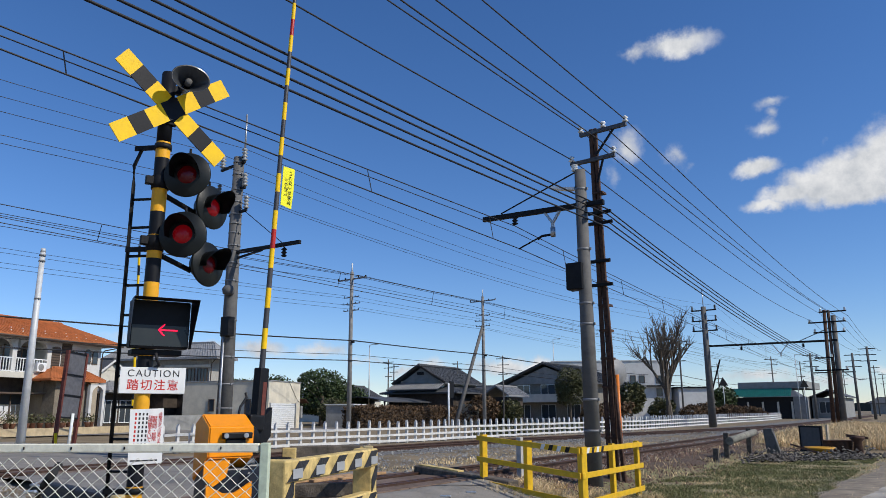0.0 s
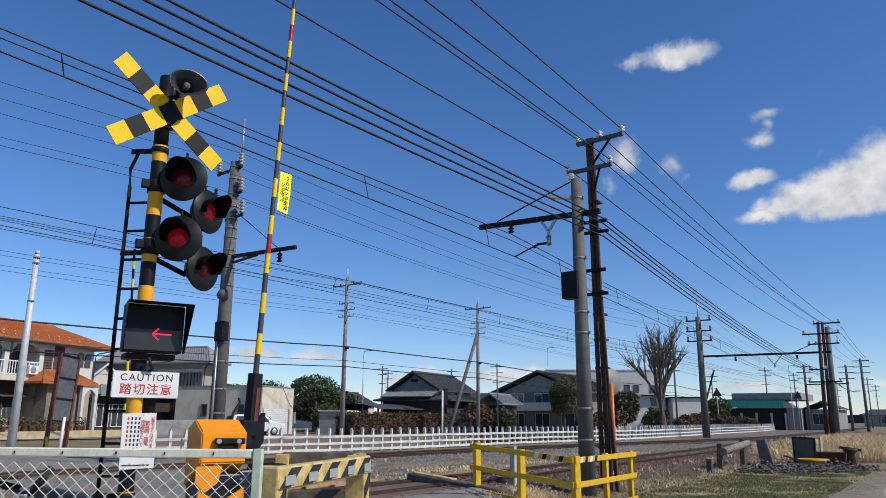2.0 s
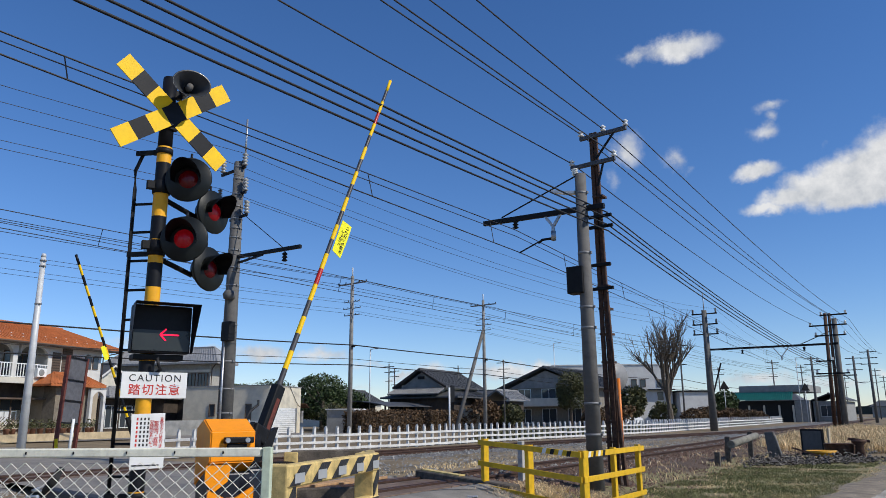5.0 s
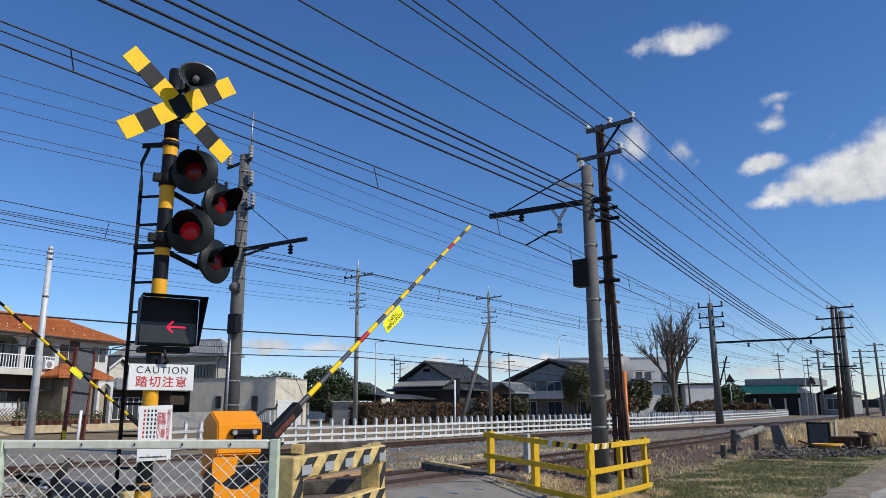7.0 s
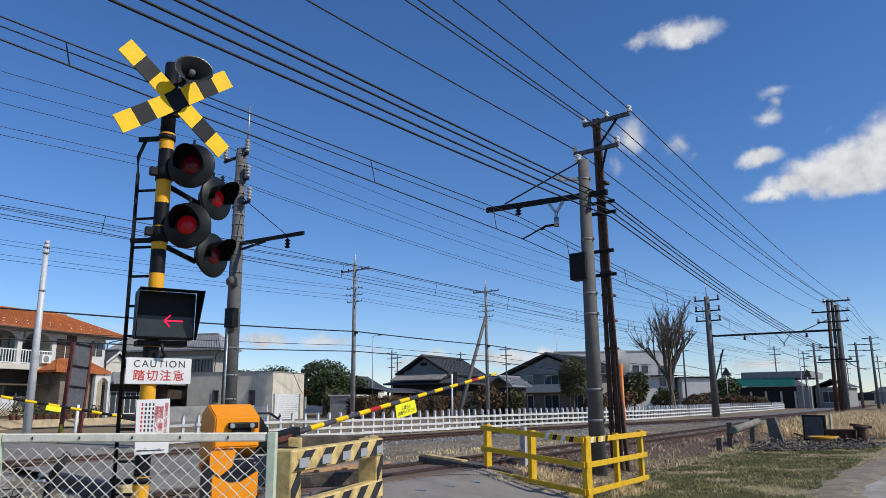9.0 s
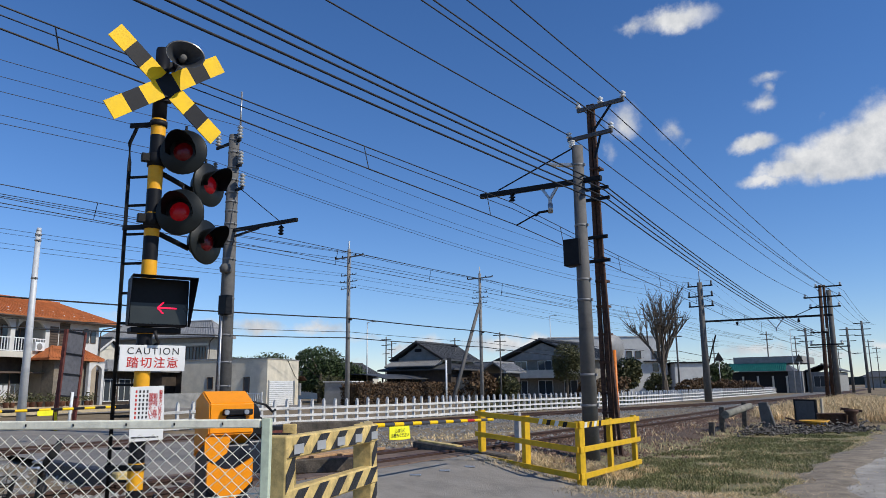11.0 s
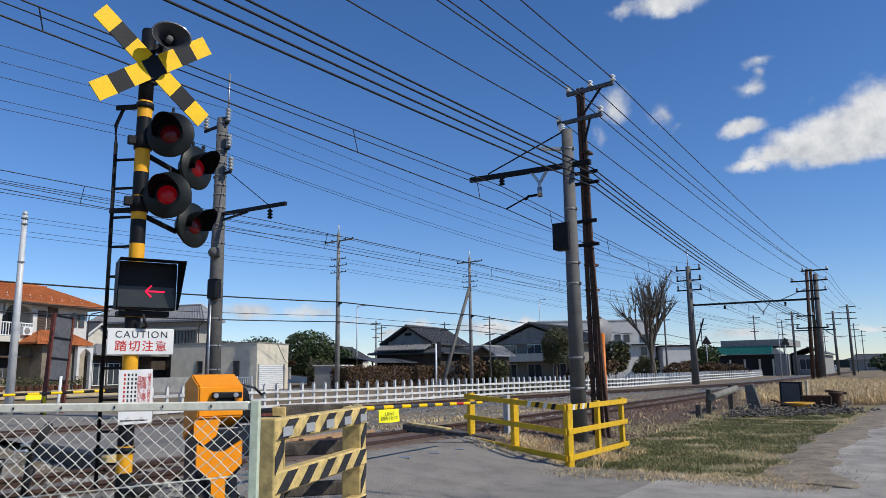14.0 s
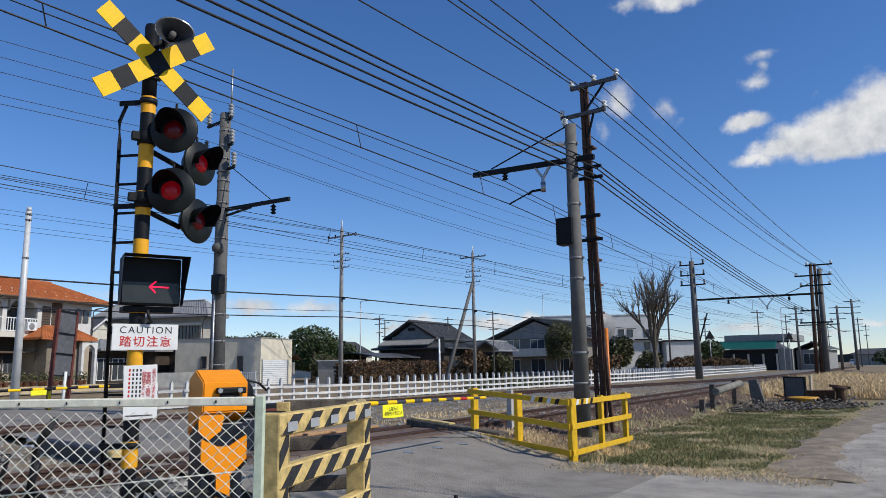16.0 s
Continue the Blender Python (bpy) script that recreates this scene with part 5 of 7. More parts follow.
# local frame: the arm runs along +y
AZ = -0.186                           # the tube lies this far below the pivot
bm = B(); box(bm, (0, 0.40, AZ), (0.10, 0.56, 0.12), bev=0.012); box(bm, (0, 0.14, AZ * 0.7), (0.13, 0.16, 0.2), bev=0.02); ar = part("barrier_arm", bm, BLK_STEEL, mo, "yellow and black striped arm with a yellow flag")
bm = B(); cyl(bm, (-0.12, 0, 0), (0.14, 0, 0), 0.06, n=16); lathe(bm, [(0, 0.05), (0.09, 0.045), (0.12, 0.0), (0.09, -0.045), (0, -0.05)], 18, pose(0.1, 0.0, 0, 0, 90, 0)); part("arm_hub", bm, BLK_STEEL, ar)
bm = B(); poly(bm, [(-0.03, -0.12, AZ + 0.10), (-0.03, -0.16, AZ - 0.02), (-0.03, 0.02, AZ - 0.17), (-0.03, 0.30, AZ - 0.16), (-0.03, 0.20, AZ - 0.05), (-0.03, 0.10, AZ + 0.06)], (0.06, 0, 0)); part("counterweight", bm, BLK_STEEL, ar)
bm = B(); poly(bm, [(-0.025, -0.10, AZ + 0.2), (-0.025, 0.06, AZ + 0.26), (-0.025, 0.22, AZ + 0.16), (-0.025, 0.16, AZ + 0.04)], (0.05, 0, 0)); part("fork_lug", bm, BLK_STEEL, ar)
bm = B(); box(bm, (0.052, 0.36, AZ - 0.01), (0.006, 0.36, 0.05), bev=0.002); part("wear_plate", bm, mat("rusty_red_plate", (0.13, 0.035, 0.025), 0.7, var=0.3, scale=14, bump=0.2), ar)
bm = B(); tube(bm, [(0.0, 0.05, AZ + 0.2), (0.03, 0.12, AZ + 0.30), (0.03, 0.28, AZ + 0.27), (0.03, 0.38, AZ + 0.20), (0.03, 0.42, AZ + 0.22)], 0.012, 6); part("arm_cable", bm, CABLE, ar)


def sag(y):
    return AZ - 0.001 * y * y


STRIPE = 0.211
bm = B(); cyl(bm, (0, 0.60, AZ), (0, 0.66, AZ), 0.031, n=12); part("arm_stripe", bm, YEL, ar)
for i in range(22):
    y, q = 0.66 + i * STRIPE, 0.66 + (i + 1) * STRIPE
    m = REDP if i in (6, 18) else (YEL if i % 2 else mat("grey_black_stripe", (0.055, 0.055, 0.06), 0.45, var=0.2, bump=0.03))
    bm = B(); cyl(bm, (0, y, sag(y)), (0, q, sag(q)), 0.031 - 0.0019 * y, 0.031 - 0.0019 * q, 12, caps=(i == 21)); part("arm_stripe", bm, m, ar)
bm = B(); poly(bm, [(0.035, 2.42, AZ - 0.03), (0.035, 2.86, AZ - 0.03), (0.05, 2.87, AZ - 0.19), (0.045, 2.65, AZ - 0.20), (0.045, 2.41, AZ - 0.185)], (0.004, 0, 0)); fl = part("flag", bm, FLAGY, ar, "bright yellow flag with black lettering")
lettering("flag_lettering", "しばらく\nお待ちください", 0.056, INK, ar, Matrix.Translation((0.0525, 2.64, AZ - 0.115)) @ FACE_X)

# far barrier
fb = thing("barrier_machine", "orange barrier machine on the far side of the crossing", "barrier machine", -19.6, 13.0, 0.2, 160)
bm = B(); box(bm, (0, 0, 0.6), (0.46, 0.5, 1.3), bev=0.03); part("machine_body", bm, ORANGE, fb)
bm = B(); box(bm, (0.24, 0, 0.55), (0.05, 0.4, 0.6), bev=0.01); part("front_panel", bm, DARKBLUE, fb)
FPIV = (-19.4, 12.35, 1.08)
bm = B(); beam(bm, (0, 0.4, 0), (0, -0.5, 0), 0.09, 0.13, 0.02); fa = part("barrier_arm", bm, BLK_STEEL, fb, "yellow and black striped arm")
y, i = 0.5, 0
while y < 5.2:
    bm = B(); cyl(bm, (0, -y, 0), (0, -y - 0.3, 0), 0.036, n=10, caps=(y > 4.9)); part("arm_stripe", bm, YEL if i % 2 == 0 else BLK, fa)
    y, i = y + 0.3, i + 1
bm = B(); poly(bm, [(0.04, -2.25, -0.02), (0.04, -2.65, -0.02), (0.04, -2.65, -0.15), (0.04, -2.25, -0.15)], (0.004, 0, 0)); part("flag", bm, FLAGY, fa)

# ---------------- guards and fences ----------------


def striped_beam(parent, name, p, q, w, h, n, skew, m1, m2):
    """A timber beam with slanted stripes on it as thin painted plates."""
    bm = B(); beam(bm, p, q, w, h, 0.012); o = part(name, bm, m1, parent)
    p, q = Vector(p), Vector(q)
    d = (q - p)
    L = d.length
    d.normalize()
    side = d.cross(Vector((0, 0, 1))).normalized()
    off = side * (w / 2 + 0.003)
    for sgn in (1, -1):
        for i in range(n):
            a, b = (i + 0.25) / n * L, (i + 0.72) / n * L
            k = skew * h
            u = [max(0.004, min(L - 0.004, t)) for t in (a - k / 2, b - k / 2, b + k / 2, a + k / 2)]
            if u[1] - u[0] < 0.01 and u[2] - u[3] < 0.01:
                continue
            zs = (-h / 2 + 0.012, -h / 2 + 0.012, h / 2 - 0.012, h / 2 - 0.012)
            bm = B(); poly(bm, [p + d * t + Vector((0, 0, zz)) + off * sgn for t, zz in zip(u, zs)], side * 0.002 * sgn); part("stripe", bm, m2, o)
    return o


gu = thing("timber_guard", "weathered timber guard frame with yellow and black stripes", "guard frame")
Gs = [(-3.60, 3.36), (-4.13, 4.90)]
g0, g1 = Vector((*Gs[0], 0)), Vector((*Gs[1], 0))
gd = (g1 - g0).normalized()
gn = Vector((gd.y, -gd.x, 0))
for k, z in enumerate((1.135, 0.80, 0.42)):
    striped_beam(gu, "crossbeam", g0 + Vector((0, 0, z)), g1 + Vector((0, 0, z)), 0.10, 0.145, 5, 1.1, YELD, BLKD)
for g in (g0 + gd * 0.06, g1 - gd * 0.06):
    bm = B(); box(bm, (0, 0, 0.575), (0.13, 0.17, 1.27), bev=0.012)
    o = part("post", bm, YELD, gu); o.matrix_basis = Matrix.Translation(g - gn * 0.045) @ pose(0, 0, 0, 0, 0, math.degrees(math.atan2(gd.y, gd.x)))
    for zz in (0.25, 0.62, 0.97):
        bm = B(); poly(bm, [g + gn * 0.0415 + gd * t + Vector((0, 0, zz + h)) for t, h in ((-0.06, -0.12), (0.06, 0.02), (0.06, 0.14), (-0.06, 0.0))], gn * 0.003); part("stripe", bm, BLKD, gu)
bm = B(); beam(bm, g0 + gd * 0.05 + Vector((0, 0, 0.6)) - gn * 0.05, g0 + gd * 0.05 + Vector((0, 0, -0.05)) - gn * 0.05, 0.1, 0.1); part("post_core", bm, YELD, gu)
for i in range(5):
    t = 0.14 + i * 0.345
    bm = B(); box(bm, (0, 0, 0), (0.14, 0.004, 0.062), bev=0.001)
    o = part("reflector", bm, SILVER, gu, "small grey reflector plate"); o.matrix_basis = Matrix.Translation(g0 + gd * t + gn * 0.0585 + Vector((0, 0, 1.12))) @ pose(0, 0, 0, 0, 0, math.degrees(math.atan2(gd.y, gd.x)))
# return legs of the guard
g2, g3 = Vector((-4.82, 5.62, 0)), Vector((-5.30, 5.06, 0))
for z in (1.13, 0.78, 0.40):
    bm = B(); beam(bm, g1 + Vector((-0.08, 0.05, z)), g2 + Vector((0.06, -0.05, z)), 0.09, 0.12, 0.01); part("side_beam", bm, YELD, gu)
    bm = B(); beam(bm, g2 + Vector((0, 0, z)), g3 + Vector((0, 0, z)), 0.09, 0.13, 0.01); part("rear_beam", bm, WOOD, gu)
for g in (g2, g3):
    bm = B(); box(bm, (g.x, g.y, 0.58), (0.13, 0.13, 1.2), rz=40, bev=0.01); part("post", bm, YELD, gu)

yf = thing("yellow_fence", "bright yellow angle-iron guard fence at the crossing corner", "guard fence")
leg1 = [Vector((-7.15, 11.5, 0.12)), Vector((-5.98, 11.0, 0.05)), Vector((-4.77, 10.48, 0.0))]
leg2 = [Vector((-4.77, 10.48, 0)), Vector((-4.75, 11.75, 0)), Vector((-4.80, 13.02, 0))]
for legs in (leg1, leg2):
    d = (legs[-1] - legs[0]); d.z = 0; d.normalize()
    nn = Vector((d.y, -d.x, 0))
    for z in (0.92, 0.56, 0.17):
        a, b = legs[0] + Vector((0, 0, z)) + nn * 0.06, legs[-1] + Vector((0, 0, z)) + nn * 0.06
        bm = B(); beam(bm, a - d * 0.06, b + d * 0.06, 0.022, 0.085, 0.003); part("rail", bm, YELR, yf)
    for g in legs if legs is leg1 else legs[1:]:
        bm = B()
        box(bm, (0, 0, 0.46), (0.10, 0.018, 1.04)); box(bm, (0.041, 0.05, 0.46), (0.018, 0.09, 1.04))
        o = part("post", bm, YELR, yf); o.matrix_basis = Matrix.Translation(g) @ pose(0, 0, 0, 0, 0, math.degrees(math.atan2(d.y, d.x)))
    for k in range(4):
        f = (0.70 + 0.075 * k) if legs is leg1 else (0.06 + 0.075 * k)
        p = legs[0].lerp(legs[-1], f) + nn * 0.0735 + Vector((0, 0, 0.92))
        w = 0.045
        bm = B(); poly(bm, [p + d * (-w - 0.02) + Vector((0, 0, -0.042)), p + d * (w - 0.02) + Vector((0, 0, -0.042)), p + d * (w + 0.02) + Vector((0, 0, 0.042)), p + d * (-w + 0.02) + Vector((0, 0, 0.042))], nn * 0.002); part("hazard_tape", bm, BLK if k % 2 else PORCELAIN, yf)
wp = thing("marker_post", "pale weathered timber marker post behind the yellow fence", "marker post", -7.25, 13.1, 0.15)
bm = B(); box(bm, (0, 0, 0.4), (0.11, 0.11, 0.9), bev=0.01); part("post", bm, mat("pale_grey_timber", (0.42, 0.40, 0.37), 0.85, var=0.25, bump=0.3), wp)

# chain-link fence
cf = thing("chain_link_fence", "chain-link fence with pale pipe rail and green posts", "chain-link fence")
c0, c1 = Vector((-4.17, 1.86, 0)), Vector((-2.95, 2.615, 0))
cd = (c1 - c0).normalized()
CW = (c1 - c0).length
cn = Vector((cd.y, -cd.x, 0))
TOP = 1.335
for i in (-1, 0, 1):
    g = c0 + cd * CW * i + (cd * 0.028 if i == 1 else Vector())
    bm = B(); box(bm, (0, 0, TOP / 2 - 0.03), (0.045, 0.045, TOP + 0.11), bev=0.004)
    o = part("fence_post", bm, FENCE_GREEN, cf); o.matrix_basis = Matrix.Translation(g) @ pose(0, 0, 0, 0, 0, 32)
for i in (-1, 0):
    a, b = c0 + cd * (CW * i + 0.026), c0 + cd * (CW * (i + 1) - 0.002)
    bm = B(); beam(bm, a + Vector((0, 0, TOP)), b + Vector((0, 0, TOP)), 0.032, 0.045, 0.006); part("top_rail", bm, RAIL_CREAM, cf)
    bm = B(); beam(bm, a + Vector((0, 0, 0.12)), b + Vector((0, 0, 0.12)), 0.03, 0.03, 0.005); part("bottom_rail", bm, RAIL_CREAM, cf)
    for t in (0.12, 0.3, 0.5, 0.68, 0.86):
        p = a.lerp(b, t) + Vector((0, 0, TOP))
        bm = B(); box(bm, p + cn * 0.018, (0.006, 0.006, 0.014), rz=32); part("rail_bolt", bm, BLK, cf)
    W, pw = 0.076, 0.038
    hrow = 0.033
    n = int((b - a).length / pw)
    V, F = [], []
    for s in range(n):
        x0 = s * pw + 0.01
        pts = []
        z, k = 0.13, 0
        while z < TOP - 0.02:
            xx = x0 + (0 if (k + s) % 2 else pw)
            wob = 0.004 * math.sin(s * 1.3 + k * 0.4)
            pts.append(a + cd * (min(xx, (b - a).length) + wob) + cn * (0.002 * (1 if (k % 2) else -1)) + Vector((0, 0, z)))
            z += hrow; k += 1
        for p, q in zip(pts, pts[1:]):
            dv = (q - p).normalized(); sd = dv.cross(cn).normalized() * 0.0021; nv = cn * 0.0021
            kk = len(V)
            for e in (p, q):
                V += [e + sd, e + nv, e - sd, e - nv]
            F += [(kk + j, kk + (j + 1) % 4, kk + 4 + (j + 1) % 4, kk + 4 + j) for j in range(4)]
    o = raw("chain_link_mesh", [tuple(v) for v in V], F, WIRE_MESH, cf); tagged(o, kind="stuff")
bm = B(); tube(bm, [c0 + Vector((0, 0, 0.86)) - cn * 0.01, c1 + Vector((0, 0, 0.99)) - cn * 0.01], 0.004, 5); part("tension_wire", bm, WIRE_MESH, cf)

# ---------------- bicycle behind the chain-link fence ----------------
bk = thing("bicycle", "black bicycle with wire basket parked behind the fence", "bicycle", -4.69, 2.27, 0.03, 60)
for x in (0.0, 1.08):
    bm = B()
    tube(bm, [(x + 0.33 * math.cos(a), 0, 0.34 + 0.33 * math.sin(a)) for a in np.linspace(0, 2 * math.pi, 33)], 0.02, 8); w = part("wheel", bm, RUBBER, bk)
    bm = B()
    for a in np.linspace(0, 2 * math.pi, 15)[:-1]:
        cyl(bm, (x, 0, 0.34), (x + 0.31 * math.cos(a), 0, 0.34 + 0.31 * math.sin(a)), 0.0015, n=3)
    part("spokes", bm, ALU, w)
bm = B(); tube(bm, [(0, 0.05, 0.34), (0.06, 0.04, 0.6), (0.14, 0, 0.92)], 0.022); tube(bm, [(0.12, 0, 0.75), (0.62, 0, 0.32)], 0.024); tube(bm, [(0.62, 0, 0.30), (0.78, 0, 0.82)], 0.016); tube(bm, [(0.62, 0.04, 0.32), (1.08, 0.04, 0.34)], 0.01); tube(bm, [(0.75, 0.03, 0.75), (1.08, 0.04, 0.34)], 0.01); part("frame", bm, BLK, bk)
bm = B(); tube(bm, [(0.19, -0.31, 1.13), (0.15, -0.24, 1.06), (0.12, -0.12, 1.0), (0.13, 0, 0.98), (0.12, 0.12, 1.0), (0.15, 0.24, 1.06), (0.19, 0.31, 1.13)], 0.016, 8); tube(bm, [(0.13, 0, 1.0), (0.10, 0, 0.7)], 0.022, 8); part("handlebar", bm, BLK_STEEL, bk)
for s in (-1, 1):
    bm = B(); cyl(bm, (0.155, s * 0.25, 1.07), (0.205, s * 0.335, 1.155), 0.023); part("grip", bm, RUBBER, bk)
    bm = B(); tube(bm, [(0.15, s * 0.2, 1.03), (0.06, s * 0.22, 1.04), (0.12, s * 0.32, 1.05)], 0.009); part("brake_lever", bm, ALU, bk)
bm = B(); lathe(bm, [(0, 0.05), (0.08, 0.04), (0.12, 0), (0.06, -0.04), (0, -0.05)], 14, pose(0.76, 0, 0.74)); part("saddle", bm, RUBBER, bk)
bm = B()
for z in (0.72, 0.78, 0.84, 0.90, 0.96):
    k = 0.13 + (z - 0.72) * 0.2
    tube(bm, [(-0.2 - k, -k - 0.04, z), (-0.2 + k, -k - 0.04, z), (-0.2 + k, k + 0.04, z), (-0.2 - k, k + 0.04, z), (-0.2 - k, -k - 0.04, z)], 0.004, 4)
for t in np.linspace(-1, 1, 8):
    for s in (-1, 1):
        cyl(bm, (-0.2 + s * 0.13, t * 0.17, 0.72), (-0.2 + s * 0.178, t * 0.218, 0.96), 0.003, n=4); cyl(bm, (-0.2 + t * 0.13, s * 0.17, 0.72), (-0.2 + t * 0.178, s * 0.218, 0.96), 0.003, n=4)
part("basket", bm, BLK_STEEL, bk)

bp = thing("thin_post", "thin black post standing at the roadside", "post", -2.75, 4.19, 0.0)
bm = B(); cyl(bm, (0, 0, 0), (0, 0, 0.64), 0.012, n=10); lathe(bm, [(0.014, 0), (0.014, 0.02), (0, 0.024)], 10, Matrix.Translation((0, 0, 0.63))); part("post", bm, BLK, bp)

# ---------------- things on the verge ----------------
for p, h, lab in (((-5.80, 21.9, 0), 0.50, "short weathered timber stake in the turf"), ((-5.82, 23.2, 0.03), 0.86, "dark timber post holding a log"), ((-5.74, 25.75, 0.03), 0.95, "dark timber post holding a log")):
    o = thing("timber_stake", lab, "stake", *p)
    bm = B(); box(bm, (0, 0, h / 2 - 0.05), (0.15, 0.12, h), ry=2, bev=0.015); part("stake", bm, WOOD, o)
lg = tagged(part("barrier_log", cyl(B(), (-5.65, 22.9, 0.62), (-5.6, 26.0, 0.80), 0.115, 0.10, 14), mat("grey_log", (0.21, 0.20, 0.165), 0.85, var=0.35, scale=6, bump=0.4)), "grey weathered log lying on two timber posts", "log")
o = thing("concrete_block", "leaning worn concrete boundary stone", "boundary stone", -5.4, 27.3, 0)
bm = B(); box(bm, (0, 0, 0.42), (0.30, 0.2, 0.95), ry=-5, bev=0.03); box(bm, (0.2, 0.0, 0.36), (0.09, 0.2, 0.85), ry=-14, bev=0.02); part("stone", bm, CONC_POLE, o)
o = thing("sign_board", "dark framed board standing at the verge, seen from behind", "board", -4.35, 28.8, 0, -38)
bm = B(); box(bm, (0, 0, 0.5), (0.92, 0.05, 0.84)); part("panel", bm, mat("dark_slate_panel", (0.075, 0.08, 0.085), 0.5, var=0.2, bump=0.05), o)
bm = B()
for s in (-1, 1):
    box(bm, (s * 0.47, 0, 0.42), (0.06, 0.08, 1.06), bev=0.006)
box(bm, (0, 0, 0.93), (1.0, 0.08, 0.06)); box(bm, (0, 0, 0.1), (1.06, 0.08, 0.06)); part("frame", bm, BLK_STEEL, o)
bm = B(); box(bm, (0.64, 0.1, 0.5), (0.07, 0.07, 1.0), ry=3); part("side_post", bm, mat("pale_timber_post", (0.5, 0.42, 0.3), 0.8, var=0.2, bump=0.2), o)


def on_rubble():
    a = rng.random()
    return -5.2 + 2.9 * a + rng.normal(0, 0.25), 23.2 + 3.4 * a + rng.normal(0, 0.6), 0.05 + abs(rng.normal(0, 0.10))


scatter("rubble_heap", 950, on_rubble, 0.055, mat("rubble_stone", (0.13, 0.115, 0.10), 0.9, var=0.3, scale=8, bump=0.4, rand=0.6), "low heap of broken concrete, stones and scrap", "rubble")
o = thing("rusty_drum", "rusty steel tub in the scrap heap", "tub", -3.35, 27.2, 0.1)
bm = B(); lathe(bm, [(0.42, 0), (0.45, 0.42), (0.47, 0.44), (0.42, 0.42), (0.38, 0.05), (0, 0.05)], 18); part("tub", bm, RUST, o)
o = thing("rusty_bollard", "rusty iron winch drum standing in the scrap heap", "iron scrap", -2.75, 27.0, 0.1)
bm = B(); lathe(bm, [(0.16, 0), (0.12, 0.4), (0.22, 0.5), (0.22, 0.56), (0, 0.58)], 14); beam(bm, (-0.3, 0, 0.6), (0.3, 0.1, 0.52), 0.12, 0.08); part("drum", bm, RUST, o)
o = thing("yellow_basin", "yellow plastic basin among the scrap", "basin", -3.7, 25.9, 0.2)
bm = B(); lathe(bm, [(0.32, 0), (0.42, 0.16), (0.45, 0.17), (0.3, 0.03), (0, 0.03)], 18); part("basin", bm, mat("yellow_plastic", (0.65, 0.34, 0.04), 0.5, var=0.15, bump=0.02), o)
o = thing("scrap_plank", "rusty sheet leaning on the rubble", "scrap", -4.0, 25.4, 0.1, 20)
bm = B(); box(bm, (0, 0, 0.22), (0.9, 0.3, 0.05), ry=18); part("plank", bm, RUST, o)

# ---------------- houses ----------------
EYE = Vector((0, 0, 1.5))


def farther(ob, k):
    """Set a thing k times as far from the crossing, and as much larger."""
    ob.matrix_basis = Matrix.Translation(EYE) @ Matrix.Scale(k, 4) @ Matrix.Translation(-EYE) @ ob.matrix_basis




def window(parent, c, w, h, axis, bars=1, mat_f=None):
    """A window on a wall: frame, panes. axis '+x' or '-y': the way it faces."""
    x, y, z = c
    bm = B(); t = 0.06
    def bx(dy, dz, sy, sz, out, m):
        if axis == "+x":
            box(m, (x + out, y + dy, z + dz), (0.08, sy, sz))
        else:
            box(m, (x + dy, y - out, z + dz), (sy, 0.08, sz))
    for s in (-1, 1):
        bx(s * w / 2, 0, t, h + t, 0.02, bm); bx(0, s * h / 2, w, t, 0.02, bm)
    for i in range(bars):
        bx(-w / 2 + w * (i + 1) / (bars + 1), 0, t * 0.7, h, 0.015, bm)
    f = part("window_frame", bm, mat_f or ALU, parent)
    bm = B(); bx(0, 0, w - 0.02, h - 0.02, -0.03, bm); part("pane", bm, GLASS, f)


def hip_roof(parent, x0, x1, y0, y1, z, h, m, ridge_along="y", gable=0.0, name="roof", thick=0.14, rows=0):
    """Hipped roof; gable 0..1 pulls the ridge ends out to the walls."""
    bm = B()
    cx, cy = (x0 + x1) / 2, (y0 + y1) / 2
    if ridge_along == "y":
        d = (x1 - x0) / 2 * (1 - gable)
        a, b = Vector((cx, y0 + d, z + h)), Vector((cx, y1 - d, z + h))
    else:
        d = (y1 - y0) / 2 * (1 - gable)
        a, b = Vector((x0 + d, cy, z + h)), Vector((x1 - d, cy, z + h))
    c = [Vector((x0, y0, z)), Vector((x1, y0, z)), Vector((x1, y1, z)), Vector((x0, y1, z))]
    th = Vector((0, 0, thick))
    if ridge_along == "y":
        faces = [(c[0], c[1], a), (c[1], c[2], b, a), (c[2], c[3], b), (c[3], c[0], a, b)]
    else:
        faces = [(c[0], c[1], b, a), (c[1], c[2], b), (c[2], c[3], a, b), (c[3], c[0], a)]
    for f in faces:
        if gable > 0.95 and len(f) == 3:
            continue
        poly(bm, f, th)
    r = part(name, bm, m, parent)
    bm = B(); beam(bm, a + th, b + th, 0.26, 0.2, 0.04)
    part("ridge_tiles", bm, m, r)
    # tile courses as raised ribs
    if rows:
        bm = B()
        for f in faces:
            if len(f) != 4:
                continue
            e0, e1, t1, t0 = f
            for i in range(rows + 1):
                k = i / rows
                p, q = e0.lerp(e1, k), t0.lerp(t1, k)
                beam(bm, p + th, q + th, 0.09, 0.07)
        part("tile_ribs", bm, m, r)
    return r


def walls(parent, x0, x1, y0, y1, z0, z1, m, name="wall"):
    bm = B(); box(bm, ((x0 + x1) / 2, (y0 + y1) / 2, (z0 + z1) / 2), (x1 - x0, y1 - y0, z1 - z0)); return part(name, bm, m, parent)


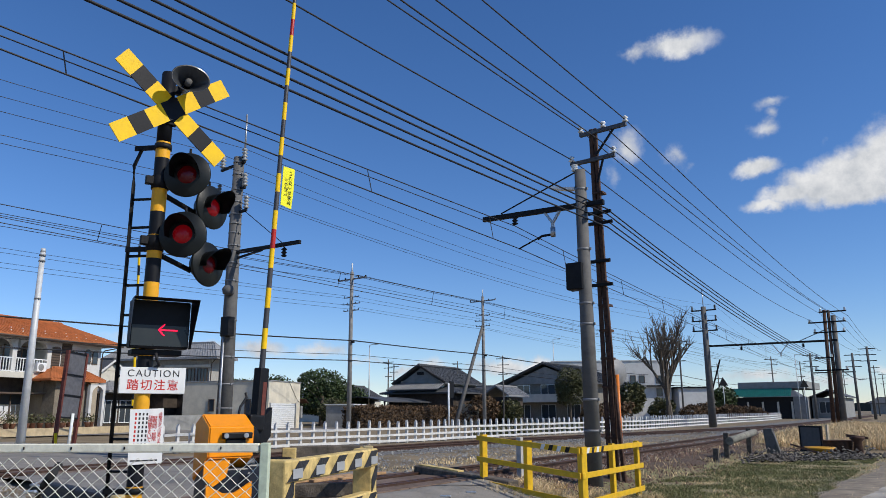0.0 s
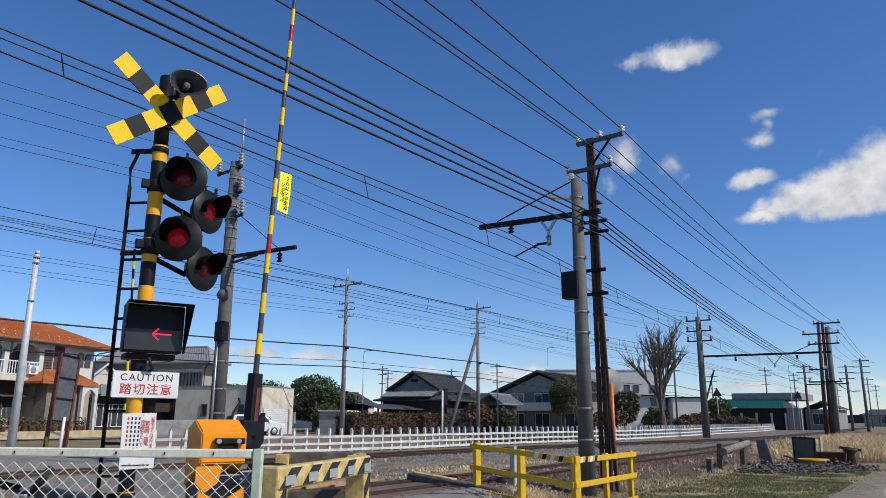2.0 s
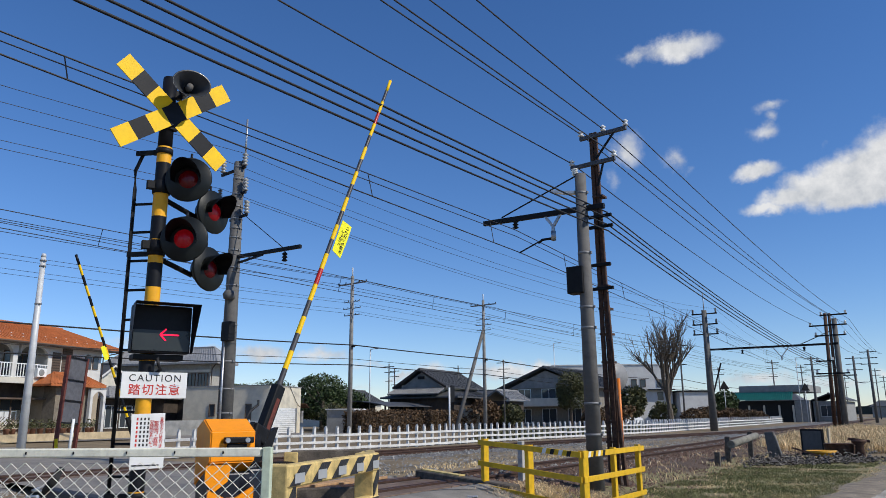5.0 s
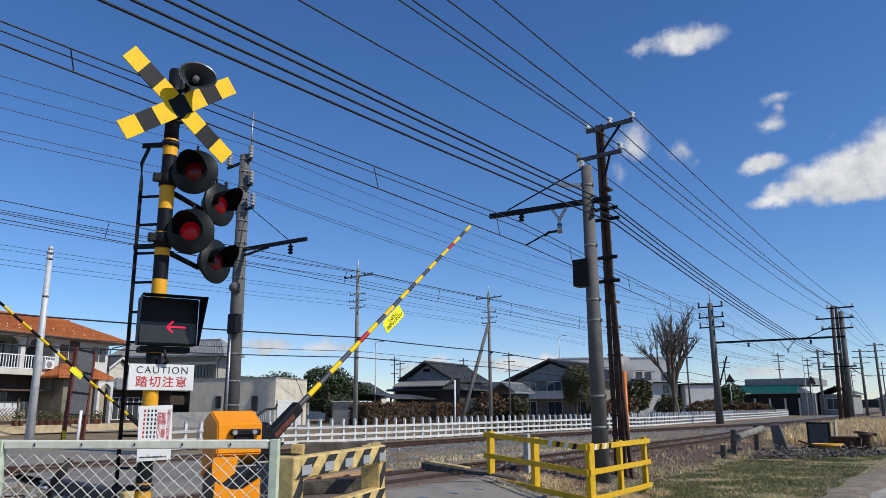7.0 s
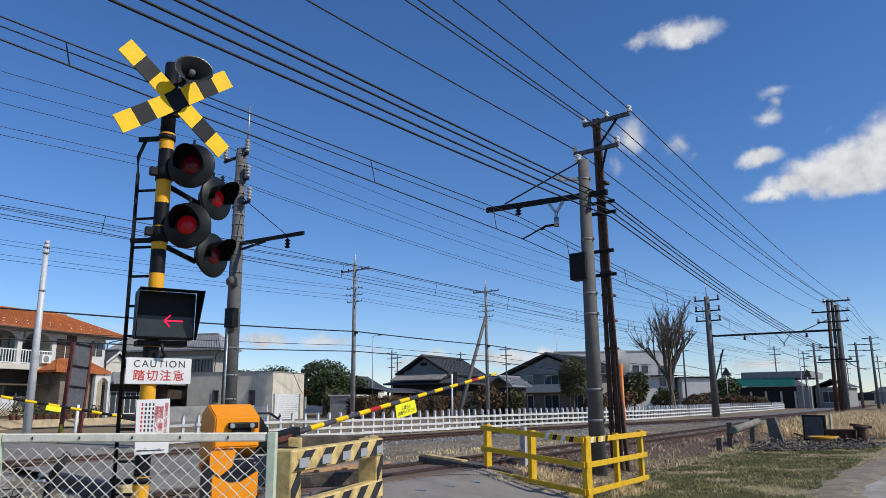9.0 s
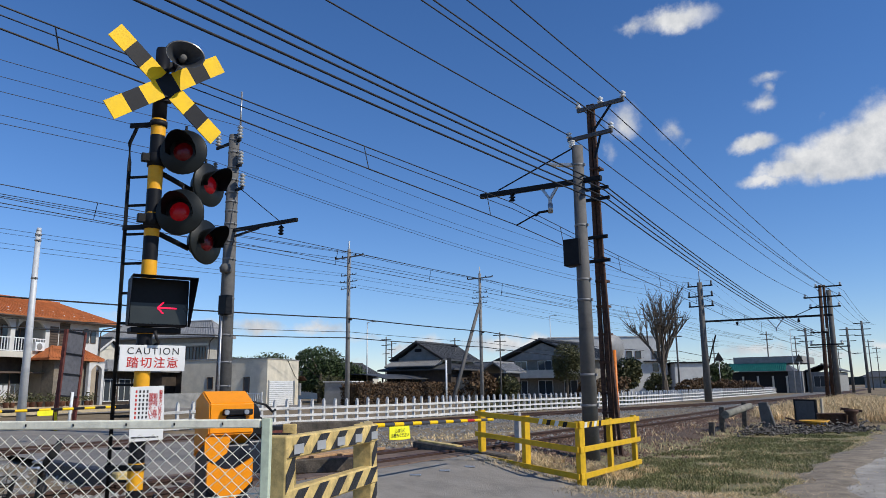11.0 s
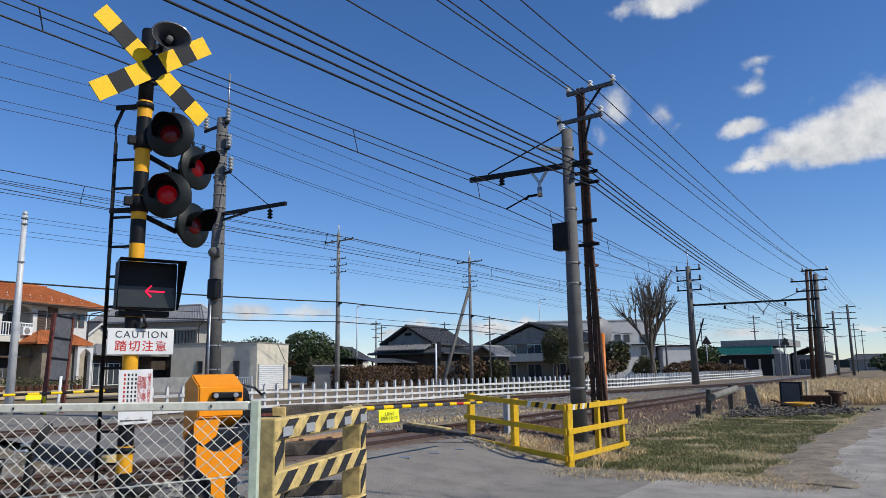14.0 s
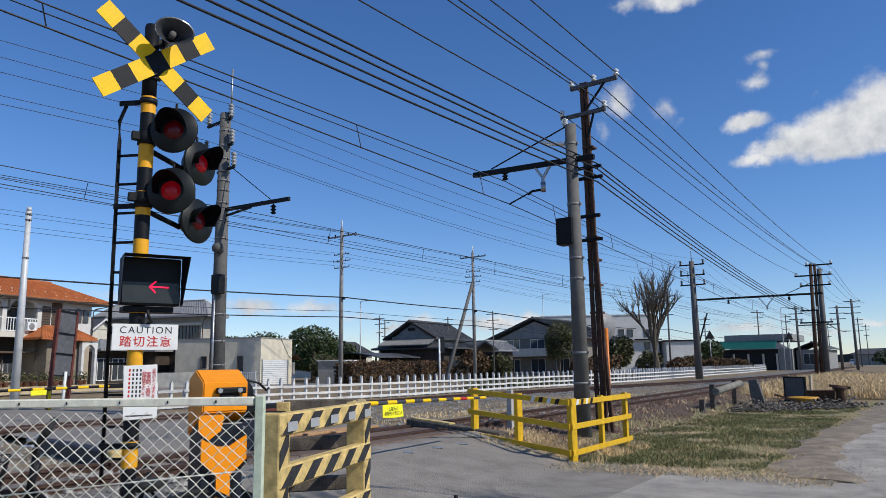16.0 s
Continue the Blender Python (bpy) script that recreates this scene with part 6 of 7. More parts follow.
# house with orange roof and balcony; local x looks out of the facade, y runs along it to the corner
BEIGE = mat("beige_brown_plaster", (0.36, 0.30, 0.22), 0.85, var=0.15, scale=1.5, bump=0.15, stain=0.4, stain_scale=0.6)
BROWNF = mat("brown_frame", (0.10, 0.07, 0.05), 0.6, var=0.1, bump=0.0)
CURTAIN = mat("beige_curtain", (0.38, 0.33, 0.24), 0.8, var=0.2, scale=8, bump=0.1)


def arch_panel(parent, y0, y1, zs, zt, x0, x1, m, name="balcony_arch"):
    """A wall strip over an opening from y0 to y1, whose lower edge is an arch between zs and zt."""
    bm = B()
    r = zt - zs - 0.12
    pts = [(y0, zt), (y0, zs)]
    for k in range(7):
        a = math.pi / 2 * k / 6
        pts.append((y0 + r * (1 - math.cos(a)), zs + r * math.sin(a)))
    for k in range(7):
        a = math.pi / 2 * (1 - k / 6)
        pts.append((y1 - r * (1 - math.cos(a)), zs + r * math.sin(a)))
    pts += [(y1, zs), (y1, zt)]
    out = []
    for p in pts:
        if not out or math.dist(p, out[-1]) > 1e-4:
            out.append(p)
    poly(bm, [(x0, y, z) for y, z in out], (x1 - x0, 0, 0))
    return part(name, bm, m, parent)


h1 = thing("house", "two-storey cream house with orange tiled roof and balcony", "house", -49.35, 28.52, 0, 16.5)
walls(h1, -4.2, -1.3, -24, -4.4, 0.1, 6.05, BEIGE, "rear_wall"); walls(h1, -4.2, 0, -4.4, 0, 0.1, 3.9, BEIGE, "lower_wall"); walls(h1, -4.2, 0, -4.4, 0, 3.9, 6.1, PLASTERW, "upper_wall")
walls(h1, -1.3, -1.24, -24, -4.4, 3.9, 6.05, GREYWALL, "balcony_back")
bm = B(); box(bm, (-0.66, -14.2, 3.87), (1.5, 19.6, 0.2), bev=0.02); part("balcony_floor", bm, PLASTERW, h1)
bm = B(); box(bm, (0.02, -14.2, 3.82), (0.16, 19.6, 0.36), bev=0.02); part("balcony_edge", bm, PLASTER, h1)
for y in (-4.45, -7.05, -9.8, -12.6, -15.4):
    bm = B(); box(bm, (-0.06, y, 4.95), (0.26, 0.34, 2.2), bev=0.03); part("balcony_pillar", bm, PLASTERW, h1)
    arch_panel(h1, y - (2.26 if y == -4.45 else 2.5), y - 0.16, 5.3, 6.08, -0.16, 0.06, PLASTERW)
    n = 11
    for k in range(n):
        bm = B(); box(bm, (0.04, y - 0.3 - k * 0.2, 4.42), (0.035, 0.05, 0.8)); part("balcony_bar", bm, PORCELAIN, h1)
    for z in (4.05, 4.85):
        bm = B(); box(bm, (0.04, y - 1.3, z), (0.06, 2.4, 0.06)); part("balcony_rail", bm, PORCELAIN, h1)
    window(h1, (-1.24, y - 1.3, 4.85), 2.0, 1.7, "+x", 2, BROWNF)
bm = B(); box(bm, (0.2, -5.2, 4.35), (0.3, 0.72, 0.56), bev=0.03); ac = part("air_conditioner", bm, PORCELAIN, h1)
bm = B(); lathe(bm, [(0, 0.02), (0.2, 0.02), (0.22, 0.0)], 18, pose(0.35, -5.26, 4.35, 0, 90, 0)); part("fan_grille", bm, GREYWALL, ac)
for y, w, z, h in ((-3.93, 0.72, 5.0, 1.48), (-3.05, 0.81, 5.15, 1.75)):
    bm = B(); box(bm, (0.02, y, z), (0.07, w, h), bev=0.01); sh = part("shutter", bm, BROWNF, h1, "dark brown louvred shutter")
    for k in range(8):
        bm = B(); box(bm, (0.06, y, z - h / 2 + 0.12 + k * (h - 0.2) / 7.5), (0.03, w - 0.12, 0.05)); part("slat", bm, BROWNWALL, sh)
for y0, y1 in ((-1.51, -0.92), (-0.80, -0.30)):
    bm = B()
    ring = [(y1, 4.8), (y0, 4.8)] + [((y0 + y1) / 2 - (y1 - y0) / 2 * math.cos(math.pi * k / 8), 5.5 + (y1 - y0) / 2 * math.sin(math.pi * k / 8)) for k in range(9)]
    poly(bm, [(0.005, y, z) for y, z in ring], (0.05, 0, 0)); wn = part("arched_window", bm, BROWNF, h1, "dark arched window")
    yc = (y0 + y1) / 2
    bm = B(); poly(bm, [(0.06, yc + (y - yc) * 0.8, 4.8 + (z - 4.8) * 0.92 + 0.04) for y, z in ring], (0.006, 0, 0)); part("pane", bm, GLASS, wn)
for y in (-6.2, -8.9, -11.6, -14.3):
    window(h1, (-1.3, y, 1.75), 2.3, 2.0, "+x", 2, BROWNF)
    bm = B(); box(bm, (-1.22, y, 1.45), (0.02, 2.2, 1.2)); part("curtain", bm, CURTAIN, h1)
hip_roof(h1, -4.95, 0.8, -25, 1.15, 6.12, 1.32, ROOF_OR, rows=84)
bm = B(); box(bm, (-2.05, -11.9, 6.09), (5.5, 25.6, 0.08)); part("soffit", bm, GREYWALL, h1)
bm = B(); cyl(bm, (0.86, -25, 6.1), (0.86, 1.15, 6.1), 0.06, n=8); part("gutter", bm, BROWNF, h1)
bm = B(); tube(bm, [(0.8, 0.9, 6.05), (0.2, 0.15, 5.8), (0.08, 0.08, 5.6), (0.08, 0.08, 0.2)], 0.04, 8); part("downpipe", bm, BROWNF, h1)
for i in range(18):
    for row in (0, 1):
        bm = B(); box(bm, (0.35 - 0.5 * row, -14.6 + i * 0.85 + 0.4 * row, 6.45 + 0.23 * row), (0.12, 0.05, 0.1)); part("snow_guard", bm, PORCELAIN, h1)
# brown band stands in for the shadow under the balcony
walls(h1, -1.3, -1.2, -24, -4.4, 2.75, 3.8, BROWNWALL, "shaded_band")
bm = B(); box(bm, (-0.5, -14, 2.72), (1.5, 19, 0.1)); part("lower_eave", bm, BROWNF, h1)
# porch plaster is darker than the house: its shade is put into the colour
walls(h1, 0, 1.0, -4.6, -1.7, 0.1, 3.5, mat("shade_toned_plaster", (0.21, 0.175, 0.13), 0.85, var=0.2, bump=0.15, stain=0.5), "porch")
hip_roof(h1, -0.5, 1.6, -5.6, -1.0, 3.5, 0.72, ROOF_OR, name="porch_roof", rows=18)
arch_panel(h1, -2.0, -0.9, 2.6, 3.4, 1.2, 1.45, PLASTERW, "porch_arch")
for y in (-2.05, -0.9):
    bm = B(); box(bm, (1.33, y, 1.75), (0.26, 0.22, 3.3), bev=0.02); part("porch_pillar", bm, PLASTERW, h1)
# garden before the house: retaining wall, terrace, pots, trellis
GARDEN = pose(-49.35, 28.52, 0, 0, 0, 16.5)
gw = part("garden_wall", box(B(), (4.4, -12, 0.35), (0.25, 25, 0.66)), mat("pale_earth_render", (0.46, 0.36, 0.22), 0.9, var=0.2, scale=2, bump=0.3, stain=0.4))
gw.matrix_basis = GARDEN
tagged(gw, "low pale brown retaining wall of the front garden", "garden wall", kind="structure")
gt0 = part("garden_terrace", box(B(), (3.0, -12, 0.33), (2.6, 24.8, 0.6)), SOIL)
gt0.matrix_basis = GARDEN
tagged(gt0, "raised brown garden terrace before the house", "terrace", kind="structure")
pot = mat("terracotta", (0.22, 0.10, 0.06), 0.8, var=0.2, bump=0.1)
first = None
for i in range(15):
    m = GARDEN @ pose(4.2 + rng.normal(0, 0.1), -10.6 + i * 0.42 + rng.normal(0, 0.05), 0.66, 0, 0, rng.random() * 360)
    if first is None:
        first = o = thing("plant_pot", "brown plant pot with a small shrub on the garden wall", "plant pot", group="plant pots")
        o.matrix_basis = m
        bm = B(); lathe(bm, [(0, 0), (0.12, 0), (0.17, 0.28), (0.19, 0.3), (0.14, 0.28), (0, 0.26)], 12); part("pot", bm, pot, o)
        V, F = [], []
        for k in range(90):
            p = rng.normal(0, 0.13, 3) + (0, 0, 0.48)
            a = rng.normal(0, 0.05, (3, 3)); kk = len(V)
            V += [tuple(p + a[q]) for q in range(3)]; F.append((kk, kk + 1, kk + 2))
        raw("shrub", V, F, LEAF2, o)
    else:
        copy_thing(first, m)
tr = thing("garden_trellis", "dark wooden lattice fence before the house", "trellis")
tr.matrix_basis = GARDEN @ pose(2.6, -13.2, 0.62)
for y in np.arange(-4, 4.1, 1.6):
    bm = B(); box(bm, (0, y, 0.75), (0.07, 0.07, 1.6)); part("post", bm, BROWNF, tr)
for k in range(36):
    y = -4 + k * 0.22
    for d in (1, -1):
        bm = B(); beam(bm, (0.02 * d, y, 0.1), (0.02 * d, y + d * 0.9, 1.0), 0.02, 0.03); part("lath", bm, BROWNF, tr)
cl = thing("hanging_laundry", "white laundry hung out on a line before the house", "laundry")
cl.matrix_basis = GARDEN @ pose(1.6, -10.2, 0.9)
for k in range(4):
    bm = B(); poly(bm, [(0.03 * (k % 2), k * 0.5, 1.0), (0.03 * (k % 2), k * 0.5 + 0.44, 1.02), (0.06, k * 0.5 + 0.46, 0.25 + 0.1 * (k % 3)), (0.02, k * 0.5 - 0.02, 0.2 + 0.08 * (k % 2))], (0.015, 0, 0)); part("cloth", bm, PLASTERW, cl)
bm = B(); cyl(bm, (0, -0.4, 1.03), (0, 2.3, 1.03), 0.015, n=6); cyl(bm, (0, -0.4, -0.3), (0, -0.4, 1.1), 0.02, n=6); cyl(bm, (0, 2.3, -0.3), (0, 2.3, 1.1), 0.02, n=6); part("line", bm, ALU, cl)
# small gabled house between, with a tiled lean-to and white window frames
h2b = thing("house", "small gabled house with cream gable end and tiled lean-to", "house", -56.71, 33.76, 0, 16.5)
walls(h2b, -6, 0, -1.05, 1.05, 0.1, 4.9, PLASTER); hip_roof(h2b, -6.4, 0.35, -1.45, 1.45, 4.72, 0.98, ROOF_GR, "x", 0.985, rows=0)
bm = B(); poly(bm, [(0.0, -1.05, 4.88), (0.0, 1.05, 4.88), (0.0, 0, 5.6)], (0.04, 0, 0)); part("gable_wall", bm, PLASTER, h2b)
for sgn in (-1, 1):
    bm = B(); beam(bm, (0.38, sgn * 1.45, 4.72), (0.38, 0, 5.7), 0.05, 0.14); part("barge_board", bm, PLASTERW, h2b)
walls(h2b, 0, 1.6, -2.4, 3.2, 0.1, 3.0, BROWNWALL, "lean_to_wall"); hip_roof(h2b, -0.9, 2.6, -2.8, 3.6, 3.05, 0.75, ROOF_GL, name="lean_to_roof", rows=20)
for y in (-1.4, 0.2, 1.8):
    window(h2b, (1.6, y, 1.6), 1.3, 1.7, "+x", 1, PORCELAIN)
# grey-roofed house behind the signal; local x runs along the long side, which faces -y
h2 = thing("house", "two-storey house with silver-grey tiled roof and pale upper wall", "house", -49.91, 40.07, 0, 20)
walls(h2, -11.4, -1.6, 0, 1.9, 0.1, 3.6, BROWNWALL, "lower_wall"); walls(h2, -11.3, -1.7, 0.02, 1.9, 3.6, 5.9, mat("grey_beige_wall", (0.34, 0.32, 0.28), 0.85, var=0.12, bump=0.1, stain=0.3), "upper_wall")
hip_roof(h2, -12.2, -0.6, -0.75, 2.6, 5.9, 1.35, ROOF_GL, "x", 0.2, rows=44)
for x, w in ((-4.9, 1.0), (-3.6, 1.0), (-2.35, 0.9), (-8.4, 1.5)):
    window(h2, (x, 0.0, 4.55), w, 1.15, "-y", 2, BROWNF)
bm = B(); box(bm, (-3.8, -0.06, 5.35), (4.4, 0.12, 0.2)); part("lintel", bm, PLASTER, h2)
hip_roof(h2, -11.8, -4.2, -2.6, 1.2, 3.0, 0.75, ROOF_GL, "x", 0.4, name="lower_roof", rows=30)
walls(h2, -11, -4.6, -1.9, 0, 0.1, 3.0, BROWNWALL, "veranda_wall")
bm = B(); tube(bm, [(-0.8, -0.6, 5.85), (-1.4, -0.1, 5.6), (-1.5, -0.06, 5.4), (-1.5, -0.06, 0.3)], 0.045, 8); part("downpipe", bm, BROWNF, h2)

# garage: local x along the long side, which faces -y; the shutter looks along +x
CREAM = mat("warm_cream_render", (0.60, 0.545, 0.43), 0.85, var=0.12, scale=1.2, bump=0.15, stain=0.4, stain_scale=0.5)
g = thing("garage", "cream flat-roofed garage with white roller shutter", "garage", -43.93, 39.38, 0, 20)
walls(g, -7.6, 0, 0, 5.5, 0.1, 3.9, CREAM)
bm = B(); box(bm, (-3.8, 2.75, 3.93), (7.72, 5.62, 0.07)); part("parapet", bm, GREYWALL, g)
bm = B(); box(bm, (0.0, 2.4, 1.18), (0.05, 4.3, 2.0)); sh = part("shutter", bm, GREYWALL, g)
for i in range(13):
    bm = B(); box(bm, (0.035, 2.4, 0.28 + i * 0.152), (0.035, 4.2, 0.135), bev=0.012); part("slat", bm, PORCELAIN, sh)
for y in (0.18, 4.62):
    bm = B(); box(bm, (0.05, y, 1.2), (0.1, 0.12, 2.05)); part("shutter_rail", bm, ALU, g)
window(g, (-4.98, 0, 2.05), 0.47, 0.9, "-y", 0, BROWNF); window(g, (-1.76, 0, 1.82), 0.47, 1.3, "-y", 0, BROWNF)
bm = B(); box(bm, (-0.05, 5.66, 1.5), (0.4, 0.3, 1.0), bev=0.02); part("meter_box", bm, GREYWALL, g)
bm = B(); poly(bm, [(-0.4, 5.5, 2.55), (0.5, 5.5, 2.55), (0.5, 6.2, 2.2), (-0.4, 6.2, 2.2)], (0, 0, 0.05)); part("rusty_awning", bm, RUST, g)
bm = B(); tube(bm, [(0.02, 3.4, 3.9), (0.06, 4.7, 2.6), (0.06, 5.3, 2.3)], 0.02, 6); part("cable", bm, CABLE, g)
gt = thing("garden_gate", "white metal garden gate beside the garage", "gate")
gt.matrix_basis = pose(-43.93, 39.38, 0, 0, 0, 20) @ pose(-0.75, -0.5, 0.2)
for x in np.linspace(-0.55, 0.55, 8):
    bm = B(); box(bm, (x, 0, 0.52), (0.03, 0.03, 0.92)); part("bar", bm, PORCELAIN, gt)
for z in (0.1, 1.0):
    bm = B(); box(bm, (0, 0, z), (1.2, 0.05, 0.06)); part("rail", bm, PORCELAIN, gt)
for x in (-0.62, 0.62):
    bm = B(); box(bm, (x, 0, 0.55), (0.08, 0.08, 1.15), bev=0.01); part("gate_post", bm, PORCELAIN, gt)
# small shed
s = thing("garden_shed", "small flat-roofed grey and white storage shed", "shed", -41.37, 46.18, 0, 20)
walls(s, -2.3, 0, 0, 2.9, 0.1, 2.05, GREYWALL); walls(s, 0.0, 0.05, 0.05, 2.85, 0.1, 2.0, PLASTERW, "front_wall")
bm = B(); box(bm, (-1.1, 1.45, 2.09), (2.6, 3.2, 0.09)); part("roof", bm, PLASTERW, s)

# large traditional house: the gable looks along -y, the ridge runs along y
j = thing("house", "traditional house with dark grey tiled hip-and-gable roof", "house", -44.79, 60.16, 0, 6)
walls(j, -3.3, 4.2, -0.6, 9, 0.1, 3.4, BROWNWALL)
hip_roof(j, -4.0, 5.0, -1.3, 10.0, 3.2, 1.2, ROOF_GR, name="lower_roof", rows=30)
walls(j, -2.4, 2.4, 0.3, 8.2, 3.4, 4.6, PLASTER, "upper_wall")
hip_roof(j, -3.1, 3.1, -0.25, 8.6, 4.2, 1.85, ROOF_GR, "y", 0.985, name="main_roof", rows=26)
bm = B(); poly(bm, [(-2.5, 0.25, 4.3), (2.5, 0.25, 4.3), (0, 0.25, 5.85)], (0, 0.06, 0)); part("gable_wall", bm, GREYWALL, j)
bm = B(); box(bm, (0, 0.2, 5.3), (0.8, 0.06, 0.3), bev=0.02); part("gable_vent", bm, BLK, j)
for sgn in (-1, 1):
    bm = B(); beam(bm, (sgn * 3.15, -0.3, 4.28), (0, -0.3, 6.12), 0.08, 0.2); part("barge_board", bm, BROWNWALL, j)
bm = B(); poly(bm, [(-2.9, -1.7, 3.55), (3.0, -1.7, 3.55), (3.0, -0.2, 4.12), (-2.9, -0.2, 4.12)], (0, 0, 0.08)); aw = part("pent_roof", bm, ROOF_GR, j)
# ribs in the paler tile colour give the sunlit look of the pent roof
for i in range(24):
    bm = B(); beam(bm, (-2.8 + i * 0.25, -1.74, 3.66), (-2.8 + i * 0.25, -0.22, 4.24), 0.10, 0.07); part("tile_rib", bm, ROOF_GL, aw)
for x, w in ((-2.4, 1.6), (0.2, 2.4)):
    window(j, (x, -0.6, 1.6), w, 1.8, "-y", 2, BROWNF)
window(j, (4.2, 6.5, 1.6), 2.2, 1.8, "+x", 2, BROWNF)
for k in range(8):
    bm = B(); box(bm, (4.6 + k * 0.24, 0.6, 1.25), (0.22, 0.05, 1.9)); part("plank_screen", bm, mat("pale_grey_planks", (0.42, 0.38, 0.30), 0.85, var=0.25, bump=0.2, rand=0.2), j)
# wing roof takes the paler tile so that it looks sunlit beside the others
walls(j, 5.8, 7.8, 4.2, 8.4, 0.1, 2.9, BROWNWALL, "wing_wall"); hip_roof(j, 5.3, 8.3, 3.6, 9.0, 2.95, 0.95, ROOF_GL, "y", 0.98, name="wing_roof", rows=16)
walls(j, -10.4, -6.8, -3, 2, 0.1, 2.9, BROWNWALL, "annex"); hip_roof(j, -11, -6.2, -3.6, 2.6, 2.85, 1.2, ROOF_GR, "y", 0.98, name="annex_roof", rows=14)
cp = thing("carport", "dark curved carport roof on slim posts", "carport", 0, 0, 0)
bm = B()
arc = [(-33.5 + 3.0 * a, 2.15 + 0.35 * (1 - a * a)) for a in np.linspace(-1, 1, 9)]
poly(bm, [(x, 37.4, z) for x, z in arc] + [(x, 37.4, z - 0.05) for x, z in arc[::-1]], (0, 5, 0))
part("roof", bm, ROOF_GR, cp)
for x in (-36, -31):
    for y in (37.8, 42):
        bm = B(); box(bm, (x, y, 1.15), (0.09, 0.09, 2.1)); part("post", bm, BLK_STEEL, cp)

# two-storey gabled house
w2 = thing("house", "two-storey house with pale gable end and long balcony", "house")
w2.matrix_basis = pose(-0.2, 0, 0)
walls(w2, -38.5, -29.5, 68, 77, 0.2, 4.3, mat("dull_beige_wall", (0.20, 0.18, 0.15), 0.85, var=0.2, bump=0.1, stain=0.4))
hip_roof(w2, -39.8, -28.6, 67.2, 77.8, 4.05, 2.15, ROOF_GR, "y", 0.99, rows=28)
bm = B(); poly(bm, [(-38.6, 67.75, 4.2), (-29.8, 67.75, 4.2), (-34.2, 67.75, 5.95)], (0, 0.1, 0)); part("gable_wall", bm, GREYWALL, w2)
bm = B(); box(bm, (-34, 67.2, 2.75), (9.2, 1.3, 0.8)); part("balcony", bm, PLASTER, w2)
for x, wd in ((-36.8, 1.4), (-34, 1.6), (-31.2, 1.4)):
    window(w2, (x, 68, 3.55), wd, 1.1, "-y", 1); window(w2, (x, 68, 1.4), wd, 1.4, "-y", 1)
# white block building
wb = thing("apartment_block", "white flat-roofed three-storey building with small windows", "building", -31.75, 100.09, 0, 30)
walls(wb, -16, 0, 0, 9, 0.1, 8.15, PLASTERW)
bm = B(); box(bm, (-8, 4.5, 8.2), (16.2, 9.2, 0.14)); part("parapet", bm, PLASTERW, wb)
for x, z in ((-5.05, 5.68), (-3.85, 5.66), (-1.6, 5.62), (-4.88, 3.92), (-1.6, 3.9), (-7.6, 5.7), (-8.9, 5.7), (-11.5, 5.7), (-7.6, 3.9), (-10.4, 3.9), (-12.8, 5.7), (-4.9, 1.7), (-8.4, 1.7)):
    window(wb, (x, 0, z), 0.72, 1.0, "-y", 0, BROWNF)
wb2 = thing("annex_building", "white single-storey annex with dark flat roof", "building", -31.75, 100.09, 0, 30)
walls(wb2, 0.45, 4.3, -2.2, 6, 0.1, 4.35, PLASTERW)
bm = B(); box(bm, (2.3, 1.9, 4.45), (4.4, 8.6, 0.2)); part("roof", bm, BLK_STEEL, wb2)
bm = B(); box(bm, (-1.5, -0.35, 4.75), (3.6, 0.6, 0.16)); part("canopy", bm, BLK_STEEL, wb2)
# teal-fronted works
tb = thing("workshop_building", "low workshop with teal fascia and dark open front", "workshop")
# solid near-black block stands in for the shade inside the open front
walls(tb, -27.9, -18.0, 118.4, 130, 0.2, 3.35, DARKIN); walls(tb, -27.2, -17.6, 118, 130, 4.55, 5.55, GREYWALL, "upper_wall")
bm = B(); poly(bm, [(-28.4, 116.6, 3.4), (-19.7, 116.6, 3.4), (-19.7, 118.0, 4.55), (-28.4, 118.0, 4.55)], (0, 0.1, 0.1)); fr = part("fascia", bm, TEAL, tb)
for k in range(30):
    bm = B(); beam(bm, (-28.3 + k * 0.29, 116.6, 3.5), (-28.3 + k * 0.29, 118.0, 4.66), 0.06, 0.05); part("seam", bm, TEAL, fr)
walls(tb, -19.6, -17.7, 117.6, 118.4, 0.2, 3.3, GREYWALL, "office_wall")
for x in (-28.0, -25.9, -23.8, -21.7, -19.8):
    bm = B(); box(bm, (x, 117.6, 1.4), (0.25, 0.25, 2.5)); part("pillar", bm, PLASTER, tb)
tb2 = thing("workshop_building", "low grey workshop with gabled metal roof", "workshop")
walls(tb2, -17.8, -13.5, 122, 134, 0.2, 3.2, GREYWALL); hip_roof(tb2, -18.2, -13, 121.6, 134.4, 3.2, 1.0, ROOF_GR, "y", 0.98)
window(tb2, (-15.6, 122, 1.8), 2.5, 1.6, "-y", 2)
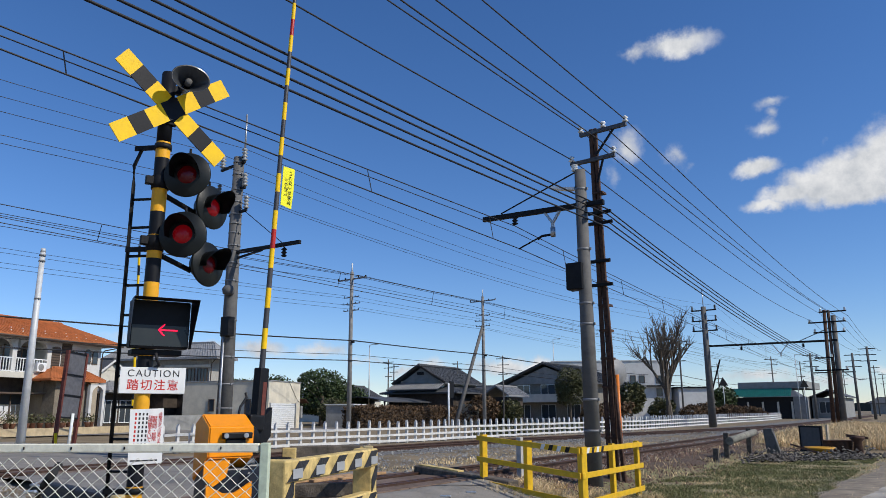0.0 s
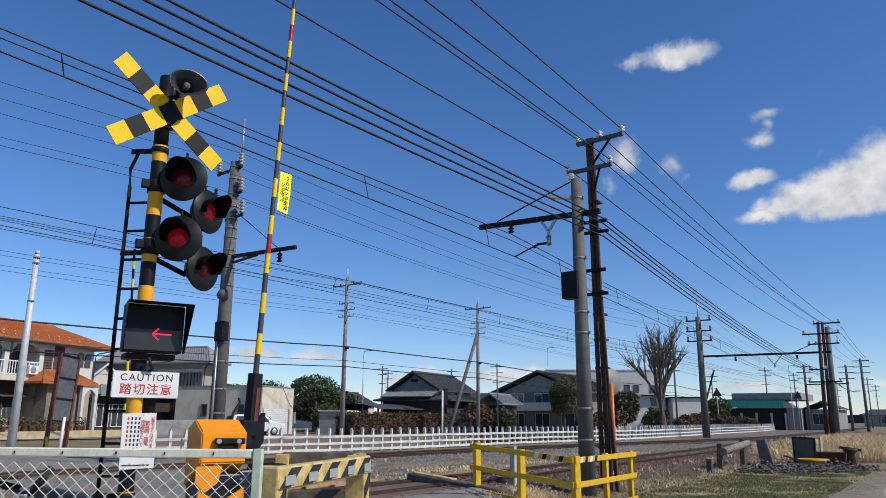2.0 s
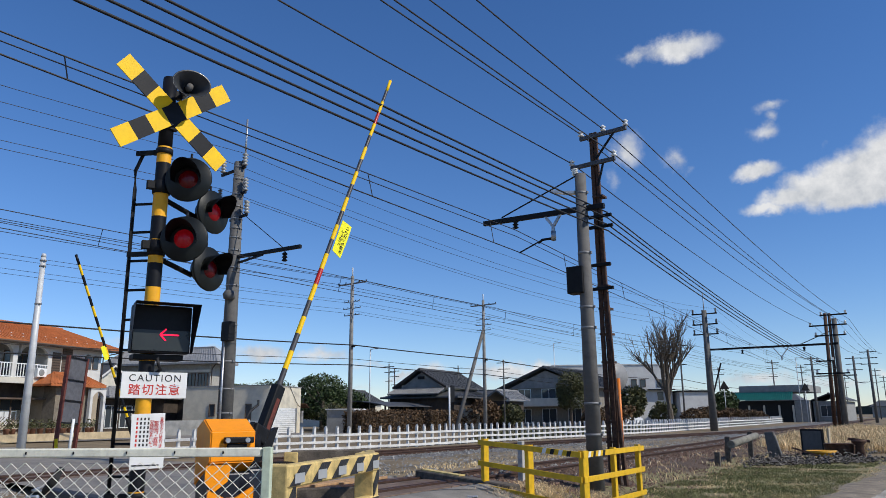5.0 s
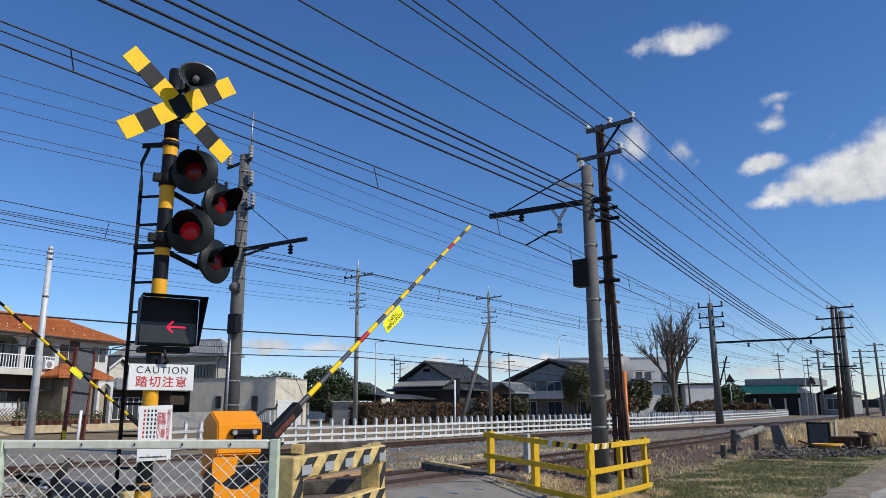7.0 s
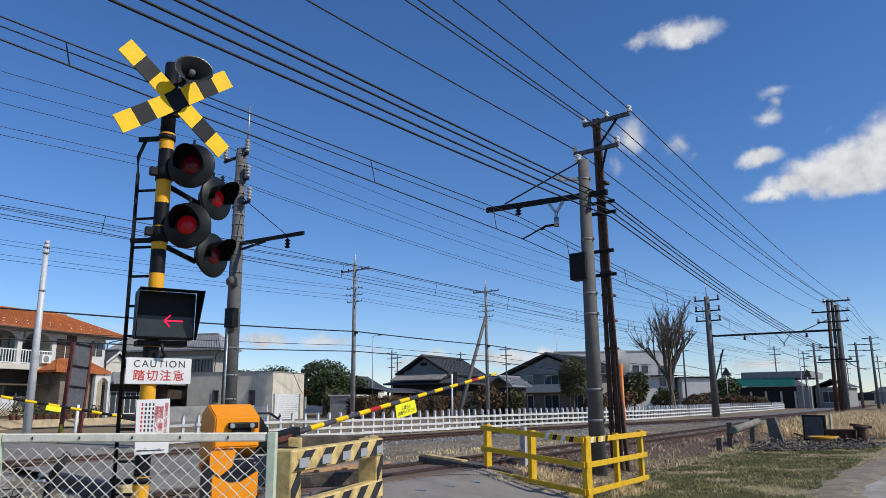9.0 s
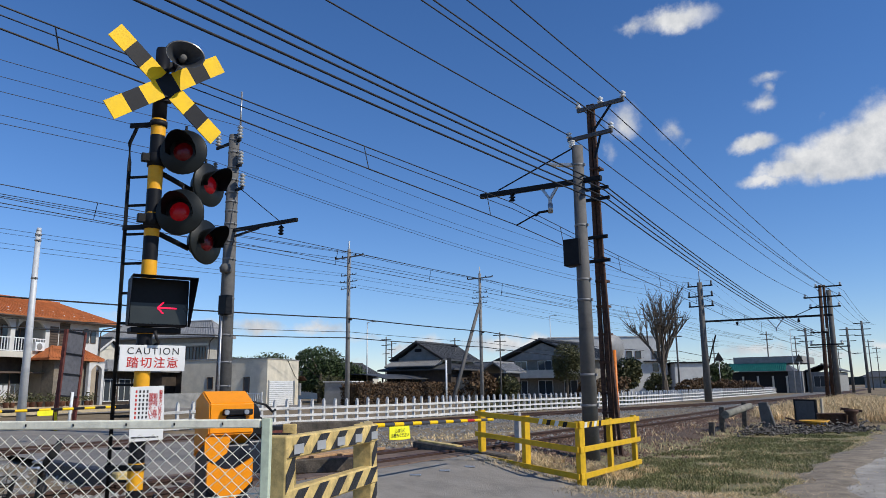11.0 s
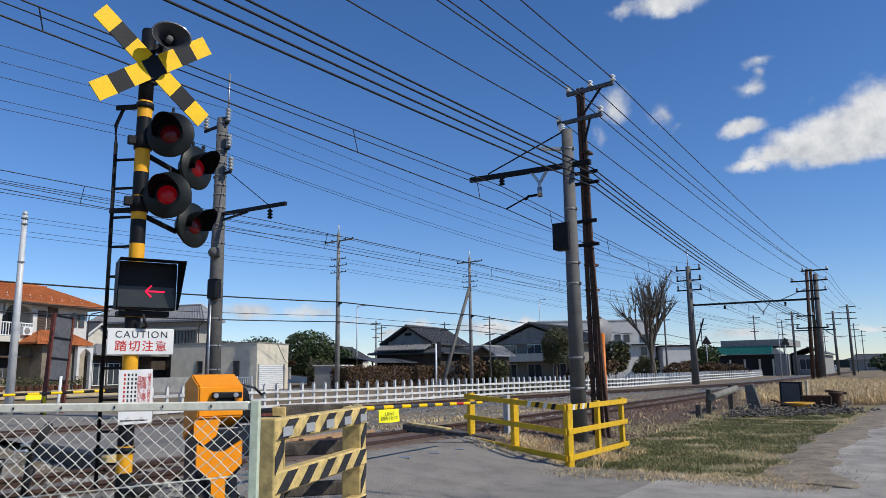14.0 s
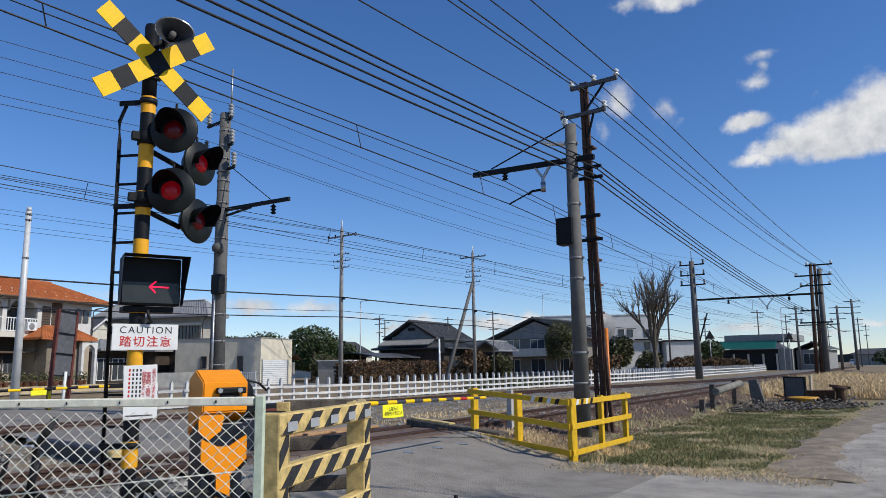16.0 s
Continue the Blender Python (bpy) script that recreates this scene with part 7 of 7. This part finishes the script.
for X, Y, w, d, h, m in ((-2, 250, 9, 8, 3.4, BROWNWALL), (-14, 230, 10, 8, 4.2, GREYWALL), (10, 300, 12, 9, 3.6, BROWNWALL), (-30, 160, 10, 9, 5.0, PLASTERW), (-60, 95, 9, 8, 4.8, GREYWALL), (-70, 75, 9, 8, 4.6, PLASTER), (-52, 110, 10, 8, 5.2, GREYWALL), (-90, 50, 12, 9, 5.2, PLASTER), (24, 300, 14, 9, 4.0, BROWNWALL)):
    o = thing("house", "distant house with dark grey roof", "house", group="distant houses")
    walls(o, X - w / 2, X + w / 2, Y - d / 2, Y + d / 2, 0.1, h * 0.7, m); hip_roof(o, X - w / 2 - 0.5, X + w / 2 + 0.5, Y - d / 2 - 0.5, Y + d / 2 + 0.5, h * 0.7, h * 0.35, ROOF_GR, "x", 0.6)
    window(o, (X, Y - d / 2, h * 0.4), 1.8, 1.2, "-y", 1)

# low block wall along the road before the small houses
tagged(part("block_wall", box(B(), (-47.0, 33.5, 0.7), (0.2, 9.5, 1.2), rz=16.5), GREYWALL), "low grey block wall along the road", "garden wall")

# bare billboard seen from behind, leaning pole, sign pole
bb = thing("billboard_frame", "narrow leaning sign board with rusty red frame seen from behind", "billboard", -25.2, 13.55, 0.2, 22)
bb.matrix_basis = pose(-25.2, 13.55, 0.2, 0, 0, 22) @ pose(0, 0, 0, -3.6, 0, 0)
bm = B(); box(bm, (0, 0.0, 2.25), (0.05, 0.85, 2.25)); part("panel", bm, mat("slate_grey_panel", (0.10, 0.10, 0.11), 0.6, var=0.2, bump=0.05), bb)
for y in (-0.46, 0.46):
    bm = B(); box(bm, (0, y, 1.7), (0.12, 0.09, 3.45)); part("frame_post", bm, mat("oxide_red_paint", (0.13, 0.035, 0.025), 0.7, var=0.3, bump=0.2), bb)
for z in (1.15, 1.9, 2.6, 3.37):
    bm = B(); box(bm, (0.04, 0, z), (0.05, 0.85, 0.05)); part("cross_bar", bm, BLK_STEEL, bb)
bm = B(); cyl(bm, (0.1, 0.1, 0), (0.1, 0.1, 1.3), 0.05); part("white_leg", bm, PORCELAIN, bb)
lp = thing("steel_pole", "plain light grey steel pole", "pole", -26.0, 12.5, 0.2)
bm = B(); cyl(bm, (0, 0, -0.2), (0, 0, 6.9), 0.15, 0.085, 16); cyl(bm, (0, 0, 6.9), (0, 0, 7.03), 0.09, 0.07, 16); part("pole", bm, POSTGREY, lp)
for z in (5.2, 6.55, 6.75):
    clamp(lp, 0, 0, z, 0.1)
sn = thing("sign_pole", "slim white pole with a dark narrow sign", "sign pole", -24.3, 35.5, 0.2)
bm = B(); cyl(bm, (0, 0, 0), (0, 0, 2.9), 0.055, n=10); part("pole", bm, PORCELAIN, sn)
bm = B(); box(bm, (0, 0.3, 2.55), (0.05, 0.42, 0.95)); part("sign_panel", bm, BLK_STEEL, sn)
ym = tagged(part("yellow_marker_post", cyl(B(), (-24.8, 13.1, 0.1), (-24.85, 13.05, 0.85), 0.05), YEL), "leaning yellow marker post by the road", "marker post")

# ---------------- vegetation ----------------


def crown(name, parent, balls, count, size, material):
    """Leaves in and on uneven clumps: (x, y, z, rx, ry, rz)."""
    V, F = [], []
    w = np.array([b[3] * b[4] for b in balls], float); w /= w.sum()
    for i in range(count):
        b = balls[rng.choice(len(balls), p=w)]
        d = rng.normal(0, 1, 3); d /= np.linalg.norm(d)
        r = rng.uniform(0.72, 1.06)
        p = np.array(b[:3]) + d * np.array(b[3:]) * r
        a, c = rng.normal(0, 1, 3), rng.normal(0, 1, 3)
        a = a / np.linalg.norm(a) * size * rng.uniform(0.6, 1.4); c = c / np.linalg.norm(c) * size * rng.uniform(0.4, 0.9)
        k = len(V)
        V += [tuple(p - a), tuple(p + c), tuple(p + a), tuple(p - c)]
        F.append((k, k + 1, k + 2, k + 3))
    return raw(name, V, F, material, parent)


def evergreen(x, y, h, rx, label, m, count=2600, size=0.16, group=""):
    t = thing("tree", label, "tree", x, y, 0.2, group=group)
    bm = B(); cyl(bm, (0, 0, -0.2), (0.1, 0, h * 0.55), 0.2, 0.09, 10)
    for k in range(5):
        a = k * 1.26
        cyl(bm, (0.05, 0, h * (0.3 + 0.05 * k)), (rx * 0.6 * math.cos(a), rx * 0.6 * math.sin(a), h * (0.55 + 0.06 * k)), 0.07, 0.02, 6)
    part("trunk", bm, BARK, t)
    balls = [(0, 0, h * 0.6, rx * 0.8, rx * 0.8, h * 0.34)]
    for k in range(9):
        a = rng.random() * 6.28
        q = rng.uniform(0.3, 0.75)
        balls.append((rx * q * math.cos(a), rx * q * math.sin(a), h * rng.uniform(0.35, 0.86), rx * rng.uniform(0.28, 0.45), rx * rng.uniform(0.28, 0.45), h * rng.uniform(0.1, 0.17)))
    crown("crown", t, balls, count, size, m)
    return t


evergreen(-34.6, 35.6, 4.35, 2.3, "dense round dark evergreen tree behind the shed", LEAF, 12000, 0.085)
evergreen(-39.6, 33.6, 3.7, 2.4, "dense dark evergreen shrub tree", LEAF, 6000, 0.11)
evergreen(-34.0, 37.6, 3.2, 1.9, "broad olive-green garden tree", LEAF, 5000, 0.1)
evergreen(-42.0, 38.0, 3.2, 2.6, "dark garden tree behind the garage", LEAF, 3000, 0.16)
evergreen(-30.4, 32.4, 2.2, 1.2, "bushy brown-green garden shrub", LEAF2, 2600, 0.08)
evergreen(-28.6, 31.6, 1.9, 1.0, "bushy brown-green garden shrub", HEDGE_BR, 1300, 0.12)
evergreen(-26.6, 43.0, 2.5, 1.5, "bushy reddish-brown garden shrub", HEDGE_BR, 1600, 0.12)
evergreen(-25.6, 44.8, 2.2, 1.3, "olive garden shrub by the road", LEAF2, 1500, 0.12)
evergreen(-35.64, 76.06, 6.6, 1.9, "tall shaggy grey-green tree before the house", LEAF2, 5200, 0.13)
evergreen(-24.8, 66.0, 4.0, 1.5, "shaggy grey-green tree by the fence", LEAF2, 2200, 0.2)
evergreen(-23.5, 71, 2.6, 1.4, "olive shrub behind the fence", LEAF2, 1500, 0.15)
for X, Y, s in ((-22.0, 75, 1.0), (-21.6, 79, 1.15), (-21.2, 84, 0.95), (-21.0, 88, 1.05), (-20.6, 93, 1.0), (-20.4, 97, 0.9), (-23, 58, 1.1), (-23.5, 54.5, 0.9)):
    evergreen(X, Y, 1.9 * s, 1.3 * s, "rounded reddish-brown clipped shrub behind the fence", HEDGE_BR, 1100, 0.13, "clipped shrubs")
evergreen(-27.5, 111, 5.0, 2.0, "dark evergreen tree beside the workshop", LEAF, 2200, 0.22)
evergreen(-3.0, 84, 2.6, 3.0, "dark low evergreen shrub by the lane", LEAF, 3000, 0.16)
evergreen(0.5, 80, 2.2, 2.6, "dark low evergreen shrub by the lane", LEAF, 2600, 0.16)
evergreen(-57.85, 52.33, 5.4, 3.4, "far dark evergreen tree beyond the garage", LEAF, 5000, 0.13)
# clipped hedge
hg = thing("hedge", "clipped brown-green hedge before the traditional house", "hedge", -25.6, 33.2, 0.2)
V, F = [], []
for i in range(16000):
    p = np.array([rng.uniform(-0.6, 0.6), rng.uniform(-4.6, 4.7), rng.uniform(0.0, 1.5)])
    if rng.random() < 0.75:
        k = rng.integers(0, 4)
        p[0] = 0.62 if k < 2 else p[0]
        p[2] = 1.5 + 0.06 * math.sin(p[1] * 3) if k == 2 else p[2]
        p[1] = -4.6 if k == 3 else p[1]
    p = p + rng.normal(0, 0.05, 3)
    a, c = rng.normal(0, 0.03, 3), rng.normal(0, 0.03, 3); k = len(V)
    V += [tuple(p - a), tuple(p + c), tuple(p + a), tuple(p - c)]; F.append((k, k + 1, k + 2, k + 3))
raw("foliage", V, F, HEDGE_BR, hg)
bm = B(); box(bm, (0, 0.05, 0.7), (1.0, 9.0, 1.4)); part("hedge_core", bm, BROWNWALL, hg)

# bare keyaki-like tree
bt = thing("bare_tree", "leafless grey-brown tree with upswept branches", "tree", -21.9, 68.2, 0.2)
bm = B()


def branch(p, d, length, r, depth, forks=(9, 4, 5, 3)):
    pts, q, dd = [p], p, d.copy()
    for i in range(4):
        dd = (dd + Vector(rng.normal(0, 0.10, 3)) + Vector((0, 0, 0.07))).normalized()
        q = q + dd * length / 4
        pts.append(q)
    for i in range(4):
        cyl(bm, pts[i], pts[i + 1], r * (1 - 0.14 * i), r * (1 - 0.14 * (i + 1)), 6 if depth < 2 else 4, caps=False)
    if depth >= 4:
        return
    for k in range(forks[depth]):
        t = rng.uniform(0.45, 1.0) if depth else rng.uniform(0.55, 1.0)
        i = min(3, int(t * 4)); base = pts[i].lerp(pts[i + 1], t * 4 - i)
        a = rng.random() * 6.28
        spread = rng.uniform(0.3, 0.68)
        nd = (dd + Vector((math.cos(a) * spread, math.sin(a) * spread, 0.1))).normalized()
        branch(base, nd, length * (rng.uniform(0.75, 1.0) if depth == 0 else rng.uniform(0.5, 0.75)), r * 0.5, depth + 1, forks)


branch(Vector((0, 0, -0.2)), Vector((0, 0, 1)), 3.9, 0.34, 0)
part("branchwork", bm, BARK, bt)
# stands out of view, added so that its branches shade the road
bt2 = thing("bare_tree", "unseen slender leafless roadside tree, added to cast shade on the road", "tree", 4.6, 9.2, 0.0)
bm = B()
branch(Vector((0, 0, -0.2)), Vector((0, 0.05, 1)), 3.6, 0.17, 0, (6, 3, 3, 3))
part("branchwork", bm, BARK, bt2)
# far woods at the horizon
V, F = [], []
ang = np.linspace(-2.6, 0.75, 420)
for i, a in enumerate(ang):
    R = 620 + 60 * math.sin(i * 0.13)
    h = 5.0 + 5 * abs(noise.noise((i * 0.11, 2.0, 0))) + 3 * abs(noise.noise((i * 0.5, 7.0, 0)))
    V += [(R * math.sin(a), R * math.cos(a), -1), (R * math.sin(a), R * math.cos(a), h)]
F = [(2 * i, 2 * i + 2, 2 * i + 3, 2 * i + 1) for i in range(len(ang) - 1)]
tagged(raw("distant_woods", V, F, FAR_GREEN), "dark band of distant woods on the horizon", "woods", kind="structure")


# the built-up side lies further off than the plan above was drawn
FARTHER = [("curved carport", 1.4), ("pale gable end", 1.2),
           ("slim steel utility pole", 1.45), ("slanting brace", 1.45), ("cable between the utility poles", 1.45), ("slim white pole", 1.45), ("evergreen tree behind the shed", 1.45), ("evergreen shrub tree", 1.45), ("broad olive", 1.45), ("behind the garage", 1.45),
           ("bushy brown-green garden shrub", 1.5), ("reddish-brown garden", 1.45), ("olive garden shrub", 1.45), ("palm-like", 1.15), ("brown-green hedge", 1.5)]
for o in list(scene.collection.objects):
    if o.parent is None and o.get("label"):
        lab = o["label"]
        for key, k in FARTHER:
            if key in lab:
                farther(o, k)
                break

# ---------------- passing van ----------------
van = thing("estate_car", "silver-white estate car with dark windows driving by", "car", -60, 9, 0.27)
prof = [(-2.15, 0.28), (-2.2, 0.75), (-2.12, 0.98), (-1.9, 1.46), (-1.6, 1.52), (0.35, 1.52), (0.75, 1.38), (1.3, 1.0), (1.95, 0.86), (2.12, 0.7), (2.15, 0.3)]
bm = B()
lefts = [bm.verts.new((-0.84 + max(0, z - 0.95) * 0.28, y, z)) for y, z in prof]
rights = [bm.verts.new((0.84 - max(0, z - 0.95) * 0.28, y, z)) for y, z in prof]
bm.faces.new(lefts); bm.faces.new(rights[::-1])
for i in range(len(prof)):
    k = (i + 1) % len(prof)
    bm.faces.new((lefts[i], rights[i], rights[k], lefts[k]))
bmesh.ops.recalc_face_normals(bm, faces=bm.faces)
bmesh.ops.bevel(bm, geom=list(bm.edges), offset=0.04, segments=2, affect="EDGES")
part("body", bm, CARW, van)
for s in (1, -1):
    for y0, y1, y2, y3 in ((-1.85, -1.2, -1.2, -1.72), (-1.1, -0.2, -0.2, -1.1), (-0.1, 0.95, 0.45, -0.1)):
        bm = B(); poly(bm, [(s * 0.838, y0, 0.98), (s * 0.838, y1, 0.98), (s * 0.722, y2, 1.42), (s * 0.722, y3, 1.42)], (s * 0.008, 0, 0)); part("side_window", bm, GLASS, van)
    bm = B(); box(bm, (s * 0.9, 0.85, 1.0), (0.16, 0.1, 0.12), bev=0.02); part("wing_mirror", bm, CARW, van)
    bm = B(); box(bm, (s * 0.68, 2.08, 0.72), (0.3, 0.12, 0.16), bev=0.02); part("headlight", bm, PORCELAIN, van)
    bm = B(); box(bm, (s * 0.72, -2.14, 0.85), (0.14, 0.08, 0.4), bev=0.02); part("tail_light", bm, REDP, van)
    for y in (-0.65, 0.15):
        bm = B(); box(bm, (s * 0.845, y, 0.86), (0.02, 0.16, 0.03)); part("door_handle", bm, ALU, van)
bm = B(); poly(bm, [(-0.72, -2.1, 1.02), (0.72, -2.1, 1.02), (0.64, -1.93, 1.42), (-0.64, -1.93, 1.42)], (0, -0.012, 0)); part("rear_window", bm, GLASS, van)
bm = B(); poly(bm, [(-0.74, 1.26, 1.05), (0.74, 1.26, 1.05), (0.66, 0.80, 1.39), (-0.66, 0.80, 1.39)], (0, 0.012, 0.012)); part("windscreen", bm, GLASS, van)
bm = B(); box(bm, (0, -2.2, 0.42), (1.6, 0.1, 0.26), bev=0.03); part("rear_bumper", bm, CARW, van)
bm = B(); box(bm, (0, -2.215, 0.7), (0.34, 0.02, 0.16)); part("number_plate", bm, PORCELAIN, van)
wheels = []
for s in (1, -1):
    for y in (-1.32, 1.3):
        bm = B(); lathe(bm, [(0, -0.1), (0.2, -0.1), (0.29, -0.09), (0.31, 0), (0.29, 0.09), (0.2, 0.1), (0, 0.1)], 22, pose(0, 0, 0, 0, 90, 0)); w = part("wheel", bm, RUBBER, van)
        w.matrix_basis = pose(s * 0.76, y, 0.31)
        bm = B(); lathe(bm, [(0, 0.105), (0.06, 0.11), (0.19, 0.105), (0.2, 0.09)], 18, pose(0, 0, 0, 0, s * 90, 0)); part("rim", bm, ALU, w)
        wheels.append((w, s, y))


def motions():
    """The near and far barrier arms come down; the car passes along the far road."""
    yaw = 3.7
    fall = [(0, 87.2), (2.6, 87.2), (3.0, 86.7), (3.5, 84.8), (4.0, 78.2), (4.2, 75.6), (5.0, 65.8), (6.0, 52.0), (6.5, 44.4), (7.0, 36.7), (7.5, 29.9), (8.0, 23.3), (8.5, 16.2), (9.0, 9.5), (9.3, 5.9), (9.8, 1.4), (10.4, -0.6), (16.0, -0.7)]
    walk(ar, [(t, mo.matrix_basis.inverted() @ Matrix.Translation(PIV) @ Matrix.Rotation(radians(yaw), 4, "Z") @ Matrix.Rotation(radians(a), 4, "X")) for t, a in fall])
    walk(fa, [(t, fb.matrix_basis.inverted() @ Matrix.Translation(FPIV) @ Matrix.Rotation(radians(-a), 4, "X")) for t, a in fall])
    rows = []
    for i, (t, p) in enumerate(VAN_WAY):
        a, b = VAN_WAY[max(0, i - 1)][1], VAN_WAY[min(len(VAN_WAY) - 1, i + 1)][1]
        rows.append((t, pose(p[0], p[1], 0.27, 0, 0, math.degrees(math.atan2(b[1] - a[1], b[0] - a[0])) - 90)))
    van.scale = (0.95, 0.92, 0.95)
    walk(van, rows)
    for w, s, y in wheels:
        walk(w, [(t, pose(s * 0.76, y, 0.31) @ Matrix.Rotation(-radians(80) * k, 4, "X")) for k, t in enumerate(np.linspace(0, 16, 430).tolist())])


motions()
